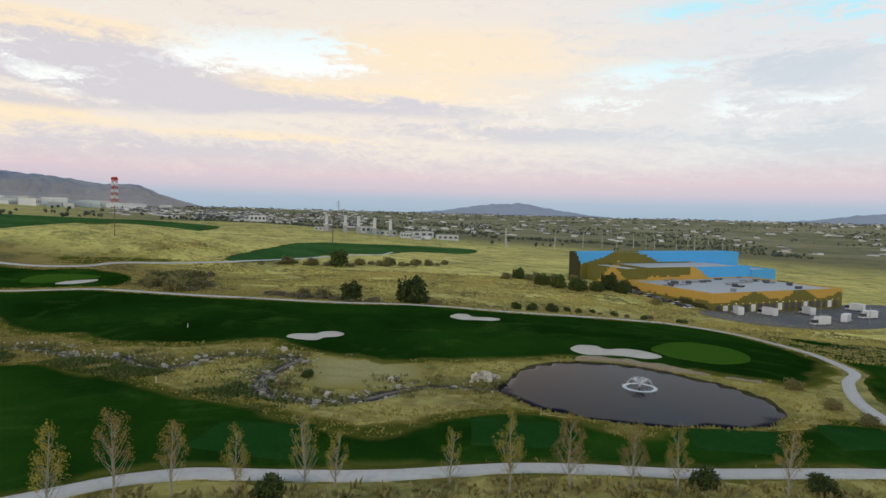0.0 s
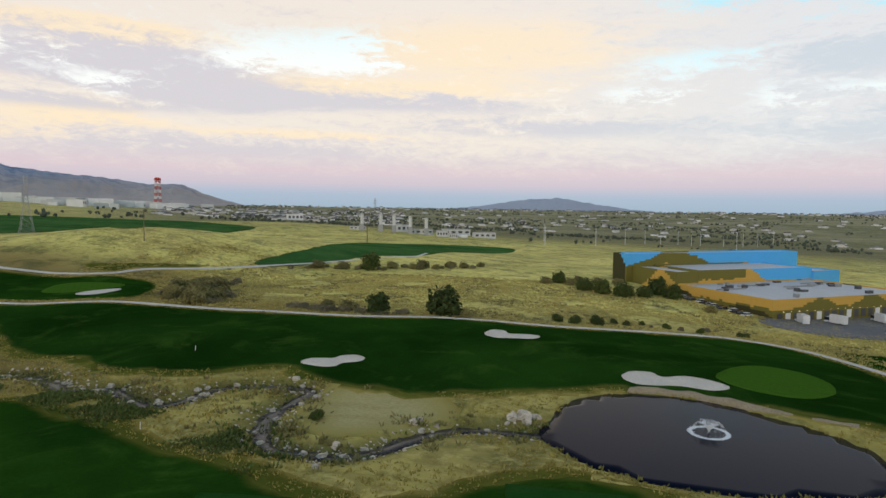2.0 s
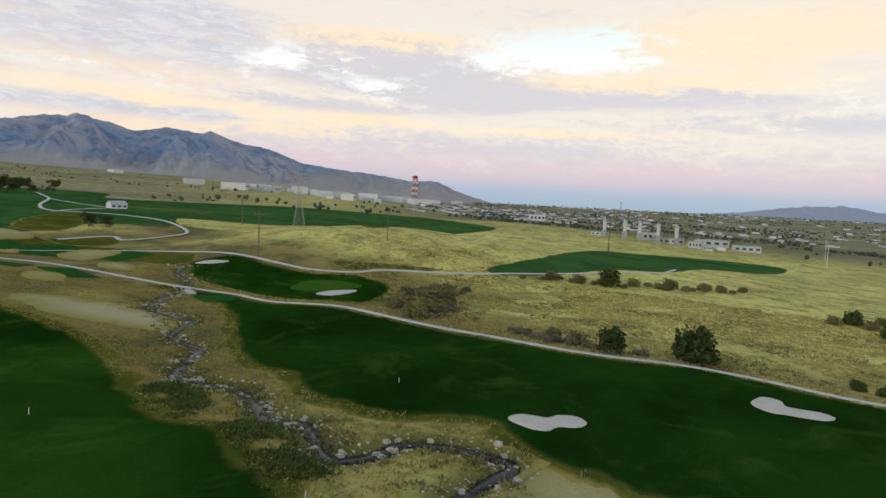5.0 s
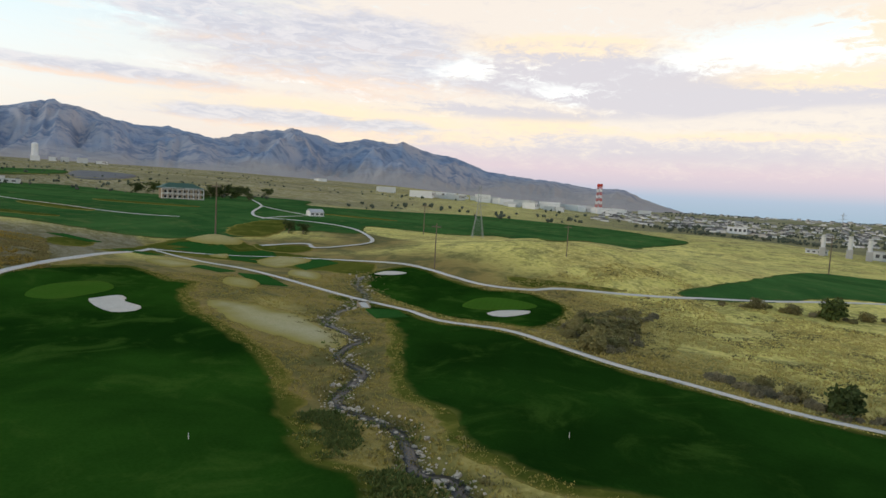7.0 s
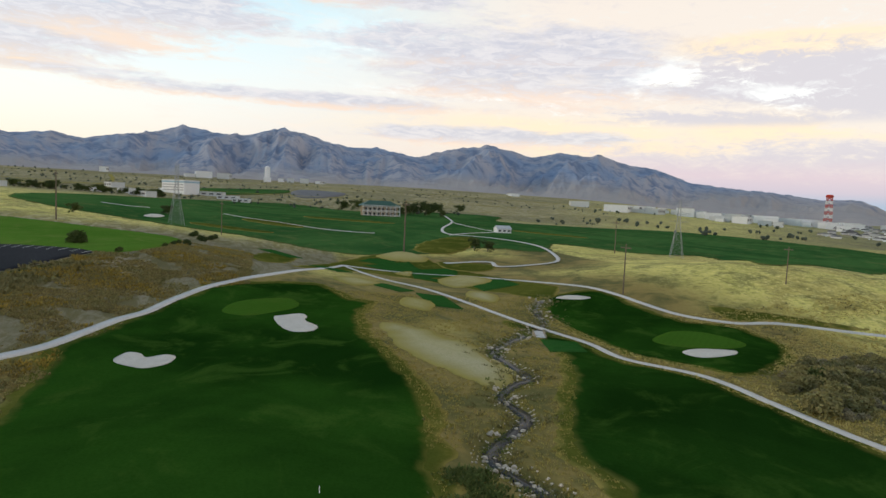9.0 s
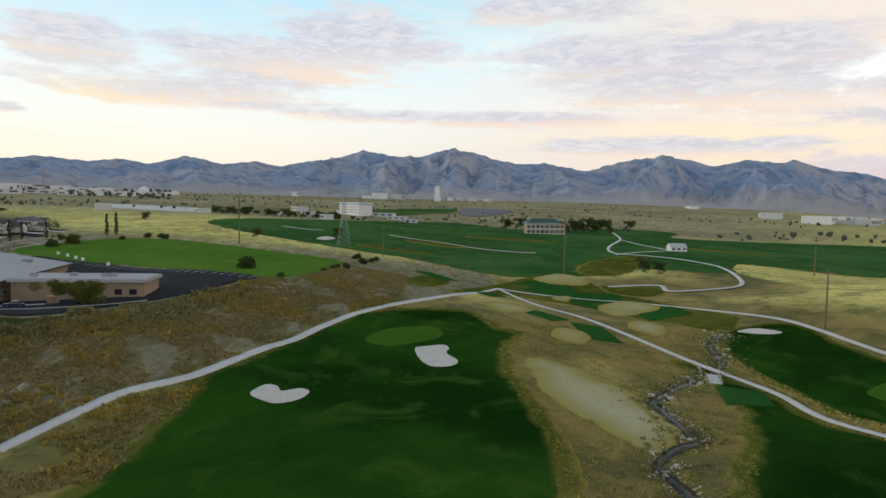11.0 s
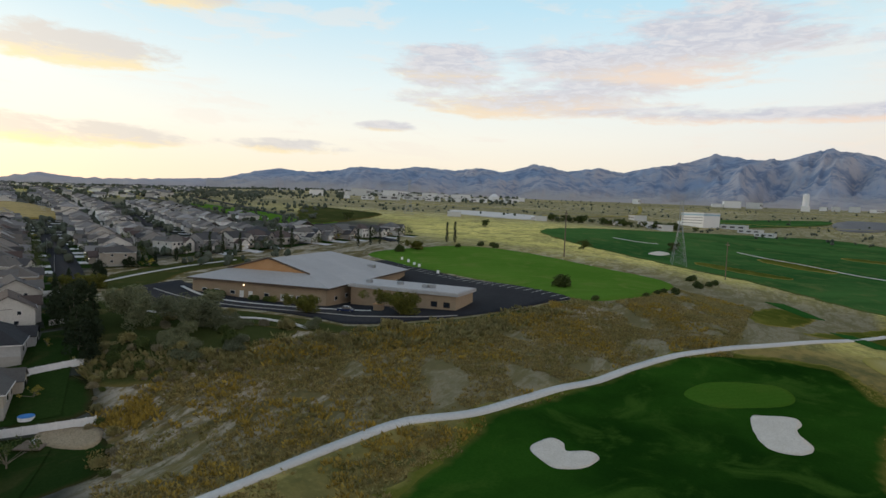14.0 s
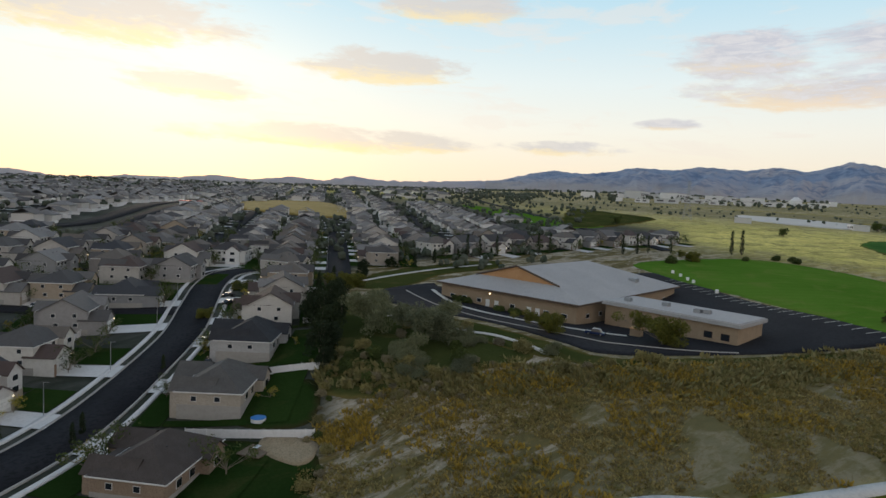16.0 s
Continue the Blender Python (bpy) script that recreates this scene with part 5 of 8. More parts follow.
for x, y, k, s, r in [(-76, 191, 0, 1.2, 0), (-58, 201, 0, 1.4, 40), (-86, 190, 1, 1.0, 10), (-94, 193, 1, 0.8, 80), (-50, 198, 1, 0.7, 60), (-136, 183, 1, 1.0, 0), (-141, 190, 1, 1.2, 50), (-148, 187, 1, 1.1, 90),
                      (-152, 198, 0, 0.7, 30), (-155, 208, 1, 1.2, 140), (-163, 218, 1, 1.1, 20), (-172, 236, 1, 1.2, 70), (-178, 250, 1, 1.0, 70), (-160, 202, 1, 0.9, 10), (-144, 342, 0, 1.5, 0), (-171, 329, 1, 1.3, 0), (-158, 335, 1, 1.3, 60),
                      (-135, 352, 1, 1.2, 60), (-120, 362, 1, 1.4, 20), (-105, 372, 1, 1.1, 40), (-18, 210, 2, 1.3, 0), (-12, 212, 2, 1.1, 50), (-24, 211, 2, 0.9, 80), (12.5, 67.5, 2, 0.75, 0), (-28.1, 51.2, 2, 0.75, 30), (24, 70, 2, 0.7, 60),
                      (-30, 321, 1, 1.0, 0), (-36, 326, 0, 0.9, 30), (-22, 305, 0, 0.9, 70), (-14, 300, 0, 1.0, 20), (-5, 297, 0, 1.0, 60), (4, 305, 0, 0.8, 100), (10, 322, 0, 1.3, 0), (16, 314, 0, 1.0, 40), (-42, 319, 1, 1.0, 0), (-28, 340, 1, 0.9, 0),
                      (-18, 335, 1, 1.1, 30), (-8, 345, 1, 1.0, 70), (29, 287, 1, 0.9, 0), (-47, 99, 2, 0.55, 0), (-326.7, -9.7, 0, 0.85, 0), (52, 118, 1, 0.6, 20), (50, 112, 1, 0.5, 60), (38, 108, 1, 0.5, 0), (40, 100, 1, 0.45, 0), (36, 121, 1, 0.55, 0)]:
    dark_shrub[k].put(stand(x, y, r, s))
M["grey_brush"] = flora("grey_brush_leaves", (0.31, 0.28, 0.19), (0.19, 0.175, 0.115))
grey_shrub = Kind(shrub("shrub", 14, 3.0, 5.5, M["grey_brush"], "grey-brown leafless-looking shrub in dry grass", "shrubs in the dry grass").ob)
rs = np.random.default_rng(15)
for k in range(84):
    u = rs.random()
    x, y = np.interp(u, (0, 0.35, 0.7, 1), (-128, -146, -166, -182)) + rs.normal(0, 5), np.interp(u, (0, 0.35, 0.7, 1), (181, 196, 222, 262)) + rs.normal(0, 5)
    (grey_shrub if rs.random() < 0.7 else dark_shrub[1]).put(stand(float(x), float(y), rs.uniform(0, 360), rs.uniform(0.55, 1.35)))
for k in range(34):
    x = rs.uniform(-104, -66)
    grey_shrub.put(stand(float(x), float(np.interp(x, (-104, -66), (181, 189)) + rs.normal(3, 2)), rs.uniform(0, 360), rs.uniform(0.5, 0.95)))
for k in range(14):
    x = rs.uniform(-20, 40)
    (grey_shrub if k % 2 else dark_shrub[2]).put(stand(float(x), float(218 + rs.normal(0, 3) + (x + 20) * 0.1), rs.uniform(0, 360), rs.uniform(0.4, 0.7)))
for k in range(26):
    u = k / 25
    (dark_shrub[1] if k % 3 else grey_shrub).put(stand(-185 + 95 * u + rs.normal(0, 3), 318 + 62 * u + rs.normal(0, 4), rs.uniform(0, 360), rs.uniform(0.5, 1.1)))
olive_tree = [broadleaf("olive_tree", 21, 11, 13, M["olive"], "large grey-green olive tree beside the church drive", "tree", "olive trees by the church", clumps=80, per=200, size=0.28, low=0.05),
              broadleaf("olive_tree", 22, 8, 11, M["olive"], "spreading grey-green olive tree in the scrub", "tree", "olive trees by the church", clumps=70, per=180, size=0.26, low=0.05)]
for x, y, k, s, r in [(-186, -92, 0, 0.85, 0), (-189, -71, 0, 0.95, 60), (-199, -81, 1, 0.9, 30), (-180, -66, 1, 0.75, 40), (-197, -60, 1, 0.5, 150), (-176, -56, 1, 0.55, 70), (-186, -50, 1, 0.5, 20), (-209, -44, 1, 0.4, 0)]:
    olive_tree[k].put(stand(x, y, r, s))
conifer = columnar("conifer", 31, 13, 5.0, M["conifer"], "tall dark green conifer beside the house gardens", "conifers")
for x, y, s, r in [(-183, -106, 0.8, 40), (-176, -96, 0.75, 15), (-193, -145, 0.75, 10), (-205, -158, 0.7, 0), (-262, -188, 0.6, 10), (-275, -190, 0.65, 70), (-288, -188, 0.6, 30), (-308, -186, 0.6, 80),
                   (-112, -77.5, 0.42, 0), (-110, -74, 0.40, 0), (-98, -80, 0.4, 0), (-132, -102, 0.35, 0)]:
    conifer.put(stand(x, y, r, s))
dark_tree = broadleaf("dark_tree", 27, 10.5, 8, M["conifer"], "dense dark green tree behind the house gardens", "tree", "dark trees behind the gardens", 0.25, 60, 80, 0.3, 0.05)
for x, y, s, r in [(-166, -84, 0.9, 0), (-170, -93, 1.05, 50), (-176, -104, 1.1, 120), (-181, -114, 1.1, 200), (-188, -126, 1.0, 20), (-197, -138, 0.8, 90), (-163, -76, 0.6, 30), (-222, -168, 0.6, 0), (-230, -182, 0.65, 60), (-248, -186, 0.6, 100)]:
    dark_tree.put(stand(x, y, r, s))
rg = np.random.default_rng(63)
for k in range(34):
    u = rg.random()
    x, y = np.interp(u, (0, 0.4, 1), (-160, -180, -232)) + rg.normal(0, 4), np.interp(u, (0, 0.4, 1), (-62, -46, -26)) + rg.normal(0, 4)
    (grey_shrub if rg.random() < 0.7 else dark_shrub[1]).put(stand(float(x), float(y), rg.uniform(0, 360), rg.uniform(0.35, 0.8)))
for k in range(44):
    x, y = rg.uniform(-208, -162), rg.uniform(-98, -46)
    if y < -98 + (x + 208) * 0.45 or (x + 182) ** 2 / 500 + (y + 92) ** 2 / 60 < 0.5:
        continue
    (grey_shrub, dark_shrub[1], dark_shrub[0], grey_shrub)[k % 4].put(stand(float(x), float(y), rg.uniform(0, 360), rg.uniform(0.45, 0.95) * (0.6 if k % 4 == 2 else 1.0)))
poplar = columnar("poplar", 32, 15, 3.4, M["conifer"], "slim dark columnar poplar beside the playing field", "poplars")
for x, y, s in [(-300, -196, 0.85), (-306, -193, 0.9), (-317, -192, 0.9), (-342, -186, 1.0), (-351, -186, 0.95), (-388, -165, 0.9), (-398, -163, 0.95), (-407, -162, 0.85), (-420, -156, 0.8), (-454, -138, 1.15), (-460, -135, 1.2)]:
    poplar.put(stand(x, y, x % 90, s))
drive_tree = broadleaf("small_tree", 23, 5.5, 6.5, M["yellowgreen"], "small rounded tree with yellow-green leaf by the car park", "tree", "car park trees", 0.16, 54, 170, 0.20, 0.05)
for x, y, s in [(-224, -60, 1.1), (-249, -40, 1.35), (-205, -150, 1.0), (-212, -154, 0.9), (-404, -132, 1.0), (-157, -118, 0.6), (-150, -136, 0.5), (-99, -128, 0.5), (-108, -156, 0.5), (-170, -165, 0.6)]:
    drive_tree.put(stand(x, y, x % 180, s))


def strew(name, rng, xs, ys, height, width, blades, material, label, category, zoff=0.0):
    """Tufts of upright blades as one mesh."""
    n = len(xs)
    z = carved(np.array(xs, float), np.array(ys, float)) + zoff
    b = np.repeat(np.stack([xs, ys, z], 1), blades, 0)
    m = n * blades
    a = rng.uniform(0, 6.283, m)
    h = np.repeat(height * rng.uniform(0.5, 1.4, n), blades) * rng.uniform(0.7, 1.1, m)
    w = np.repeat(width * rng.uniform(0.6, 1.4, n), blades)
    off = rng.normal(0, 1, (m, 2)) * w[:, None] * 0.9
    b[:, :2] += off
    d = np.stack([np.cos(a), np.sin(a), np.zeros(m)], 1) * w[:, None] * 0.5
    lean = np.concatenate([off * 0.6 + rng.normal(0, 0.1, (m, 2)) * h[:, None], h[:, None]], 1)
    v = np.stack([b - d - np.array([0, 0, 0.1]), b + d - np.array([0, 0, 0.1]), b + lean * 0.6 + d * 0.8, b + lean], 1).reshape(-1, 3)
    f = np.arange(m * 4).reshape(-1, 4)
    me = bpy.data.meshes.new(name)
    me.vertices.add(len(v)), me.loops.add(f.size), me.polygons.add(len(f))
    me.vertices.foreach_set("co", v.ravel())
    me.loops.foreach_set("vertex_index", f.ravel().astype(np.int32))
    me.polygons.foreach_set("loop_start", np.arange(0, f.size, 4))
    me.update()
    me.materials.append(material)
    return tagged(new(name, me), label, category, kind="stuff")


M["straw"] = flora("dry_grass_blades", (0.62, 0.52, 0.20), (0.40, 0.335, 0.11))
M["creek_straw"] = flora("creek_grass_blades", (0.46, 0.385, 0.115), (0.32, 0.27, 0.08))
M["hill_brush"] = flora("hill_brush_leaves", (0.25, 0.225, 0.115), (0.15, 0.145, 0.07))
M["sage"] = flora("sage_brush", (0.40, 0.33, 0.135), (0.21, 0.18, 0.078))
rng = np.random.default_rng(5)
KEEP_OFF = [resample(p, 4, True) for p in (FAIRWAY_POND, FAIRWAY_TEE, FW3, FW4, FIELD, PARKING, POND, DIRT_NEAR, DIRT_FAR, *[b for b in (TEE_0, TEE_1, TEE_2, TEE_3, TEE_4)])]
PATHS = np.concatenate([resample(p, 2.5) for p in (PATH_TEE, PATH_MAINE, PATH_MAINW, PATH_NORTH)])


def free(xs, ys, gap=2.2):
    ok = away(xs, ys, PATHS) > gap
    for p in KEEP_OFF:
        ok &= ~inside(xs, ys, p)
    return ok


def patchy(xs, ys, scale, cut, seed):
    return np.array([noise.noise((x * scale, y * scale, seed)) > cut for x, y in zip(xs, ys)])


def field(n, x0, x1, y0, y1, scale=0.03, cut=-0.2, seed=1.0, gap=2.2):
    xs, ys = rng.uniform(x0, x1, n), rng.uniform(y0, y1, n)
    ok = free(xs, ys, gap)
    xs, ys = xs[ok], ys[ok]
    ok = patchy(xs, ys, scale, cut, seed)
    return xs[ok], ys[ok]


xs, ys = field(42000, -240, 110, 165, 330, 0.04, -0.3)
strew("dry_grass", rng, xs, ys, 0.42, 0.35, 4, M["straw"], "tall dry gold prairie grass on the rise", "grass")
xs, ys = field(9000, -240, 110, 170, 330, 0.05, 0.12, 17.0)
strew("hill_brush", rng, xs, ys, 0.5, 0.42, 6, M["hill_brush"], "grey-olive brush patches in the dry grass", "scrub")
xs, ys = field(40000, -285, 40, 62, 190, 0.06, -0.35, 4.0)
strew("dry_grass", rng, xs, ys, 0.32, 0.22, 5, M["creek_straw"], "dry gold grass along the creek", "grass")
def scrub_spots(n, cut, seed, scale=0.06):
    xs, ys = field(int(n * 1.9), -430, -95, -75, 60, scale, cut, seed, 2.5)
    ok = (np.interp(xs, mainw[::-1, 0], mainw[::-1, 1]) - 2.5 > ys) & (ys > np.interp(xs, [-430, -330, -270, -220, -190, -165, -150, -95], [30, 2, -14, -26, -50, -56, -50, -22])) & (xs < -136 + (ys + 28) * 0.55)
    return xs[ok], ys[ok]


xs, ys = scrub_spots(30000, -0.07, 9.0)
strew("sagebrush", rng, xs, ys, 0.45, 0.42, 7, M["sage"], "patchy brown sagebrush and weeds on grey earth", "scrub")
xs, ys = scrub_spots(20000, 0.08, 21.0, 0.09)
strew("sagebrush", rng, xs, ys, 0.55, 0.5, 7, M["brush"], "patchy olive weeds on grey earth", "scrub")
xs, ys = scrub_spots(8500, 0.10, 14.0, 0.05)
strew("rabbitbrush", rng, xs, ys, 0.75, 0.55, 8, M["goldbush"], "clumps of yellow rabbitbrush in the scrub", "scrub")
xs, ys = rng.uniform(-300, -150, 2600), rng.normal(0, 3.2, 2600)
ys = ys + np.interp(xs, [-300, -260, -220, -190, -165, -150], [3, -9, -22, -38, -46, -46])
ok = patchy(xs, ys, 0.06, 0.0, 8.0)
strew("rabbitbrush", rng, xs[ok], ys[ok], 0.9, 0.55, 7, M["goldbush"], "dense band of yellow rabbitbrush below the church", "scrub")
xs, ys = rng.uniform(-290, -160, 700), rng.normal(0, 4.5, 700)
ys = ys + np.interp(xs, [-300, -260, -220, -190, -165], [10, -2, -12, -30, -60])
strew("hedge_brush", rng, xs, ys - 8, 1.2, 1.0, 8, M["brush"], "dark green thicket below the church lawn", "scrub")
line = CREEK_LINE[rng.integers(0, len(CREEK_LINE), 2300)]
off = rng.normal(0, 4.0, line.shape)
ok = (np.hypot(*off.T) > 2.6) & patchy(*(line + off).T, 0.12, 0.05, 3.0) & ~inside(line[:, 0] + off[:, 0], line[:, 1] + off[:, 1], KEEP_OFF[0]) & ~inside(line[:, 0] + off[:, 0], line[:, 1] + off[:, 1], KEEP_OFF[1])
strew("creek_brush", rng, (line + off)[ok, 0], (line + off)[ok, 1], 0.6, 0.45, 6, M["brush"], "olive brush and sedge along the creek banks", "scrub")
M["thicket"] = flora("creek_thicket_leaves", (0.150, 0.185, 0.050), (0.080, 0.115, 0.032))
cx = rng.uniform(-124, -42, 2100)
cy = np.interp(cx, [-165, -140, -116, -100, -80, -60, -42], [97, 96, 94.5, 94.5, 90, 87.5, 83]) + rng.normal(0, 2.8, len(cx))
ok = free(cx, cy, 1.5) & patchy(cx, cy, 0.085, -0.05, 2.0) & (away(cx, cy, CREEK_LINE) > 2.4)
strew("creek_brush", rng, cx[ok], cy[ok], 0.5, 0.42, 7, M["thicket"], "green thicket between the creek and the fairway", "scrub")
tk = rng.integers(0, len(CREEK_LINE), 1500)
line = CREEK_LINE[tk]
off = rng.normal(0, 1.5, line.shape)
ok = (np.hypot(*off.T) > 0.9) & patchy(*(line + off).T, 0.10, 0.08, 31.0)
strew("sedge", rng, (line + off)[ok, 0], (line + off)[ok, 1], 0.5, 0.36, 7, M["thicket"], "dark green sedge at the creek's edge", "scrub")
xs, ys = field(5200, -70, 90, 5, 70, 0.05, -0.2, 6.0)
ok = ys < np.interp(xs, [p[0] for p in PATH_TEE], [p[1] for p in PATH_TEE]) - 3
strew("creek_brush", rng, xs[ok], ys[ok], 0.6, 0.5, 6, M["sage"], "brown weeds between the young trees", "scrub")

# ---- the pond's fountain and wall ----
M["spray"] = plain("white_spray", (0.86, 0.88, 0.90), 0.35, 0, 0.5)
fountain = thing("fountain", pose(9.8, 116.4, POND_Z + 0.17) @ Matrix.Scale(0.8, 4), "white fountain spraying a ring of water on the pond", "fountain")
rngf = np.random.default_rng(8)
jets, ringf = Shape(), Shape()
for i in range(70):
    a = 2 * math.pi * i / 70 + rngf.normal(0, 0.03)
    top, r1 = rngf.uniform(1.5, 2.1), rngf.uniform(1.2, 2.0)
    prev = Vector((0, 0, 0.15))
    for k in range(1, 6):
        u = k / 5
        q = Vector((math.cos(a) * r1 * u, math.sin(a) * r1 * u, 0.15 + top * (2 * u - u * u)))
        jets.tube(prev, q, 0.03, 0.026, 3, False)
        prev = q
    for k in range(5):
        u = rngf.random()
        c = (math.cos(a) * (r1 + (3.3 - r1) * u), math.sin(a) * (r1 + (3.3 - r1) * u), (0.15 + top) * (1 - u * u) + 0.05)
        jets.blob(c, 0.035, 0.035, 0.07, rngf, 0.2, 3, 4)
for i in range(2200):
    a, r = rngf.uniform(0, 6.283), 3.4 + rngf.normal(0, 0.20)
    ringf.blob((math.cos(a) * r, math.sin(a) * r, 0), 0.10, 0.10, abs(rngf.normal(0, 0.05)) + 0.03, rngf, 0.3, 3, 4)
tagged(part("spray", jets, M["spray"], fountain, "thin arching jets"), kind="stuff")
tagged(part("foam_ring", ringf, M["spray"], fountain, "white ring of falling drops"), kind="stuff")
part("float", Shape().tube((0, 0, -0.1), (0, 0, 0.12), 0.35, 0.3, 12), M["dark_metal"], fountain, "dark float")
wall = thing("pond_wall", pose(0, 0, 0), "low tan stone wall along the pond's far bank", "wall")
wpts = resample([(-2, 134.4), (6.1, 135), (13.3, 133), (20.9, 129), (27.3, 125.8), (32.1, 124.4)], 1.0)
wsh = Shape()
for i, (x, y) in enumerate(wpts):
    k = 0.85 + 0.35 * noise.noise((x * 0.35, y * 0.35, 0.5))
    for o, h in ((-0.9, -0.5), (-0.75, 0.25), (-0.45, 0.75 * k), (0.2, 1.05 * k), (1.4, 1.0 * k), (2.4, 0.2)):
        wsh.v.append((x + o * 0.25 + 0.1 * noise.noise((x, y, o)), y + o, POND_Z + h))
    if i:
        b = 6 * i
        wsh.f += [(b - 6 + q, b + q, b + q + 1, b - 5 + q) for q in range(5)]
part("bank", wsh, M["stone_wall"], wall, soft=True)
stone_me = bpy.data.meshes.new("stone")
ws = Shape().blob((0, 0, 0), 0.5, 0.4, 0.35, np.random.default_rng(40), 0.2, 4, 7)
stone_me.from_pydata(ws.v, [], ws.f)
stone_me.materials.append(M["stone_wall"])
for i, (x, y) in enumerate(wpts):
    if i % 2 == 0:
        st = new("stone", stone_me)
        st.parent = wall
        st.matrix_basis = pose(x + 0.2 * math.sin(i * 3.1), y - 0.5, POND_Z + 0.3, 0, 0, (i * 47) % 360) @ Matrix.Scale(0.7 + 0.4 * abs(math.sin(i * 1.7)), 4)

# ---- stones of the creek ----
creek_bed = thing("creek_stones", pose(0, 0, 0), "pale boulders and cobbles lining the creek", "stones")
boulder_me = []
for k in range(6):
    s = Shape().blob((0, 0, 0), 0.5, 0.42, 0.34, np.random.default_rng(60 + k), 0.25, 4, 7)
    m_ = bpy.data.meshes.new("boulder")
    m_.from_pydata(s.v, [], s.f)
    m_.materials.append(M["rock"])
    boulder_me.append(m_)
rngb = np.random.default_rng(77)
t_ = np.gradient(CREEK_LINE, axis=0)
t_ /= np.linalg.norm(t_, axis=1)[:, None]
spots = []
while len(spots) < 300:
    i = int(rngb.integers(0, len(CREEK_LINE)))
    if noise.noise((CREEK_LINE[i, 0] * 0.16, CREEK_LINE[i, 1] * 0.16, 4.0)) < rngb.uniform(-0.45, 0.35):
        continue
    o = rngb.normal(0, 1.9)
    spots.append((CREEK_LINE[i, 0] - t_[i, 1] * o, CREEK_LINE[i, 1] + t_[i, 0] * o, rngb.uniform(0.35, 1.25) ** 1.5 + 0.25))
for x, y, s in [(-18, 113, 3.2), (-19.5, 112, 2.4), (-17, 111, 2.0), (-16, 113.5, 1.8), (-52, 108, 1.6), (-90, 103, 1.5)]:
    spots[rngb.integers(0, 300)] = (x, y, s)
sx_, sy_ = np.array([p[0] for p in spots]), np.array([p[1] for p in spots])
for (x, y, s), z in zip(spots, carved(sx_.copy(), sy_.copy())):
    st = new("boulder", boulder_me[rngb.integers(0, 6)])
    st.parent = creek_bed
    st.matrix_basis = pose(x, y, z + 0.10 * s, rngb.uniform(-15, 15), rngb.uniform(-15, 15), rngb.uniform(0, 360)) @ Matrix.Scale(float(s), 4)
dark_cob = Shape()
for k in range(900):
    i = rngb.integers(0, len(CREEK_LINE))
    o = rngb.choice([-1, 1]) * rngb.normal(1.15, 0.35)
    x, y, s = CREEK_LINE[i, 0] - t_[i, 1] * o, CREEK_LINE[i, 1] + t_[i, 0] * o, rngb.uniform(0.12, 0.32)
    dark_cob.blob((x, y, float(gz(x, y)) - 0.80 + rngb.uniform(-0.05, 0.08)), s, s * 0.85, s * 0.5, rngb, 0.3, 3, 5)
tagged(part("wet_rubble", dark_cob, mottled("wet_stone", (0.055, 0.050, 0.042), (0.10, 0.09, 0.075), (0.028, 0.028, 0.024), 0.8, 4.0, 0.5, 0.04), creek_bed, "dark wet stones in the creek bed"), kind="stuff")
cob = Shape()
for k in range(5200):
    i = rngb.integers(0, len(CREEK_LINE))
    o = rngb.normal(0, 1.6)
    x, y, s = CREEK_LINE[i, 0] - t_[i, 1] * o, CREEK_LINE[i, 1] + t_[i, 0] * o, rngb.uniform(0.10, 0.34)
    cob.blob((x, y, float(carved(np.array([x]), np.array([y]))[0]) + 0.03), s, s * 0.85, s * 0.6, rngb, 0.25, 3, 5)
tagged(part("cobbles", cob, M["rock"], creek_bed), kind="stuff")

# ---- marker posts on the fairways ----
marker = thing("marker_post", Matrix(), "short white distance post on the fairway", "post", "marker posts")
part("post", Shape().tube((0, 0, -0.2), (0, 0, 1.05), 0.07, 0.06, 8), M["white"], marker)
part("cap", Shape().tube((0, 0, 1.05), (0, 0, 1.12), 0.08, 0.05, 8), M["dark_metal"], marker)
marker = Kind(marker)
for x, y in ((-90.6, 126.2), (-116, 71.6), (-66, 84)):
    marker.put(stand(x, y, 0, 1.0, 0.12))
bridge = thing("bridge", pose(-217, 152.5, at(-217, 152.5), 0, 0, 160), "low stone-sided bridge carrying the cart path", "bridge")
part("deck", Shape().box(-5, -1.6, 0.1, 5, 1.6, 0.36), M["concrete"], bridge)
for s_ in (-1, 1):
    part("kerb", Shape().box(-5, s_ * 1.75 - 0.2, -0.6, 5, s_ * 1.75 + 0.2, 0.75), M["stone_wall"], bridge)


# ---- the church and its annex ----
CH = Matrix.Translation((-250, -72, 0)) @ Matrix.Rotation(math.atan2(-18.5, -82.5), 4, "Z")   # x along the long side, y towards the front end's far corner
CH_Z = 10.7
church = thing("church", CH @ Matrix.Translation((0, 0, CH_Z)), "wide tan brick church with a low pale shingle roof", "church")
L_, W_ = 84.5, 62.2
ins = 1.6
wl = Shape()
for a, b, c, d in ((ins, ins, L_ - ins, ins + 0.4), (ins, W_ - ins - 0.4, L_ - ins, W_ - ins), (ins, ins + 0.4, ins + 0.4, W_ - ins - 0.4), (L_ - ins - 0.4, ins + 0.4, L_ - ins, W_ - ins - 0.4)):
    wl.box(a, b, -1.5, c, d, 6.4)
part("wall", wl, M["tan_brick"], church, "tan brick wall")
rz0, rz1 = 6.6, 15.2
gx, my = 9.0, W_ / 2
hx = L_ - 24.0
gh = 17.5                                   # half width of the upper gable
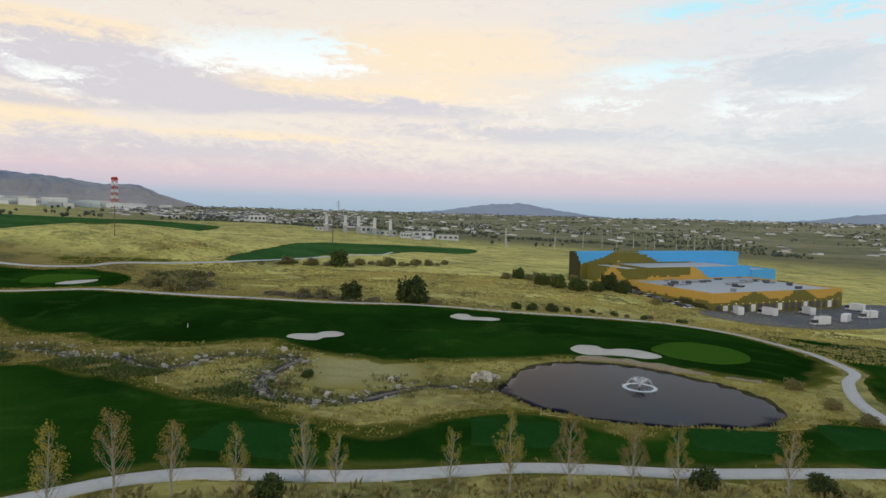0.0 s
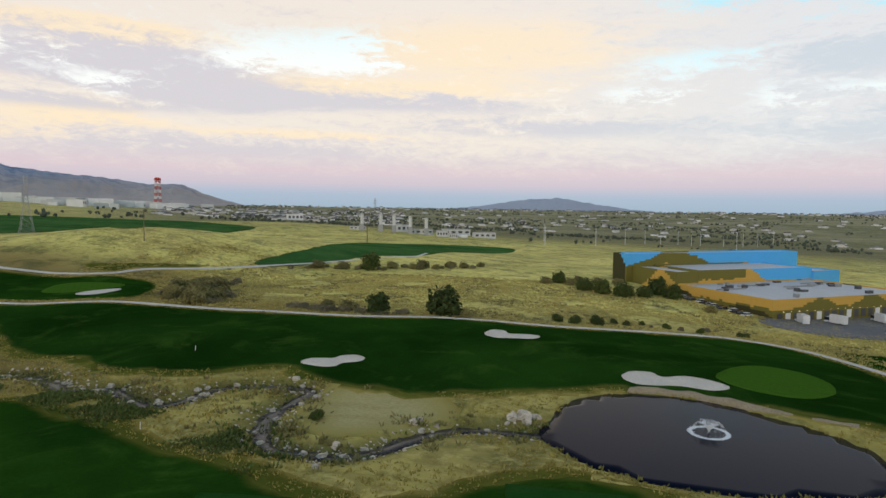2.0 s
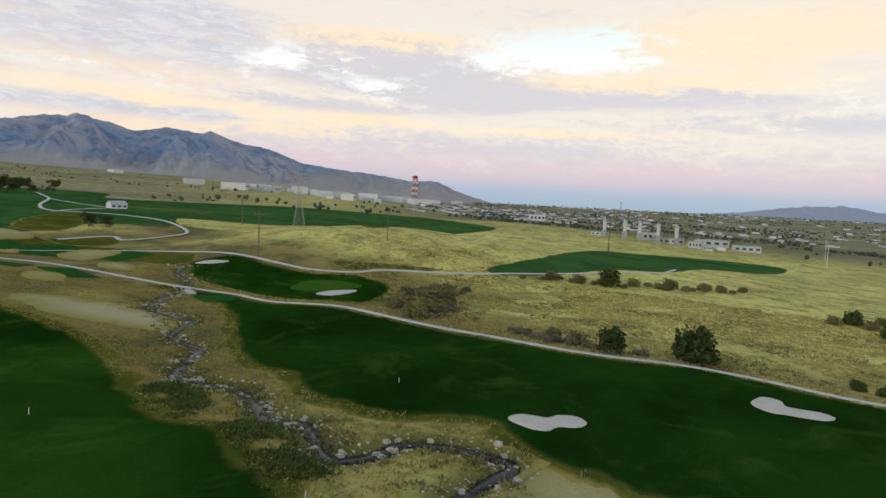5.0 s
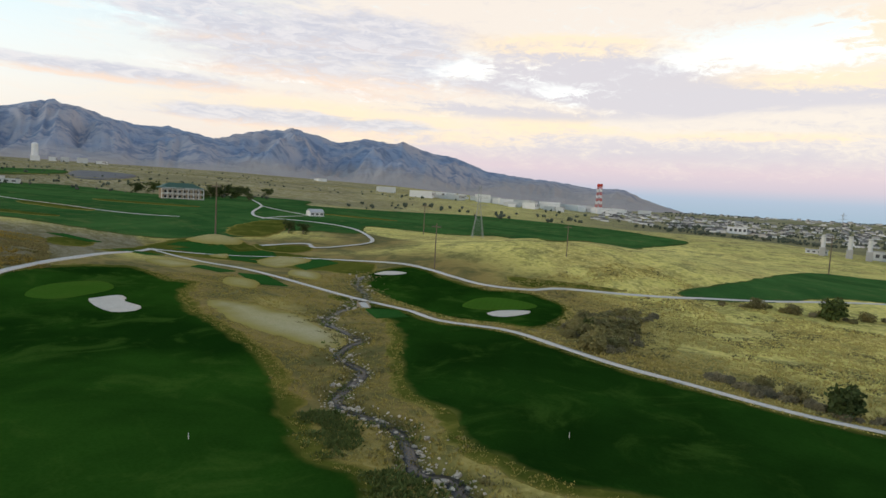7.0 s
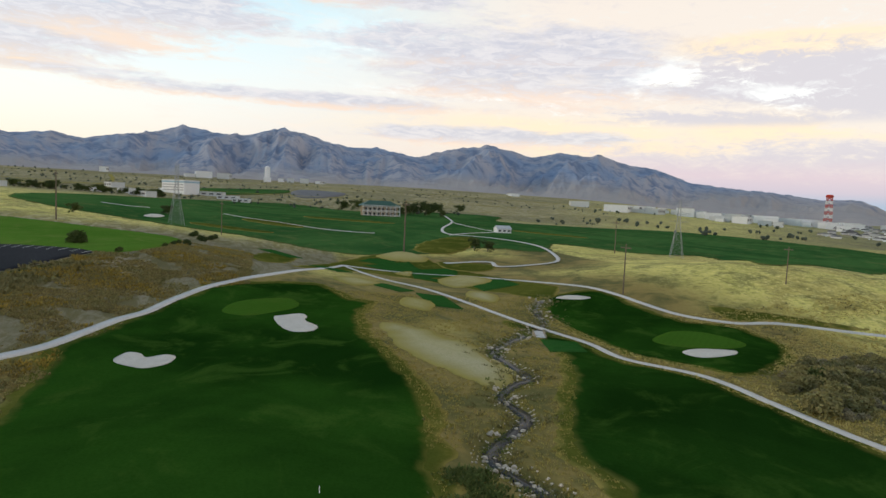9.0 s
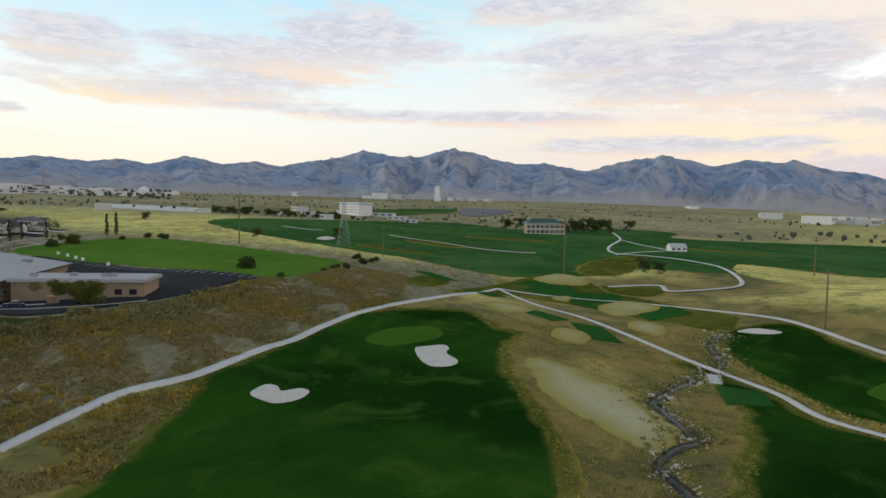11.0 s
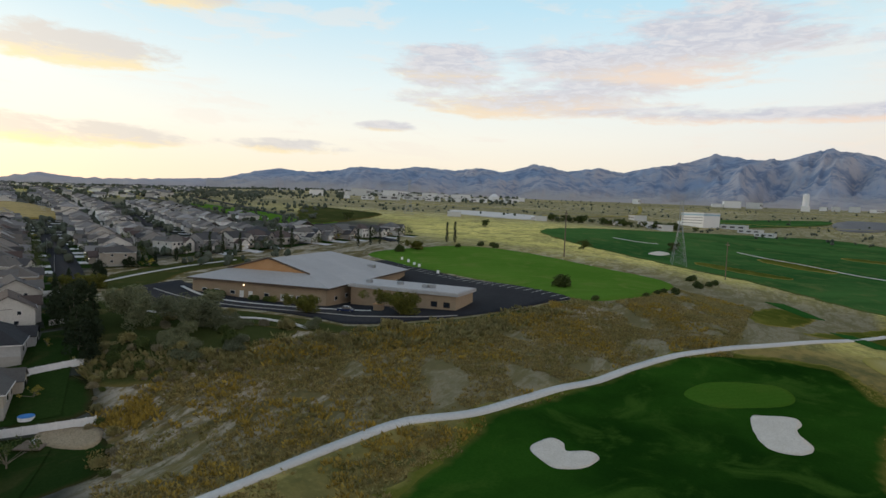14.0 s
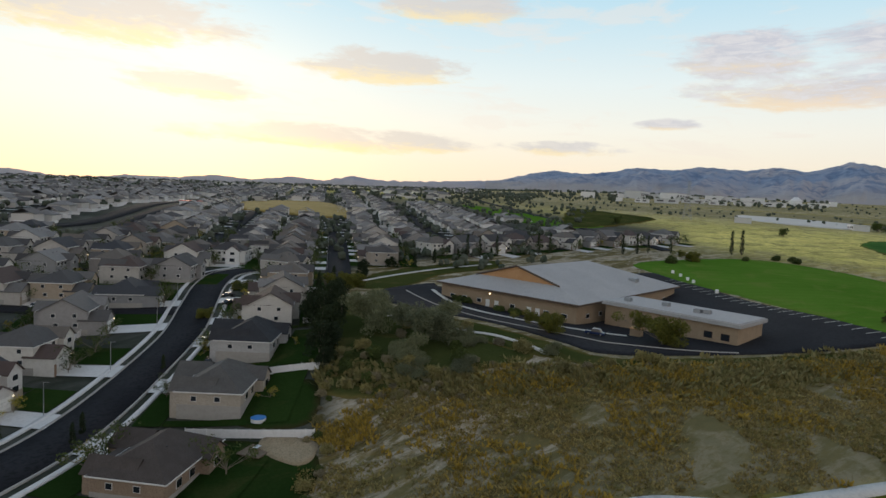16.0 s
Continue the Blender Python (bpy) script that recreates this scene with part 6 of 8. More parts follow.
gzb = rz0 + (rz1 - rz0) * (1 - gh / (W_ / 2))
roof = Shape()
V_ = [(0, 0, rz0), (L_, 0, rz0), (L_, W_, rz0), (0, W_, rz0), (gx, my, rz1), (hx, my, rz1), (gx, my - gh, gzb), (gx, my + gh, gzb)]
F_ = [(0, 1, 5, 4, 6), (1, 2, 5), (2, 3, 7, 4, 5), (3, 0, 6, 7)]
roof.add(V_ + [(x, y, z - 0.35) for x, y, z in V_[:4]], [f[::-1] for f in F_] + [(0, 1, 9, 8), (1, 2, 10, 9), (2, 3, 11, 10), (3, 0, 8, 11), (8, 9, 10, 11)])
part("roof", roof, M["church_roof"], church, "pale grey shingle roof")
part("gable", Shape().add([(gx - 0.03, my - gh, gzb), (gx - 0.03, my + gh, gzb), (gx - 0.03, my, rz1 - 0.1), (gx + 0.4, my - gh, gzb), (gx + 0.4, my + gh, gzb), (gx + 0.4, my, rz1 - 0.1)], [(0, 1, 2), (5, 4, 3), (0, 2, 5, 3), (2, 1, 4, 5), (1, 0, 3, 4)]), M["gable_brick"], church, "orange brick gable above the skirt roof")
for s_ in (-1, 1):
    a, b = Vector((gx - 0.5, my + s_ * (gh + 1.0), gzb - 0.1)), Vector((gx - 0.5, my, rz1 + 0.25))
    part("bargeboard", Shape().tube(a, b, 0.35, 0.35, 4), M["fascia"], church)
part("fascia", Shape().box(-0.12, 0, rz0 - 0.6, 0, W_, rz0 + 0.02).box(0, -0.12, rz0 - 0.6, L_, 0, rz0 + 0.02), M["fascia"], church, "brown fascia board")
for i, y in enumerate((6, 13, 16.5, 20, 27, 34, 38, 42, 49, 55)):
    wide, hgt, low = ((1.8, 2.6, 0.2) if i in (2, 3, 5, 6) else (2.2, 1.5, 1.2))
    w_ = part("window", Shape().box(ins - 0.10, y - wide / 2, low, ins - 0.02, y + wide / 2, low + hgt), M["white"], church, "white-framed opening")
    part("pane", Shape().box(ins - 0.14, y - wide / 2 + 0.15, low + 0.12, ins - 0.105, y + wide / 2 - 0.15, low + hgt - 0.15), M["white"] if i in (2, 3, 5, 6) else M["pane"], w_)
for x in (9, 18, 27, 50, 60, 72):
    w_ = part("window", Shape().box(x - 1.1, ins - 0.10, 1.1, x + 1.1, ins - 0.02, 2.7), M["white"], church, "white-framed opening")
    part("pane", Shape().box(x - 0.95, ins - 0.14, 1.25, x + 0.95, ins - 0.105, 2.55), M["pane"], w_)
part("wall_lamp", Shape().blob((ins - 0.3, 37, 5.0), 0.28, 0.28, 0.28, np.random.default_rng(2), 0, 4, 8), M["bulb"], church, "lit wall lamp")
vent = part("roof_vent", Shape().box(L_ - 26, 8, 8.2, L_ - 23, 11, 10.4), M["metal"], church)
annex = thing("annex", pose(0, 0, 0), "flat-roofed tan annex joined to the church", "building")
ax0 = Matrix.Translation((-269.4, -29.3, 11.2)) @ Matrix.Rotation(math.atan2(-34.6, 4.4), 4, "Z")
annex.matrix_basis = ax0
ax, ay = 44.0, -17.0
part("wall", Shape().box(0.5, -18.5, -1.2, ax, -0.5, 5.6), M["tan_brick"], annex)
part("roof", Shape().box(-0.5, -19.5, 5.6, ax + 1, 0.5, 6.7).box(0.1, -18.9, 6.7, ax + 0.4, -0.1, 6.95), M["church_roof"], annex, "flat grey roof with a deep edge")
for x in (4, 9, 24, 28):
    w_ = part("window", Shape().box(x - 1.3, -0.52, 1.2, x + 1.3, -0.42, 3.2), M["fascia"], annex)
    part("pane", Shape().box(x - 1.15, -0.44, 1.3, x + 1.15, -0.38, 3.1), M["pane"], w_)
for x, y in ((12, -9), (14.5, -8), (26, -10), (38, -7)):
    part("roof_unit", Shape().box(x, y, 6.9, x + 2.2, y + 1.8, 8.1).box(x + 0.3, y + 0.3, 8.1, x + 1.9, y + 1.5, 8.25), M["metal"], annex)
for y, s in ((9, 0.8), (11, 0.7), (23.5, 0.9), (25.5, 0.8), (30, 0.8), (32, 0.75), (45, 0.9), (47, 0.85), (49, 0.9), (51.5, 0.8)):
    q = CH @ Vector((-0.9, y, 0))
    dark_shrub[2].put(stand(q.x, q.y, y * 40, s))
hut = thing("store_shed", pose(-253.5, -52, at(-253.5, -52), 0, 0, 20), "small tan bin store beside the car park", "shed")
part("wall", Shape().box(-1.8, -1.5, -0.5, 1.8, 1.5, 2.4), M["tan_brick"], hut)
part("roof", Shape().box(-2, -1.7, 2.4, 2, 1.7, 2.6), M["gable_brick"], hut)
for k, (a, b) in enumerate([((-228, -141), (-222, -84)), ((-222, -84), (-231, -45)), ((-231, -45), (-262, -25))]):
    ribbon("kerb", [a, ((a[0] + b[0]) / 2 + 1.5, (a[1] + b[1]) / 2), b], 0.5, 0.34, M["kerb"], "pale concrete kerb of the car park", "kerb", 2)
ribbon("footpath", [(-240, -140), (-232, -110), (-236, -80), (-243, -60), (-249, -52)], 1.6, 0.36, M["concrete"], "pale footpath along the church front", "path", 2)
ribbon("footpath", [(-196, -100), (-203, -72), (-207, -62), (-208, -50), (-207.5, -43)], 1.5, 0.3, M["concrete"], "pale footpath on the verge", "path", 2)
sheet("verge", [(-205, -112), (-213, -80), (-216, -49), (-222, -33), (-262, -21), (-300, -3), (-303, 2), (-262, -13), (-222, -24), (-208, -38), (-200, -60), (-196, -90)], 0.1, M["verge"], "green grass verge below the car park", "lawn", 3, 1.0)
sheet("rough_lawn", [(-158, -66), (-166, -88), (-178, -112), (-193, -136), (-204, -118), (-206, -88), (-207, -62), (-204, -44), (-186, -46), (-168, -52)], 0.08, M["verge"], "rough grass between the gardens and the drive", "lawn", 3, 2.0)
sheet("rough_lawn", [(-212, -152), (-226, -146), (-262, -164), (-300, -168), (-305, -184), (-262, -184), (-228, -172)], 0.1, M["verge"], "lawn strip behind the church", "lawn", 3, 1.5)
ribbon("footpath", [(-214, -160), (-241, -170), (-270, -176), (-300, -176)], 1.5, 0.3, M["concrete"], "pale footpath across the lawn", "path", 3)
sheet("stone_terrace", [(-142, -55.5), (-148.5, -48.5), (-147, -43), (-143.5, -42), (-139.5, -51)], 0.3, M["stone_wall"], "stepped tan stone terrace below the fence", "terrace", 1.5, 0.5)
for i in range(24):
    u = i / 23
    x, y = -352 + u * 44, -108 + u * 106
    tagged(mesh_ob("parking_line", [(x + a * 2.6 - b * 0.07, y + a * -1.1 - b * 0.16, at(x + a * 2.6, y - a * 1.1) + 0.18 + c) for c in (0, 0.006) for a, b in ((-1, -1), (1, -1), (1, 1), (-1, 1))],
                   [(0, 1, 2, 3), (7, 6, 5, 4), (4, 5, 1, 0), (5, 6, 2, 1), (6, 7, 3, 2), (7, 4, 0, 3)], M["line"]), "white parking bay line on asphalt", "marking", kind="structure")
goal = thing("white_bin", Matrix(), "white drum at the edge of the playing field", "drum", "white drums by the field")
part("drum", Shape().tube((0, 0, 0), (0, 0, 1.3), 0.75, 0.7, 10), M["vinyl"], goal)
part("lid", Shape().tube((0, 0, 1.3), (0, 0, 1.42), 0.78, 0.6, 10), M["vinyl"], goal)
goal = Kind(goal)
for x, y in ((-366, -117), (-362, -110), (-357, -103), (-354, -98), (-343, -80)):
    goal.put(stand(x, y, 0, 1, 0.2))


# ---- vehicles ----
def vehicle(name, paint, label, kind="car"):
    ob = thing(name, Matrix(), label, "car" if kind == "car" else "truck")
    if kind == "car":
        ln, wd, body, cab = 4.6, 1.8, 0.85, (-1.1, 1.3, 1.45)
    elif kind == "pickup":
        ln, wd, body, cab = 5.6, 1.95, 1.05, (-0.7, 1.3, 1.85)
    else:
        ln, wd, body, cab = 8.5, 2.5, 1.1, (2.4, 3.9, 2.5)
    b = Shape()
    prof = [(-ln / 2, 0.35), (-ln / 2, body), (ln / 2 - 0.15, body - 0.08), (ln / 2, body - 0.3), (ln / 2, 0.35)]
    n = len(prof)
    b.add([(x, -wd / 2, z) for x, z in prof] + [(x, wd / 2, z) for x, z in prof], [tuple(range(n)), tuple(range(2 * n - 1, n - 1, -1))] + [(i, n + i, n + (i + 1) % n, (i + 1) % n) for i in range(n)])
    part("body", b, M[paint], ob)
    x0, x1, zt = cab
    c = Shape().add([(x0 - 0.5, -wd / 2 + 0.05, body), (x1 + 0.6, -wd / 2 + 0.05, body - 0.03), (x1 + 0.6, wd / 2 - 0.05, body - 0.03), (x0 - 0.5, wd / 2 - 0.05, body), (x0, -wd / 2 + 0.2, zt), (x1, -wd / 2 + 0.2, zt), (x1, wd / 2 - 0.2, zt), (x0, wd / 2 - 0.2, zt)],
                    [(0, 1, 5, 4), (1, 2, 6, 5), (2, 3, 7, 6), (3, 0, 4, 7)])
    part("windscreen", c, M["pane"], ob, "dark glass")
    part("roof", Shape().box(x0 - 0.05, -wd / 2 + 0.17, zt - 0.02, x1 + 0.05, wd / 2 - 0.17, zt + 0.06), M[paint], ob)
    if kind == "truck":
        part("cargo_box", Shape().box(-ln / 2, -1.28, 1.0, 2.0, 1.28, 3.7), M["car_white"], ob, "white cargo box")
    if kind == "pickup":
        part("bed", Shape().box(-ln / 2 + 0.1, -wd / 2 + 0.12, body, -1.35, -wd / 2 + 0.2, body + 0.05).box(-ln / 2 + 0.1, wd / 2 - 0.2, body, -1.35, wd / 2 - 0.12, body + 0.05), M["dark_metal"], ob)
    for x in (-ln * 0.31, ln * 0.31):
        for s_ in (-1, 1):
            wh = part("wheel", Shape().tube((x, s_ * (wd / 2 - 0.2), 0.36), (x, s_ * (wd / 2 + 0.02), 0.36), 0.36, 0.36, 12), M["tyre"], ob)
            part("rim", Shape().tube((x, s_ * (wd / 2 + 0.02), 0.36), (x, s_ * (wd / 2 + 0.04), 0.36), 0.2, 0.18, 8), M["metal"], wh)
    return Kind(ob)


pickup_blue = vehicle("pickup", "car_blue", "dark blue pickup parked by the church", "pickup")
pickup_blue.put(stand(-238, -54.5, 115, 1.0, 0.2))
vehicle("pickup", "car_white", "white pickup parked in a driveway", "pickup").put(stand(-146.7, -114.2, 205, 1.0, 0.25))
wcar = vehicle("car", "car_white", "white car parked in the neighbourhood")
for x, y, r in ((-129.2, -167.6, 30), (-108, -171, 60), (-200, -236, 65)):
    wcar.put(stand(x, y, r, 1.0, 0.25))
dcar = vehicle("car", "car_dark", "dark car parked in the neighbourhood")
for x, y, r in ((-161, -146, 210), (-164, -156, 210), (-142, -97.5, 60), (-232, -235, 65), (-296, -48, 60)):
    dcar.put(stand(x, y, r, 1.0, 0.25))
truck = vehicle("delivery_truck", "car_white", "white box truck parked at the warehouse", "truck")

# ---- the painted warehouse ----
WH = Matrix.Translation((54, 296, 0)) @ Matrix.Rotation(math.atan2(0.61, 0.79), 4, "Z")


def mural(name, mode):
    """Painted hills with stepped outlines."""
    def build(n, p):
        s = n.add("ShaderNodeSeparateXYZ", ins={0: p})
        run = n.math("MULTIPLY", n.math("FLOOR", n.math("DIVIDE", n.math("SUBTRACT", s.outputs[0], s.outputs[1]), 1.9)), 1.9)
        lvl = n.math("MULTIPLY", n.math("FLOOR", n.math("DIVIDE", s.outputs[2], 0.9)), 0.9)
        co1 = n.add("ShaderNodeCombineXYZ", ins={0: run, 1: 3.0}).outputs[0]
        wave = n.math("MULTIPLY", n.math("SUBTRACT", n.noise(co1, 0.13, 3, 0.6), 0.5), 6.0)

        def hills(tents, low):
            top = low
            for c, h, k in tents:
                top = n.math("MAXIMUM", top, n.math("SUBTRACT", h, n.math("MULTIPLY", n.math("ABSOLUTE", n.math("SUBTRACT", run, c)), k)))
            return n.math("ADD", top, wave)

        def under(top):
            return n.math("LESS_THAN", lvl, top)
        g = n.noise(p, 0.4, 4, 0.6)
        blue, olive, dark, tan = (0.095, 0.43, 0.84), (0.17, 0.15, 0.034), (0.055, 0.050, 0.020), (0.58, 0.35, 0.075)
        if mode == "low":
            col = n.mix(under(hills([(26, 9.0, 0.35), (57, 9.5, 0.4), (86, 6.5, 0.2)], 4.4)), tan, olive)
            col = n.mix(n.math("MULTIPLY", n.math("LESS_THAN", run, -0.5), under(hills([(-64, 11, 0.4), (-42, 3.5, 0.12), (-18, 3.8, 0.15)], 2.0))), col, dark)
        elif mode == "middle":
            col = n.mix(n.math("MULTIPLY", n.math("GREATER_THAN", lvl, n.math("ADD", wave, 9.8)), n.math("LESS_THAN", run, -12.0)), tan, olive)
            col = n.mix(n.math("GREATER_THAN", lvl, n.math("SUBTRACT", 15.5, n.math("MULTIPLY", n.math("MAXIMUM", n.math("ADD", run, 10.0), 0.0), 0.6))), col, blue)
        else:
            col = n.mix(under(hills([(-63, 24.0, 0.36), (-86, 16.5, 0.2), (-104, 22, 0.9)], -9.0)), blue, olive)
            col = n.mix(n.math("LESS_THAN", run, -95.0), col, n.mix(under(hills([(-106, 26.0, 1.1)], -9.0)), col, dark))
            col = n.mix(under(hills([(-68, 15.5, 0.72), (-112, 8.0, 0.5), (-44, 9.0, 0.4)], -9.0)), col, tan)
        return n.mix(n.math("MULTIPLY", n.span(g, 0.4, 0.7), 0.15), col, n.mix(1.0, col, (0.75, 0.75, 0.75), "MULTIPLY"))
    return mat(name, build, 0.75, 0, 0.2)


M["mural_mid"] = mural("painted_middle_wall", "middle")
M["mural_low"], M["mural_tall"] = mural("painted_low_wall", "low"), mural("painted_tall_wall", "tall")
M["sky_blue"] = plain("sky_blue_paint", (0.095, 0.43, 0.84), 0.7)
WZ = -13.0
ware = thing("warehouse", WH @ Matrix.Translation((0, 0, WZ)), "large warehouse painted with stepped hills and blue sky", "warehouse")


def hall(name, x0, y0, x1, y1, z1, m, roofm):
    h = part(name, Shape().box(x0, y0, -2, x1, y1, z1), M[m], ware)
    part("roof", Shape().box(x0 + 0.5, y0 + 0.5, z1 - 0.3, x1 - 0.5, y1 - 0.5, z1 + 0.02), M[roofm], h, "pale flat roof")
    rim = Shape()
    for a, b, c, d in ((x0, y0, x1, y0 + 0.45), (x0, y1 - 0.45, x1, y1), (x0, y0 + 0.45, x0 + 0.45, y1 - 0.45), (x1 - 0.45, y0 + 0.45, x1, y1 - 0.45)):
        rim.box(a, b, z1, c, d, z1 + 0.7)
    part("parapet", rim, M[m], h)
    return h


low = hall("low_hall", 0, 0, 90, 56, 8.3, "mural_low", "roof_white")
hall("wing_hall", 0, 56.2, 13.8, 90, 14.0, "mural_tall", "roof_white")
hall("middle_hall", 14, 56.2, 92, 90, 14.5, "mural_mid", "roof_white")
hall("side_hall", 92.2, 55, 112, 90, 12.5, "sky_blue", "roof_white")
hall("tall_hall", -4, 90.2, 122, 102, 20.5, "mural_tall", "roof_white")
rw = np.random.default_rng(12)
for i in range(22):
    x, y = rw.uniform(6, 84), rw.uniform(6, 52)
    part("roof_unit", Shape().box(x, y, 8.3, x + rw.uniform(1.5, 4), y + rw.uniform(1.2, 2.2), 8.3 + rw.uniform(0.8, 1.7)), M["dark_metal"] if i % 3 else M["metal"], ware)
for i in range(4):
    part("roof_duct", Shape().box(4 + i * 21, 34 + i % 2 * 8, 8.4, 22 + i * 21, 34.6 + i % 2 * 8, 9.0), M["metal"], ware)
for i in range(19):
    x = 4 + i * 4.5
    d_ = part("dock_door", Shape().box(x - 1.4, -0.12, -0.2, x + 1.4, -0.02, 3.2), M["white"] if i % 4 == 1 else M["dark_metal"], ware)
    part("lamp", Shape().box(x + 1.85, -0.2, 3.7, x + 2.05, -0.02, 3.86), M["bulb"], ware, "small lit wall lamp")
for y in (18, 40):
    part("side_door", Shape().box(-0.12, y, -0.5, -0.02, y + 1.4, 2.2), M["dark_metal"], ware)
c4 = [WH @ Vector(p) for p in ((-3, -34, 0), (118, -40, 0), (122, 2, 0), (-3, 0.5, 0))]
sheet("loading_yard", [(p.x, p.y) for p in c4], 0.3, M["yard_asphalt"], "grey asphalt loading yard of the warehouse", "yard", 5, 0)
for u, v, r in ((8, -7, 60), (26, -8, 91), (52, -8.5, 70), (88, -8, 90), (30, -30, 170), (52, -27, 20), (72, -24, 170)):
    p = WH @ Vector((u, v, 0))
    truck.put(stand(p.x, p.y, r + math.degrees(math.atan2(0.61, 0.79)), 1.0, 0.32))
rc_ = np.random.default_rng(31)
for i in range(16):
    p = WH @ Vector((-7 - rc_.uniform(0, 3), 4 + i * 3.1, 0))
    (wcar if i % 3 == 0 else dcar).put(stand(p.x, p.y, 35 + rc_.normal(0, 4), 1.0, 0.05))
street_lamp = thing("street_lamp", Matrix(), "tall slim steel lamp post", "lamp post", "lamp posts")
part("pole", Shape().tube((0, 0, -0.5), (0, 0, 10), 0.14, 0.08, 8), M["metal"], street_lamp)
part("arm", Shape().tube((0, 0, 9.8), (1.8, 0, 10.2), 0.05, 0.04, 6), M["metal"], street_lamp)
part("lamp_head", Shape().box(1.5, -0.2, 10.1, 2.3, 0.2, 10.3), M["dark_metal"], street_lamp)
street_lamp = Kind(street_lamp)
for u, v in ((30, -30), (60, -32), (95, -30)):
    p = WH @ Vector((u, v, 0))
    street_lamp.put(stand(p.x, p.y, 40))
for x, y in ((-121, -108), (-137, -136), (-106, -89), (-148, -160), (-217, -190), (-243, -245)):
    street_lamp.put(stand(x, y, 120, 0.75))


# ---- pylons, poles and masts ----
def lattice(name, height, base, waist, arms, material, label, group=""):
    ob = thing(name, Matrix(), label, "pylon", group)
    legs = [(-1, -1), (1, -1), (1, 1), (-1, 1)]

    def half(z):
        return base / 2 + (waist / 2 - base / 2) * min(1, z / (height * 0.62))
    n = 11
    zs = [height * i / n for i in range(n + 1)]
    for a, b in legs:
        part("leg", Shape().pipe([(a * half(z), b * half(z), z) for z in zs], 0.10), material, ob)
    br = Shape()
    for z0, z1 in zip(zs, zs[1:]):
        for (a, b), (c, d) in zip(legs, legs[1:] + legs[:1]):
            br.tube((a * half(z0), b * half(z0), z0), (c * half(z1), d * half(z1), z1), 0.06, 0.06, 3, False)
            br.tube((c * half(z0), d * half(z0), z0), (a * half(z1), b * half(z1), z1), 0.06, 0.06, 3, False)
            br.tube((a * half(z1), b * half(z1), z1), (c * half(z1), d * half(z1), z1), 0.05, 0.05, 3, False)
    tagged(part("bracing", br, material, ob), kind="stuff")
    for z, w in arms:
        for s_ in (-1, 1):
            part("arm", Shape().tube((s_ * waist / 2, 0, z), (s_ * w, 0, z + 0.5), 0.12, 0.06, 4).tube((s_ * waist / 2, 0, z + 1.6), (s_ * w, 0, z + 0.5), 0.10, 0.05, 4), material, ob)
    return Kind(ob)


pylon = lattice("pylon", 42, 9, 2.0, ((26, 7), (32, 8), (38, 6)), M["metal"], "tall steel lattice power pylon", "power pylons")
for x, y, r, s in ((-418.9, 357.3, 60, 1.0), (-519.8, 6.1, 20, 1.05), (-646.7, 1528, 60, 1.35), (-296, 2012, 80, 1.0), (-335, 1960, 80, 1.0), (-700, -330, 20, 1.0)):
    pylon.put(stand(x, y, r, s))
pole = thing("utility_pole", Matrix(), "weathered wooden utility pole with a crossarm", "pole", "utility poles")
part("shaft", Shape().tube((0, 0, -1), (0, 0, 13.5), 0.22, 0.14, 8), M["wood_pole"], pole)
part("crossarm", Shape().box(-1.5, -0.1, 12.3, 1.5, 0.1, 12.55), M["wood_pole"], pole)
for x in (-1.3, -0.5, 0.6, 1.3):
    part("insulator", Shape().tube((x, 0, 12.55), (x, 0, 12.85), 0.07, 0.05, 6), M["dark_metal"], pole)
pole = Kind(pole)
for x, y, s in ((-484.6, 39, 1.7), (-455, 161, 1.6), (-459, -54, 1.3), (-448, 324, 1.1), (-276.8, 222, 1.0), (-257.5, 294, 0.75), (-241.9, 559, 1.3)):
    pole.put(stand(x, y, 30, s))
wpole = thing("power_pole", Matrix(), "tall pale steel power pole", "pole", "steel power poles")
part("shaft", Shape().tube((0, 0, -1), (0, 0, 24), 0.45, 0.2, 8), M["steel_white"], wpole)
for z in (19, 22):
    part("crossarm", Shape().box(-2.2, -0.12, z, 2.2, 0.12, z + 0.25), M["steel_white"], wpole)
wpole = Kind(wpole)
for x, y in ((-46, 850), (-10, 960), (20, 1080), (45, 1100), (74, 1130), (95, 1130), (110, 1140), (150, 1170), (185, 1200), (215, 1240), (250, 1290), (130, 900), (-120, 900), (-100, 760)):
    wpole.put(stand(x, y, 70))
mast = thing("red_mast", stand(-1308, 1494, 20), "red and white banded steel mast with a ring at the top", "mast")
for i in range(9):
    h0, h1 = i * 9.0, (i + 1) * 9.0
    sh = Shape()
    for a, b in ((-1, -1), (1, -1), (1, 1), (-1, 1)):
        sh.tube((a * (7.5 - h0 * 0.03), b * (7.5 - h0 * 0.03), h0), (a * (7.5 - h1 * 0.03), b * (7.5 - h1 * 0.03), h1), 1.0, 1.0, 4)
    for a, b, c, d in ((-1, -1, 1, -1), (1, -1, 1, 1), (1, 1, -1, 1), (-1, 1, -1, -1)):
        sh.tube((a * (7.5 - h0 * 0.03), b * (7.5 - h0 * 0.03), h0), (c * (7.5 - h1 * 0.03), d * (7.5 - h1 * 0.03), h1), 0.7, 0.7, 4)
    part("section", sh, M["red"] if i % 2 == 0 else M["white"], mast)
part("ring", Shape().tube((0, 0, 80), (0, 0, 84), 8, 9.5, 14).tube((0, 0, 84), (0, 0, 88), 9.5, 6.5, 14), M["red"], mast)

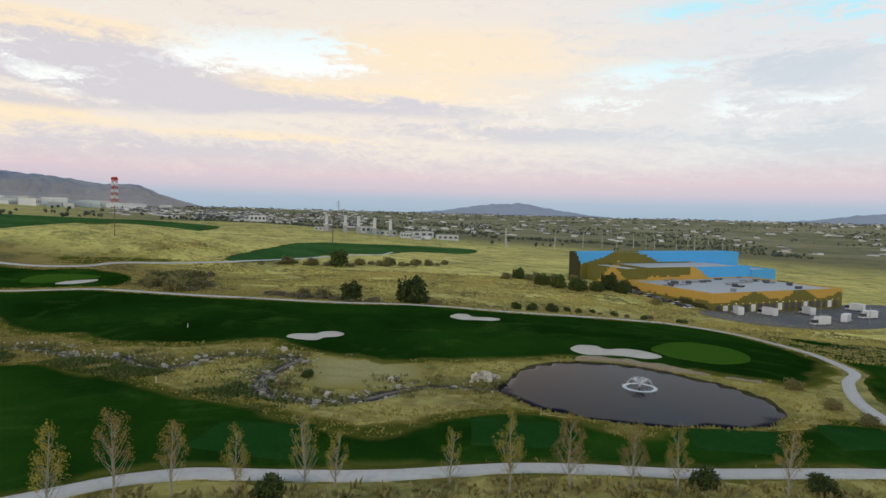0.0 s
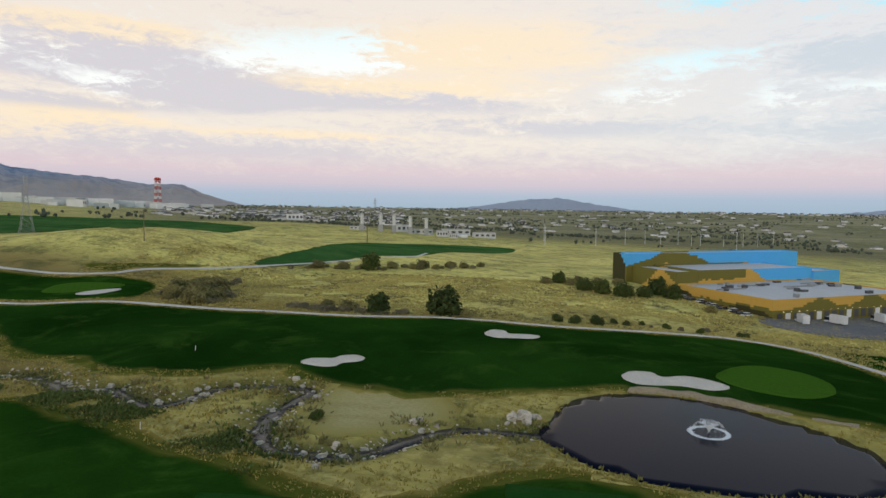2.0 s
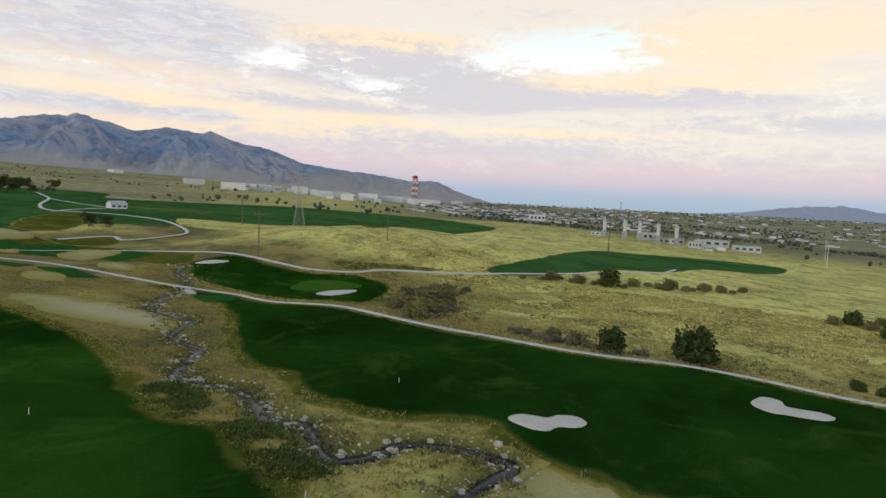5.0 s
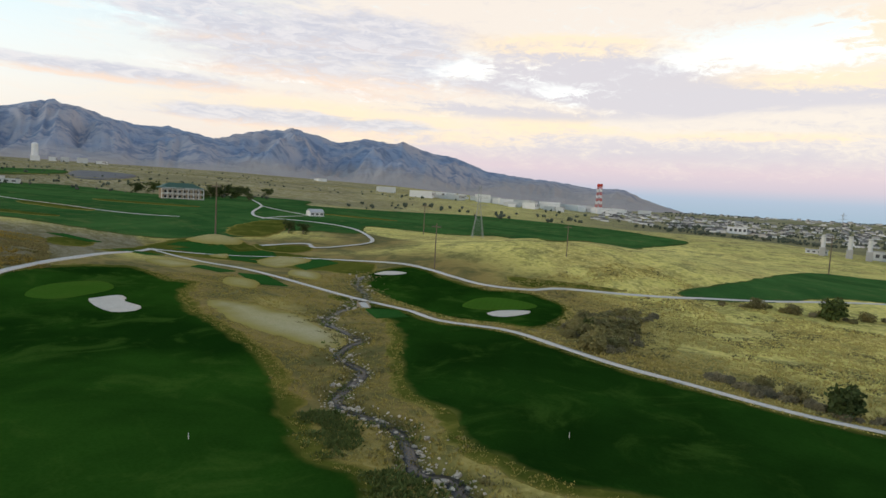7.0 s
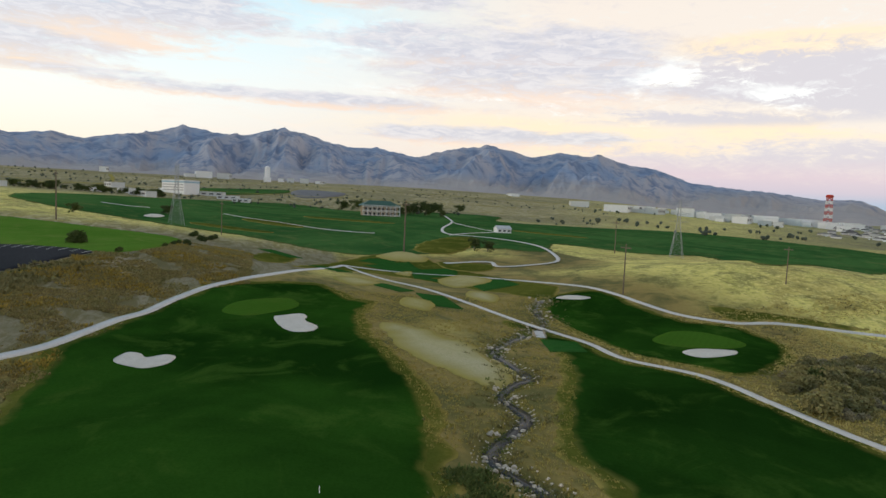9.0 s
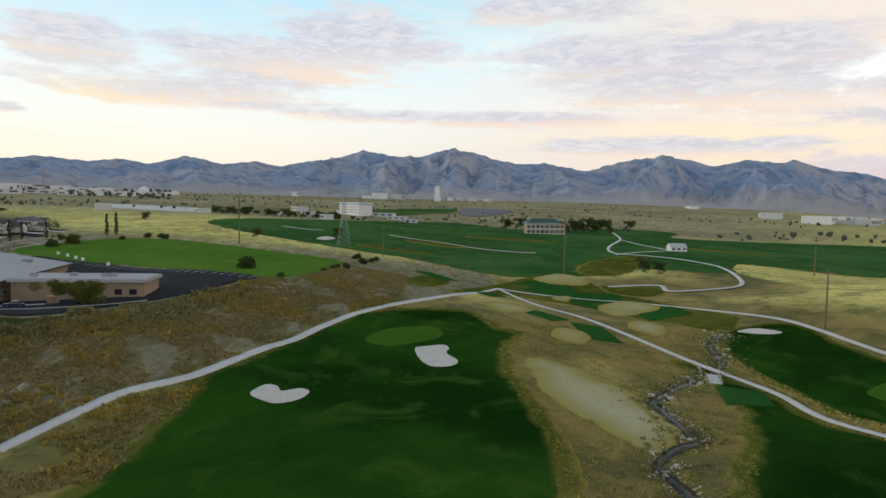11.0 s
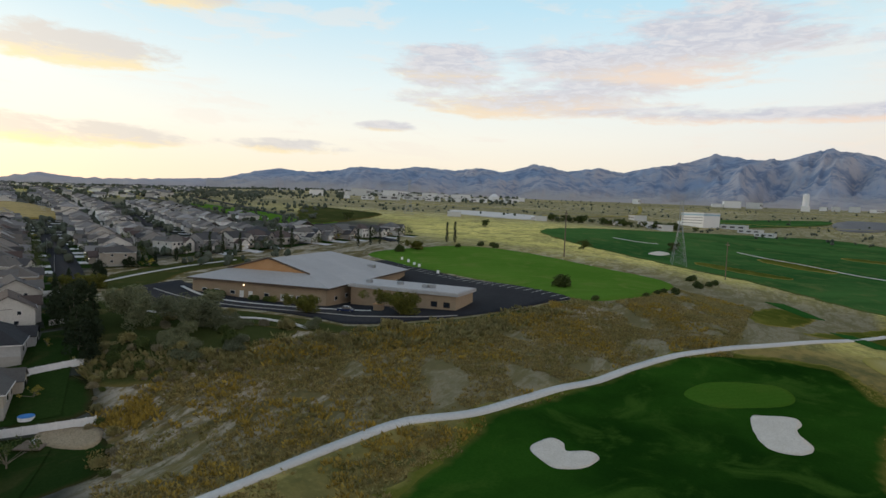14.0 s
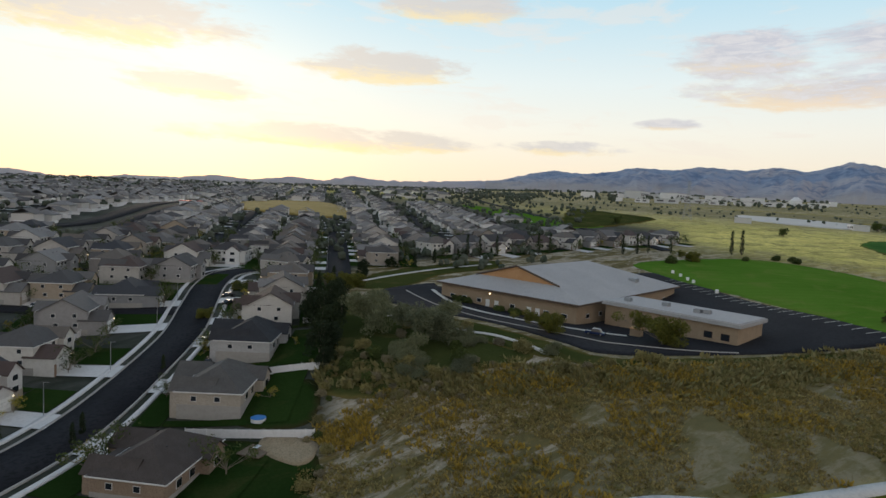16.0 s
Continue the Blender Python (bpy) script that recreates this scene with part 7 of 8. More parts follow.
# ---- the power plant ----
stack = thing("exhaust_stack", Matrix(), "pale cylindrical exhaust stack of the power plant", "stack", "plant stacks")
part("shaft", Shape().tube((0, 0, -1), (0, 0, 20), 1.9, 1.9, 14), M["steel_white"], stack)
part("collar", Shape().tube((0, 0, 18.5), (0, 0, 19.0), 2.3, 2.3, 14), M["metal"], stack)
part("duct", Shape().box(-2.6, -6, -1, 2.6, -1.2, 8), M["metal"], stack)
stack = Kind(stack)
for x, y in ((-321.6, 724), (-304, 742), (-290, 752), (-269.9, 757), (-250.2, 761.7)):
    stack.put(stand(x, y, 20, 1.05))


def shed(name, m, w, d, h, wallm, roofm, label, category="building", pitch=0.0, openings=4, group=""):
    ob = thing(name, m, label, category, group)
    part("wall", Shape().box(-w / 2, -d / 2, -3, w / 2, d / 2, h), M[wallm], ob)
    if pitch:
        part("roof", Shape().gable(-w / 2 - 0.4, -d / 2 - 0.4, w / 2 + 0.4, d / 2 + 0.4, h, h + pitch, "x", 0.3), M[roofm], ob)
        part("gable", Shape().gable_wall(-w / 2, -d / 2, w / 2, d / 2, h - 0.01, h + pitch - 0.15), M[wallm], ob)
    else:
        part("roof", Shape().box(-w / 2 - 0.3, -d / 2 - 0.3, h, w / 2 + 0.3, d / 2 + 0.3, h + 0.6), M[roofm], ob)
    for i in range(openings):
        x = -w / 2 + w * (i + 0.5) / openings
        o_ = part("window", Shape().box(x - w / openings * 0.28, -d / 2 - 0.12, h * 0.35, x + w / openings * 0.28, -d / 2 - 0.02, h * 0.75), M["dark_metal"], ob)
    return ob


for x, y, w, d, h in ((-232, 770, 14, 10, 7), (-215, 762, 10, 8, 5), (-262, 775, 30, 12, 6), (-290, 778, 24, 10, 9), (-196, 852, 30, 14, 7), (-250, 900, 40, 20, 8), (-330, 730, 20, 8, 4)):
    shed("plant_building", stand(x, y, 25), w, d, h, "steel_white", "metal", "pale clad power plant building", group="plant buildings")
for x, y in ((-214, 768), (-205, 772)):
    t_k = thing("tank", stand(x, y, 0), "white horizontal storage tank", "tank", "storage tanks")
    part("shell", Shape().tube((-6, 0, 2.5), (6, 0, 2.5), 2.2, 2.2, 14), M["vinyl"], t_k)
    for s_ in (-3.5, 3.5):
        part("saddle", Shape().box(s_ - 0.4, -1.8, -1, s_ + 0.4, 1.8, 1.2), M["concrete"], t_k)
shed("farm_building", stand(-725, 1255, 40), 34, 20, 13, "vinyl", "roof_white", "white block-shaped building beyond the prairie")

# ---- clubhouse and course buildings ----
club = thing("clubhouse", stand(-805, 209, 95) @ Matrix.Diagonal((1.0, 1.0, 1.35, 1.0)), "long clubhouse with white balconies and a green roof", "clubhouse")
part("wall", Shape().box(-22, -7, -3, 22, 9, 9.5), M["tan_brick"], club)
part("roof", Shape().hip(-25, -10.8, 25, 12, 9.5, 14.2), M["green_roof"], club, "dark green hipped roof")
for z in (0.2, 4.6, 9.0):
    part("balcony", Shape().box(-24, -10.5, z - 0.45, 24, -7, z).box(-24, -10.5, z + 0.55, 24, -10.35, z + 1.0), M["white"], club)
for i in range(9):
    part("column", Shape().box(-24 + i * 5.9, -10.4, -3, -23.4 + i * 5.9, -9.8, 9.2), M["white"], club)
for i in range(8):
    for z in (0.6, 5.0):
        w_ = part("window", Shape().box(-20.6 + i * 5.3, -7.1, z, -17.4 + i * 5.3, -7.0, z + 2.8), M["white"], club)
        part("pane", Shape().box(-20.4 + i * 5.3, -7.16, z + 0.2, -17.6 + i * 5.3, -7.11, z + 2.6), M["pane"], w_)
shed("rest_shelter", stand(-605, 295, 95), 15, 9, 4.5, "vinyl", "roof_white", "small white course shelter beside the path", "shelter", 3.0, 3)
office = shed("office_block", stand(-1070, -52, 50), 46, 30, 20, "vinyl", "steel_white", "white block with a pale blue band on the slope", openings=0)
part("band", Shape().box(-23.3, -15.3, 16.2, 23.3, 15.3, 18.6), plain("pale_blue_cladding", (0.34, 0.50, 0.60), 0.6), office, "pale blue band under the roof")
for z in (4.5, 8.5, 12.5):
    part("window_strip", Shape().box(-21, -15.15, z, 21, -15.02, z + 1.3).box(-23.15, -13, z, -23.02, 13, z + 1.3), M["metal"], office)
part("entrance_wing", Shape().box(-34, -12, -3, -23.4, 10, 7), M["vinyl"], office)
for x, y, w, d, h, r in ((-925, -140, 26, 12, 5, 40), (-906, -79, 40, 14, 6, 40), (-960, -105, 30, 14, 6, 40), (-1066, -5, 36, 12, 6, 70), (-1010, 20, 30, 12, 5, 70), (-960, 40, 24, 10, 5, 70), (-753, -297, 40, 16, 5, 30), (-818, -210, 36, 14, 5, 30), (-1100, -150, 30, 20, 7, 30)):
    shed("works_building", stand(x, y, r), w, d, h, "steel_white", "roof_white", "low pale works building on the dry slope", openings=3, group="works buildings")
silo = thing("silo_tower", stand(-2249, 91, 0), "tall white silo tower under the mountains", "tower")
part("shaft", Shape().tube((0, 0, -5), (0, 0, 48), 9, 9, 16), M["vinyl"], silo)
part("cap", Shape().tube((0, 0, 48), (0, 0, 53), 9.5, 4, 16), M["vinyl"], silo)
part("annex", Shape().box(8, -12, -5, 34, 12, 14), M["vinyl"], silo)
dome = thing("dome_tank", stand(-1600, -640, 0), "white domed tank among low works buildings", "tank")
part("shell", Shape().tube((0, 0, -3), (0, 0, 12), 13, 13, 18).tube((0, 0, 12), (0, 0, 20), 13, 4, 18), M["vinyl"], dome)


def bearing(az, r):
    return -40 - math.sin(radians(az)) * r, 60 + math.cos(radians(az)) * r


ri = np.random.default_rng(19)
for az, r, w, d, h in ((57.5, 1750, 190, 60, 16), (61, 1850, 90, 50, 14), (67, 2450, 150, 30, 8), (52, 1850, 60, 40, 22), (50, 1850, 110, 40, 16), (48, 1900, 150, 50, 18), (46, 1950, 200, 60, 20), (43.5, 2000, 170, 60, 18), (54.5, 1800, 80, 40, 14),
                       (94.5, 2300, 110, 50, 20), (92.8, 2300, 60, 40, 18), (86, 2350, 50, 30, 16), (88, 2350, 40, 20, 12), (102, 2300, 24, 20, 16), (84.6, 2400, 50, 20, 9), (87.2, 2360, 30, 20, 14), (95.6, 2300, 60, 30, 10), (120, 1750, 90, 40, 12), (123, 1700, 120, 40, 14), (126, 1650, 80, 40, 16), (117, 1800, 150, 40, 10),
                       (119, 1780, 40, 30, 10), (121.5, 1720, 60, 20, 9), (124.5, 1690, 50, 30, 10), (127.5, 1640, 40, 30, 9), (130, 1500, 60, 30, 12), (40, 2100, 120, 40, 14), (37.5, 2200, 100, 40, 12)):
    x, y = bearing(az, r)
    shed("factory_building", stand(x, y, az + 90 + ri.normal(0, 12)), w, d, h, "steel_white" if ri.random() < 0.5 else "vinyl", "roof_white", "long pale factory building below the mountains", openings=5, group="factory buildings")

# ---- the neighbourhood ----


def opening(ob, x, y, z, w, h, face):
    """A framed window on a wall that faces -y, +y, -x or +x."""
    sx, sy = {"f": (1, 0), "b": (1, 0), "l": (0, 1), "r": (0, 1)}[face]
    o = {"f": (0, -1), "b": (0, 1), "l": (-1, 0), "r": (1, 0)}[face]

    def slab(wd, hg, d0, d1):
        xs = sorted((x - sx * wd / 2 + o[0] * d0, x + sx * wd / 2 + o[0] * d1))
        ys = sorted((y - sy * wd / 2 + o[1] * d0, y + sy * wd / 2 + o[1] * d1))
        return Shape().box(xs[0], ys[0], z - hg / 2, xs[1], ys[1], z + hg / 2)
    w_ = part("window", slab(w, h, 0.0, 0.06), M["white"], ob)
    part("pane", slab(w - 0.2, h - 0.2, 0.06, 0.09), M["pane"], w_)


def house(seed, style, label, wallm=None, roofm=None):
    ob = thing("house", Matrix(), label, "house", "houses of the neighbourhood")
    wallm, roofm = wallm or M["wall"], roofm or M["shingle"]
    two = style != "low"
    e = 5.6 if two else 3.2
    w, d = (15.5, 12.5) if two else (19.0, 13.5)
    wall = Shape().box(-w / 2, -d / 2, -3.0, w / 2, d / 2, e)
    if style == "gable":
        wall.gable_wall(-w / 2, -d / 2, w / 2, d / 2, e - 0.01, e + 3.3)
        part("roof", Shape().gable(-w / 2 - 0.5, -d / 2 - 0.5, w / 2 + 0.5, d / 2 + 0.5, e - 0.1, e + 3.6, "x"), roofm, ob)
    else:
        part("roof", Shape().hip(-w / 2 - 0.5, -d / 2 - 0.5, w / 2 + 0.5, d / 2 + 0.5, e - 0.05, e + (3.3 if two else 4.1)), roofm, ob)
    gx0, gx1 = (-w / 2, -w / 2 + 7.4)
    gy = -d / 2 - 5.0
    wall.box(gx0, gy, -3.0, gx1, -d / 2 + 0.01, 3.0)
    wall.gable_wall(gx0, gy, gx1, -d / 2, 2.99, 5.2, "y")
    part("garage_roof", Shape().gable(gx0 - 0.4, gy - 0.4, gx1 + 0.4, -d / 2 + 2.5, 2.9, 5.4, "y"), roofm, ob)
    px = w / 2 - 5.2
    fy = -d / 2 - 1.6
    wall.box(px, fy, -3.0, w / 2 - 0.4, -d / 2 + 0.01, e)
    wall.gable_wall(px, fy, w / 2 - 0.4, -d / 2, e - 0.01, e + 2.1, "y")
    part("front_gable_roof", Shape().gable(px - 0.4, fy - 0.4, w / 2, 1.0, e - 0.1, e + 2.3, "y"), roofm, ob)
    bx = -w / 2 + 2.0
    wall.box(bx, d / 2 - 0.01, -3.0, bx + 6, d / 2 + 1.8, e - 0.2)
    wall.gable_wall(bx, d / 2, bx + 6, d / 2 + 1.8, e - 0.21, e + 1.9, "y")
    part("rear_gable_roof", Shape().gable(bx - 0.4, -1.0, bx + 6.4, d / 2 + 2.2, e - 0.3, e + 2.1, "y"), roofm, ob)
    part("wall", wall, wallm, ob)
    for x0, x1, y0, top in ((gx0 - 0.06, gx0 + 0.8, gy, 1.3), (gx1 - 0.8, gx1 + 0.06, gy, 1.3), (px, w / 2 - 0.4, fy, 1.2)):
        part("brick_base", Shape().box(x0, y0 - 0.08, -3, x1, y0 + 0.02, top), M["brick"], ob, "brick facing")
    part("foundation", Shape().box(-w / 2 - 0.05, -d / 2 - 0.04, -3, w / 2 + 0.05, d / 2 + 0.05, 0.25), M["kerb"], ob, "grey concrete foundation")
    g = part("garage_door", Shape().box(gx0 + 0.9, gy - 0.07, 0.05, gx1 - 0.9, gy - 0.01, 2.4), M["white"], ob)
    part("panel_line", Shape().box(gx0 + 0.95, gy - 0.085, 0.8, gx1 - 0.95, gy - 0.07, 0.84).box(gx0 + 0.95, gy - 0.085, 1.55, gx1 - 0.95, gy - 0.07, 1.59), M["kerb"], g)
    part("front_door", Shape().box(gx1 + 0.5, -d / 2 - 0.1, 0.1, gx1 + 1.5, -d / 2 - 0.01, 2.2), M["door"], ob)
    part("porch", Shape().box(gx1 + 0.05, -d / 2 - 2.4, -0.6, px - 0.05, -d / 2 - 0.02, 0.1), M["drive"], ob)
    for x in (gx1 + 0.35, px - 0.35):
        part("porch_post", Shape().box(x - 0.12, -d / 2 - 2.3, 0.1, x + 0.12, -d / 2 - 2.06, 2.75), M["white"], ob)
    part("porch_roof", Shape().box(gx1 + 0.42, -d / 2 - 2.6, 2.75, px - 0.42, -d / 2 - 0.02, 3.0), roofm, ob)
    opening(ob, w / 2 - 2.8, fy, 1.7, 2.2, 1.5, "f")
    if two:
        opening(ob, w / 2 - 2.8, fy, 4.3, 1.9, 1.4, "f"), opening(ob, 0.6, -d / 2, 4.4, 1.5, 1.2, "f")
        for x in (0.8, 3.2, 6.0):
            opening(ob, x, d / 2, 4.3, 1.4, 1.3, "b")
        opening(ob, bx + 3, d / 2 + 1.8, 4.3, 2.0, 1.3, "b")
        for y in (-3, 2.5):
            opening(ob, -w / 2, y, 4.3, 1.2, 1.2, "l"), opening(ob, w / 2, y, 4.3, 1.2, 1.2, "r")
    opening(ob, bx + 3, d / 2 + 1.8, 1.4, 2.4, 1.7, "b")
    for x in (1.2, 5.4):
        opening(ob, x, d / 2 + 0.05, 1.4, 1.8, 1.6, "b")
    for y in (-3.2, 1.8):
        opening(ob, -w / 2 - 0.05, y, 1.6, 1.3, 1.2, "l"), opening(ob, w / 2 + 0.05, y, 1.6, 1.3, 1.2, "r")
    for y0, y1 in ((-d / 2 - 0.6, -d / 2 - 0.51), (d / 2 + 0.51, d / 2 + 0.6)):
        part("fascia", Shape().box(-w / 2 - 0.56, y0, e - 0.28, w / 2 + 0.56, y1, e - 0.04), M["white"], ob)
    for x0, x1 in ((-w / 2 - 0.6, -w / 2 - 0.51), (w / 2 + 0.51, w / 2 + 0.6)):
        if style != "gable":
            part("fascia", Shape().box(x0, -d / 2 - 0.5, e - 0.28, x1, d / 2 + 0.5, e - 0.04), M["white"], ob)
    part("porch_lamp", Shape().blob((gx1 - 0.4, gy - 0.22, 2.25), 0.13, 0.13, 0.18, np.random.default_rng(3), 0, 4, 6), M["bulb"], ob, "lit porch lamp")
    part("vent_pipe", Shape().tube((2, 2.5, e), (2, 2.5, e + 3.0), 0.09, 0.09, 6), M["dark_metal"], ob)
    part("roof_vent", Shape().box(-2.2, 1.6, e + 1.2, -1.7, 2.1, e + 2.7), M["dark_metal"], ob)
    return Kind(ob)


M["drive"] = plain("driveway_concrete", (0.70, 0.69, 0.67), 0.85)
homes = [house(1, "hip", "two-storey house with a hipped brown shingle roof"), house(2, "gable", "two-storey gabled house with a front garage"), house(3, "low", "single-storey house with a broad hipped roof"),
         house(4, "low", "brown brick house with a broad dark brown hipped roof", mottled("brown_brick", (0.30, 0.225, 0.165), (0.35, 0.265, 0.20), (0.23, 0.17, 0.125), 0.4, 5, 0.9, 0.02), mottled("brown_shingles", (0.078, 0.064, 0.056), (0.095, 0.080, 0.071), (0.058, 0.048, 0.043), 0.4, 5, 0.9, 0.03)),
         house(5, "low", "tan house with a broad grey-brown hipped roof", mottled("tan_siding", (0.42, 0.375, 0.31), (0.46, 0.41, 0.345), (0.36, 0.32, 0.265), 0.3, 3, 0.85, 0.01), mottled("grey_brown_shingles", (0.105, 0.098, 0.091), (0.125, 0.118, 0.11), (0.080, 0.075, 0.070), 0.4, 5, 0.9, 0.03)),
         house(6, "low", "grey house with a near-black hipped roof", mottled("grey_siding", (0.44, 0.44, 0.435), (0.48, 0.48, 0.475), (0.38, 0.38, 0.375), 0.3, 3, 0.85, 0.01), mottled("black_shingles", (0.036, 0.037, 0.041), (0.046, 0.047, 0.051), (0.027, 0.027, 0.030), 0.4, 5, 0.9, 0.03)),
         house(7, "gable", "off-white gabled house with a brown roof", mottled("off_white_siding", (0.60, 0.58, 0.54), (0.65, 0.63, 0.59), (0.53, 0.51, 0.475), 0.3, 3, 0.85, 0.01), mottled("red_brown_shingles", (0.090, 0.066, 0.056), (0.105, 0.080, 0.069), (0.068, 0.050, 0.043), 0.4, 5, 0.9, 0.03))]
HOUSES = []                                  # x, y, turn of the front, kind
road_l = resample([(-70, -35)] + ROAD, 2)
for x, y, k, off in ((-122, -54, 3, 4), (-140, -78, 4, 0), (-154, -100, 5, 0), (-166, -119, 6, 0), (-178, -141, 1, 0), (-190, -164, 0, 0), (-197, -187, 0, -8),
                     (-92, -101, 1, 180), (-104, -123, 0, 180), (-116, -147, 1, 180), (-134, -168, 2, 215), (-82, -78, 0, 180)):
    i = np.argmin(np.hypot(road_l[:, 0] - x, road_l[:, 1] - y))
    dx, dy = road_l[i] - (x, y)
    HOUSES.append((x, y, math.degrees(math.atan2(dy, dx)) + 90, k))
for x, y, turn, k in ((-88, -148, 60, 1), (-116, -180, 240, 0), (-98, -186, 240, 1), (-139, -198, 60, 0), (-156, -193, 60, 1), (-114, -217, 60, 1), (-93, -212, 60, 0), (-166, -224, 240, 1), (-184, -222, 330, 0), (-140, -238, 240, 0), (-120, -249, 240, 1), (-100, -256, 240, 0),
                      (-152, -258, 60, 1), (-132, -270, 60, 0), (-112, -282, 60, 1), (-205, -232, 65, 0), (-176, -246, 240, 2), (-70, -165, 60, 0), (-78, -200, 240, 1), (-80, -232, 60, 0), (-60, -205, 60, 1)):
    HOUSES.append((x, y, turn, k))
for i in range(11):
    HOUSES.append((-292 - i * 17.2, -214 + i * 2.0 + (i % 3) * 1.5, 186 if i % 4 else 6, (0, 1, 1, 0, 2)[i % 5]))
dv, ev = np.array((-0.425, -0.905)), np.array((0.905, -0.425))
org = np.array((-210.0, -165.0))
rh = np.random.default_rng(44)
GOLD = np.array([(-258, -520), (-300, -430), (-330, -400), (-352, -410), (-372, -480), (-400, -640), (-330, -640)])
road_pts = np.concatenate([road_l, resample(ROADFAR + [(-330, -420), (-365, -500)], 3), resample([(-40, -240), (-85, -305), (-118, -353), (-158, -401), (-267, -648), (-360, -800)], 3)])
far_list, lots = [], []
for row in range(-9, 13):
    for side in (-1, 1):
        for s in np.arange(14, 1000, 16.6):
            p = org + dv * (s + rh.normal(0, 1.2)) + ev * (row * 66 + side * 22 + rh.normal(0, 1.0))
            x, y = p
            if (x < -236 and y > -196 - (x + 250) * 0.02) or (x < -130 and y > -170 - (x + 150) * 0.25) or y > -92 - (x + 90) * 0.5 or inside(np.array([x]), np.array([y]), GOLD)[0]:
                continue
            if row <= -1 and (y > -205 + (x + 330) * -0.28 or x < -470 or (y > -330 and x < -420)):
                continue
            if np.hypot(road_pts[:, 0] - x, road_pts[:, 1] - y).min() < 13.5 or math.hypot(x + 240, y + 174) < 22:
                continue
            if any(math.hypot(x - h[0], y - h[1]) < 15.2 for h in HOUSES):
                continue
            r = math.hypot(x + 90, y - 65)
            ang = turn_of(x + 90, y - 65)
            if ang > 188 or ang < 128:
                continue
            turn = math.degrees(math.atan2(ev[1] * -side, ev[0] * -side)) + 90
            lots.append((r, x, y, turn, int(rh.choice([0, 0, 1, 1, 2]))))
lots.sort()
for r, x, y, turn, k in lots:
    if len(HOUSES) < 82:
        HOUSES.append((x, y, turn, k))
    elif r < 1300:
        far_list.append((x, y, turn, k % 2))
drive = Shape()
yard_lawn = Shape()
for num, (x, y, turn, k) in enumerate(HOUSES):
    z = max(at(x, y), at(x + 5, y), at(x - 5, y), at(x, y + 5), at(x, y - 5))
    m = pose(x, y, z + 0.15, 0, 0, turn)
    homes[k].put(m)
    w2 = 7.75 if k in (0, 1, 6) else 9.5
    d2 = 6.25 if k in (0, 1, 6) else 6.75
    reach = 16.5 if num >= 12 else max(8.0, float(np.hypot(road_l[:, 0] - x, road_l[:, 1] - y).min()) - 5.6 - d2)
    for shp, x0, x1, y0, y1, lift in ((drive, -w2 + 0.3, -w2 + 7.1, -d2 - reach, -d2 - 5.05, 0.16), (yard_lawn, -w2 + 7.6, w2 + 3.0, -d2 - reach + 4.0, -d2 - 2.2, 0.12), (yard_lawn, -w2 - 1.5, w2 + 2.5, d2 + 2.2, d2 + 10.5, 0.12), (yard_lawn, w2 + 0.6, w2 + 3.0, -d2 - 2.0, d2 + 2.0, 0.12)):
        n_ = 4
        b = len(shp.v)
        for j in range(n_ + 1):
            for i in range(n_ + 1):
                q = m @ Vector((x0 + (x1 - x0) * i / n_, y0 + (y1 - y0) * j / n_, 0))
                shp.v.append((q.x, q.y, at(q.x, q.y) + lift + 0.15))
        shp.f += [(b + j * (n_ + 1) + i, b + j * (n_ + 1) + i + 1, b + (j + 1) * (n_ + 1) + i + 1, b + (j + 1) * (n_ + 1) + i) for j in range(n_) for i in range(n_)]
tagged(part("driveway", drive, M["drive"], None), "pale concrete driveways and pavements of the houses", "driveway", kind="structure")
tagged(part("garden_lawn", yard_lawn, turf("garden_grass", (0.018, 0.040, 0.010), (0.030, 0.056, 0.014), (0.07, 0.066, 0.026)), None), "small green garden lawns round the houses", "lawn", kind="structure")
for side in (-1, 1):
    t_ = np.gradient(road_l, axis=0)
    t_ /= np.linalg.norm(t_, axis=1)[:, None]
    nn = np.stack([-t_[:, 1], t_[:, 0]], 1)
    ribbon("kerb", (road_l + nn * side * 5.8)[::6], 0.6, 0.34, M["kerb"], "pale concrete kerb along the street", "kerb", 2)
    ribbon("pavement", (road_l + nn * side * 8.6)[::6], 1.3, 0.36, M["drive"], "pale concrete pavement along the street", "pavement", 2)
ribbon("road", [(-40, -240), (-85, -305), (-118, -353), (-158, -401), (-267, -648), (-360, -800)], 12, 0.5, M["asphalt"], "grey main road crossing the neighbourhood", "road", 6)
for row in (-3, -2, -1, 1, 2, 3, 4):
    a = org + dv * (30 if row > 0 else 90) + ev * row * 66
    if row == 1:
        a = org + dv * 60 + ev * 66
    ribbon("road", [tuple(a + dv * s) for s in (0, 150, 300, 450, 600)], 9, 0.4, M["asphalt"], "dark asphalt residential side street", "road", 5)
ribbon("road", [(-172, -196), (-160, -209), (-138, -219), (-110, -233), (-60, -256)], 9, 0.3, M["asphalt"], "dark asphalt cross street", "road", 3)
ribbon("road", [(-146, -148), (-131, -157), (-109, -168), (-80, -184), (-50, -198)], 9, 0.3, M["asphalt"], "dark asphalt cross street", "road", 3)
sheet("dry_field", [tuple(p) for p in GOLD], 0.6, mottled("stubble", (0.33, 0.24, 0.06), (0.38, 0.28, 0.08), (0.22, 0.16, 0.04), 0.02, 0.2, 0.95, 0.1), "open field of dry gold stubble", "field", 14, 3)


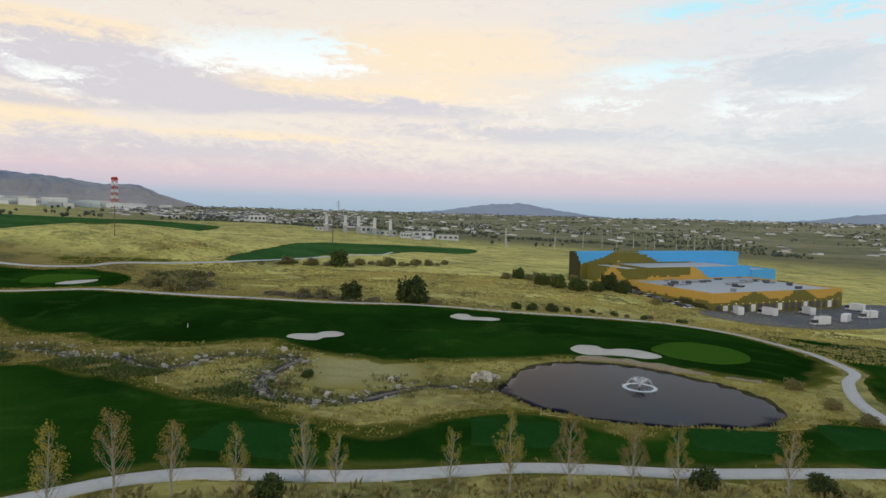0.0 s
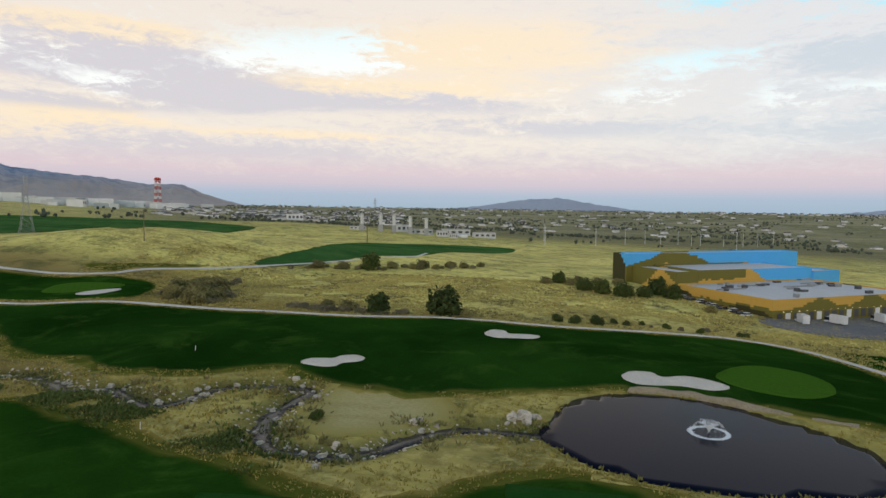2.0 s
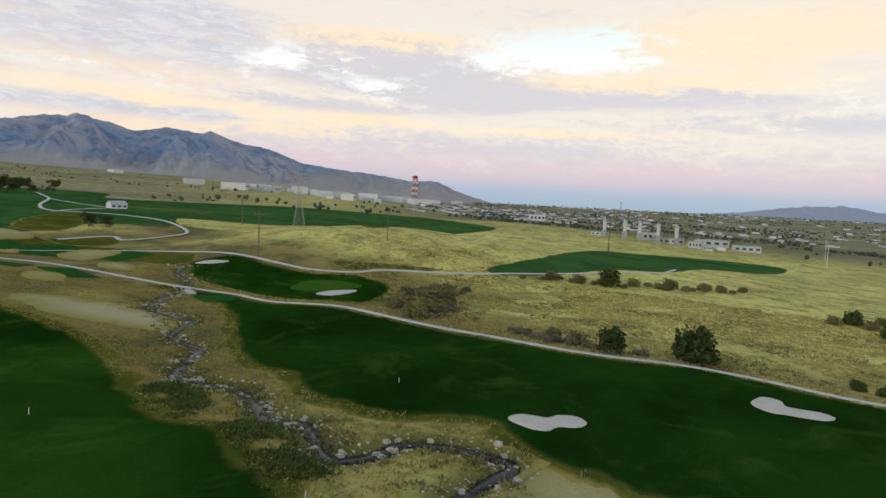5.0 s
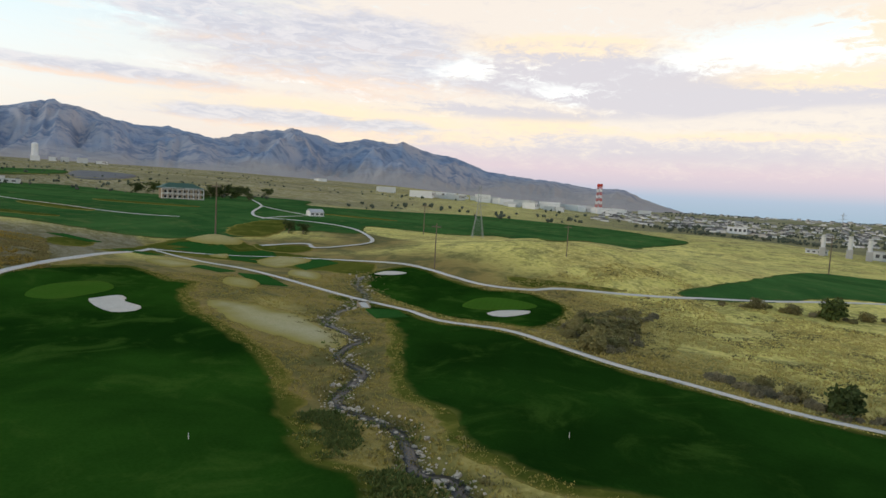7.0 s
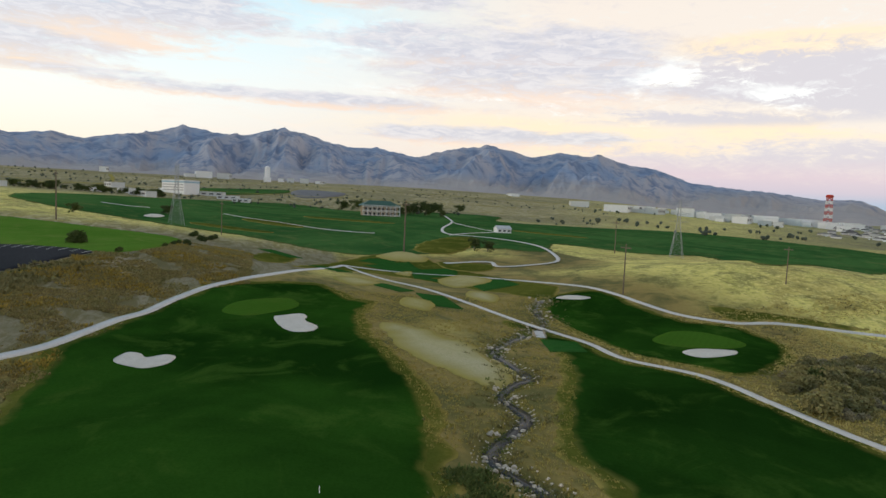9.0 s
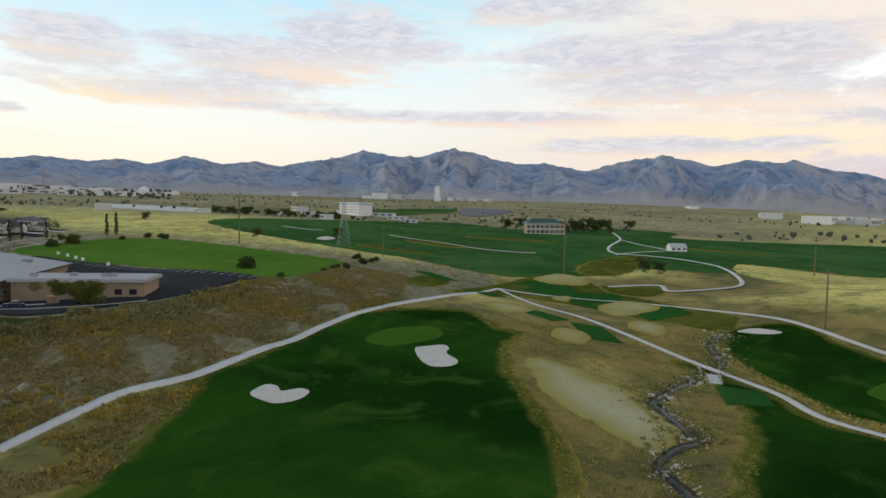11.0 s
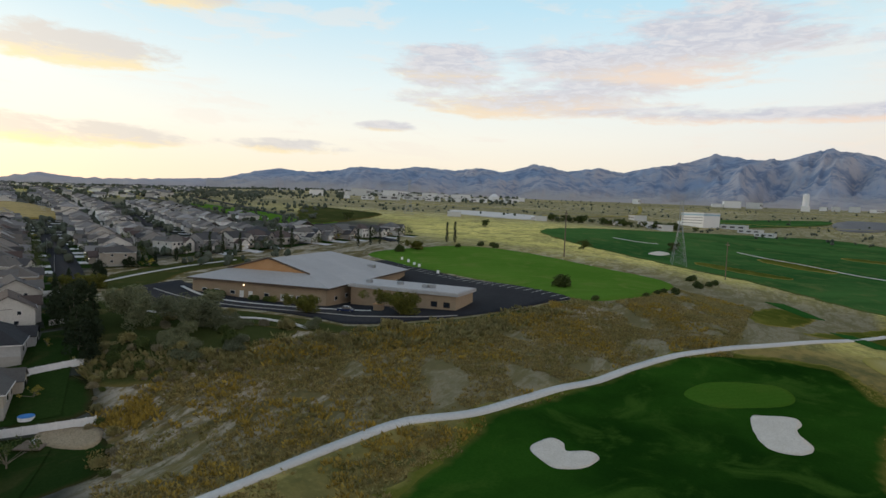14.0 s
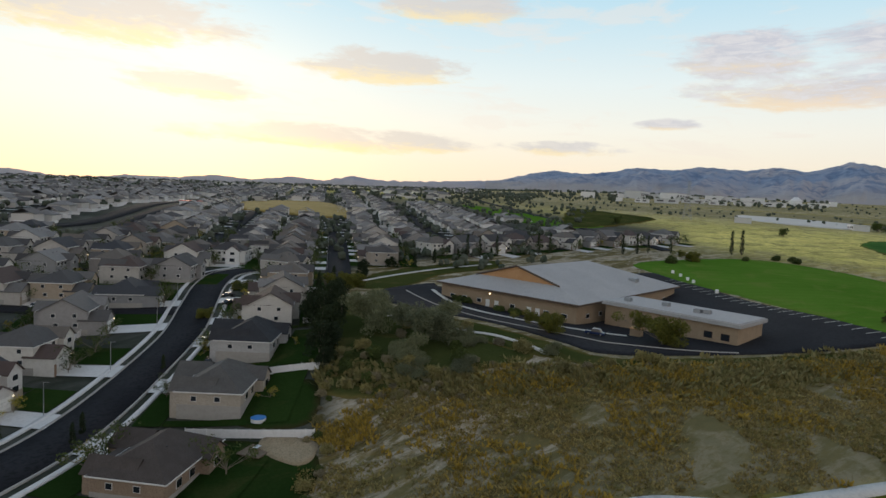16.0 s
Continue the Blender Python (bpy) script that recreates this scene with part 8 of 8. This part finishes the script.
def white_fence(pts, label):
    ob = thing("fence", pose(0, 0, 0), label, "fence", "white fences")
    line = resample(pts, 2.4)
    for i, (x, y) in enumerate(line):
        z = at(x, y)
        part("post", Shape().box(x - 0.08, y - 0.08, z - 0.4, x + 0.08, y + 0.08, z + 2.0), M["vinyl"], ob)
        if i:
            px, py = line[i - 1]
            pz = at(px, py)
            nx_, ny_ = -(y - py), x - px
            l = math.hypot(nx_, ny_)
            nx_, ny_ = nx_ / l * 0.03, ny_ / l * 0.03
            part("panel", Shape().add([(px + nx_, py + ny_, pz + 0.05), (x + nx_, y + ny_, z + 0.05), (x - nx_, y - ny_, z + 0.05), (px - nx_, py - ny_, pz + 0.05), (px + nx_, py + ny_, pz + 1.85), (x + nx_, y + ny_, z + 1.85), (x - nx_, y - ny_, z + 1.85), (px - nx_, py - ny_, pz + 1.85)],
                                      [(3, 2, 1, 0), (4, 5, 6, 7), (0, 1, 5, 4), (1, 2, 6, 5), (2, 3, 7, 6), (3, 0, 4, 7)]), M["vinyl"], ob)


white_fence([(-129, -66), (-139.5, -57.6), (-149.5, -49)], "long white vinyl fence between two gardens")
white_fence([(-147, -84), (-156, -79), (-162, -75)], "white vinyl fence behind a garden")
white_fence([(-110, -125), (-118, -139), (-126, -151), (-113, -160)], "white vinyl fence round a corner garden")
white_fence([(-172, -109), (-180, -104)], "short white vinyl garden fence")
white_fence([(-186, -152), (-196, -148)], "short white vinyl garden fence")
tarp = thing("paddling_pool", stand(-143, -63, 20), "blue covered garden pool beside a fence", "pool")
part("wall", Shape().tube((0, 0, 0), (0, 0, 0.8), 1.6, 1.6, 14), M["vinyl"], tarp)
part("cover", Shape().tube((0, 0, 0.8), (0, 0, 1.0), 1.65, 0.6, 14), M["blue_cloth"], tarp)
deck = thing("garden_deck", stand(-139, -52, 35), "low timber garden deck with a table", "deck")
part("floor", Shape().box(-3, -2.5, 0.2, 3, 2.5, 0.4), M["wood_pole"], deck)
part("table", Shape().box(-0.8, -0.5, 1.0, 0.8, 0.5, 1.08).box(-0.7, -0.4, 0.4, -0.6, -0.3, 1.0).box(0.6, 0.3, 0.4, 0.7, 0.4, 1.0), M["steel_white"], deck)
garden_tree = [broadleaf("garden_tree", 25, 6, 5, M["leaf"], "small dark green garden tree", "tree", "garden trees", 0.14, 20, 20, 0.22), broadleaf("garden_tree", 26, 5, 4, M["autumn"], "small yellow autumn garden tree", "tree", "garden trees", 0.12, 18, 18, 0.2)]
rt = np.random.default_rng(52)
for x, y, turn, k in HOUSES:
    for j in range(4):
        q = pose(x, y, 0, 0, 0, turn) @ Vector((rt.uniform(-9, 9), rt.choice([-12.5, 11.5]) + rt.normal(0, 1.2), 0))
        if np.hypot(road_pts[:, 0] - q.x, road_pts[:, 1] - q.y).min() < 8:
            continue
        garden_tree[0 if rt.random() < 0.8 else 1].put(stand(q.x, q.y, rt.uniform(0, 360), rt.uniform(0.5, 1.15)))

course_tree = broadleaf("course_tree", 28, 9, 9, M["leaf"], "dark green tree near the clubhouse", "tree", "trees near the clubhouse", 0.25, 36, 40, 0.5, 0.1)
for x, y, s in ((-850, 245, 1.3), (-865, 258, 1.4), (-880, 270, 1.3), (-860, 285, 1.2), (-905, 290, 1.5), (-925, 310, 1.3), (-900, 175, 1.2), (-930, 200, 1.3), (-945, 325, 1.2), (-960, 366, 1.1), (-840, 300, 0.9), (-470, 218, 0.8), (-462, 226, 0.7), (-600, -10, 0.7), (-520, -60, 0.6), (-547, -299, 0.7), (-607, -182, 0.6)):
    course_tree.put(stand(x, y, x % 360, s))
rl = np.random.default_rng(71)
for k in range(40):
    u = rl.random()
    x, y = np.interp(u, (0, 0.3, 0.6, 1), (-800, -870, -890, -925)) + rl.normal(0, 14), np.interp(u, (0, 0.3, 0.6, 1), (-200, -160, -118, -45)) + rl.normal(0, 10)
    course_tree.put(stand(float(x), float(y), rl.uniform(0, 360), rl.uniform(0.4, 0.9)))
for x, y, s in ((-349, 25, 0.8), (-358, 26, 0.9), (-366, 29, 0.8), (-373, 28, 1.0), (-423, 32, 1.2), (-430, 30, 1.1), (-440, 35, 1.0), (-451, 37, 1.1), (-454, 25, 1.2), (-446, 24, 1.0), (-312, 9, 0.8), (-336, 23, 0.7), (-390, -135, 1.6), (-460, -114, 1.2), (-459, -102, 1.2), (-466, -108, 1.1), (-438, -120, 1.0)):
    dark_shrub[2].put(stand(x, y, x % 180, s))
rq = np.random.default_rng(83)
for k in range(30):
    x, y = -1500 + rq.normal(0, 190), -690 + rq.normal(0, 85)
    shed("works_building", stand(float(x), float(y), 30 + rq.choice([0, 90]) + rq.normal(0, 4)), rq.uniform(14, 46), rq.uniform(10, 22), rq.uniform(4, 10), "steel_white" if rq.random() < 0.5 else "vinyl", "roof_white", "low pale works building on the plain", openings=2, group="works buildings")

for k in range(30):
    x, y = bearing(rq.uniform(39.5, 57), rq.uniform(1700, 2150))
    shed("factory_building", stand(x, y, 130 + rq.normal(0, 6)), rq.uniform(20, 90), rq.uniform(15, 40), rq.uniform(7, 17), "steel_white" if rq.random() < 0.4 else "vinyl", "roof_white", "long pale factory building below the mountains", openings=2, group="factory buildings")
for k in range(16):
    u = k / 15
    x, y = np.interp(u, (0, 0.4, 1), (-164, -155, -139)) + rq.normal(0, 1.2), np.interp(u, (0, 0.4, 1), (-76, -58, -26)) + rq.normal(0, 1.2)
    (grey_shrub, dark_shrub[1], dark_shrub[2])[k % 3].put(stand(float(x), float(y), k * 50, rq.uniform(0.35, 0.6)))

# a made-up red-topped block stands in for a distant red sign
shed("shop", stand(-231, -492, 25), 16, 9, 5, "vinyl", "red", "pale block with a red top standing in for a red sign", openings=3)

# ---- distance: roofs, trees and low blocks too far to tell apart ----
fw, fr, fd, ff = Shape(), Shape(), Shape(), Shape()
for az0, az1, r0, r1, n_ in ((-27, 34, 1300, 3600, 300), (20, 42, 1300, 2200, 160), (140, 184, 900, 2600, 380)):
    for _ in range(n_):
        x, y = bearing(rh.uniform(az0, az1), rh.uniform(r0, r1))
        far_list.append((x, y, rh.uniform(0, 360), int(rh.integers(0, 2))))
for x, y, turn, k in far_list:
    c, s = math.cos(radians(turn)), math.sin(radians(turn))
    z, e = at(x, y), 5.6 - 2.2 * k
    t = Shape().box(-6.5, -6, -2, 6.5, 6, e).box(-6.5, -10, -2, 0.5, -6, 3)
    u = Shape().hip(-7, -6.5, 7, 6.5, e, e + 3, None, 0.2) if (int(x) % 2) else Shape().gable(-7, -6.5, 7, 6.5, e, e + 3.2)
    u.gable(-7, -10.4, 1, -4, 3, 5.2, "y")
    v = Shape().add([(-6.3, -19, 0.35), (0.3, -19, 0.35), (0.3, -10, 0.35), (-6.3, -10, 0.35)], [(0, 1, 2, 3)])
    g = Shape()
    if rh.random() < 0.5:
        g.box(8.0, -4, -0.5, 8.15, 13, 1.8)
    if rh.random() < 0.4:
        g.box(-8, 13.0, -0.5, 8.15, 13.15, 1.8)
    for src, dst in ((t, fw), (u, fr), (v, fd), (g, ff)):
        dst.add([(x + a * c - b * s, y + a * s + b * c, z + h) for a, b, h in src.v], src.f)


def island(name, colours, rough=0.85):
    def build(n, p):
        r = n.add("ShaderNodeNewGeometry").outputs["Random Per Island"]
        return n.ramp(r, [(i / (len(colours) - 1), c) for i, c in enumerate(colours)])
    return mat(name, build, rough, 0, 0.2)


fo = part("far_houses", fw, island("far_siding", [(0.44, 0.42, 0.39), (0.70, 0.69, 0.67), (0.52, 0.49, 0.45), (0.85, 0.85, 0.84)]), None)
tagged(fo, "pale walls of far suburban houses", "houses", kind="stuff")
ro = part("far_roofs", fr, island("far_roofing", [(0.075, 0.072, 0.072), (0.24, 0.235, 0.23), (0.13, 0.12, 0.113), (0.32, 0.315, 0.31)]), None)
tagged(ro, "dark roofs of far suburban houses", "roofs", kind="stuff")
tagged(part("far_driveways", fd, M["drive"], None), "pale concrete driveways of far suburban houses", "driveways", kind="stuff")
tagged(part("far_fences", ff, M["vinyl"], None), "white vinyl garden fences of far suburban houses", "fences", kind="stuff")
ft = Shape()
rng = np.random.default_rng(91)


def far_tree(x, y, s):
    z = at(x, y)
    for k in range(2):
        ft.blob((x + rng.normal(0, s * 0.3), y + rng.normal(0, s * 0.3), z + s * rng.uniform(0.5, 0.8)), s * rng.uniform(0.35, 0.55), s * rng.uniform(0.35, 0.55), s * rng.uniform(0.4, 0.6), rng, 0.35, 3, 5)


for az0, az1, r0, r1, n_, s0, s1 in ((-28, 36, 1150, 4300, 9000, 2.6, 5.5), (128, 186, 330, 900, 1700, 2.0, 4.6), (134, 186, 900, 3300, 4200, 3, 7), (58, 134, 850, 2400, 800, 1.5, 4.5), (112, 136, 1250, 2500, 420, 4, 9), (30, 62, 900, 1700, 60, 4, 8), (-20, 20, 800, 1100, 26, 2.5, 5)):
    for _ in range(n_):
        x, y = bearing(rng.uniform(az0, az1), r0 * (r1 / r0) ** rng.uniform(0, 1))
        if noise.noise((x * 0.003, y * 0.003, 5)) < -0.18 or (az0 == -28 and noise.noise((x * 0.004, y * 0.010, 8)) < -0.05) or inside(np.array([x]), np.array([y]), GOLD)[0]:
            continue
        far_tree(x, y, rng.uniform(s0, s1))
# far leaves greyed and lightened, the haze before them mixed into their colour
tagged(part("far_trees", ft, flora("hazed_foliage", (0.066, 0.088, 0.064), (0.115, 0.132, 0.104)), None), "dark scattered trees of the far suburbs", "trees", kind="stuff")
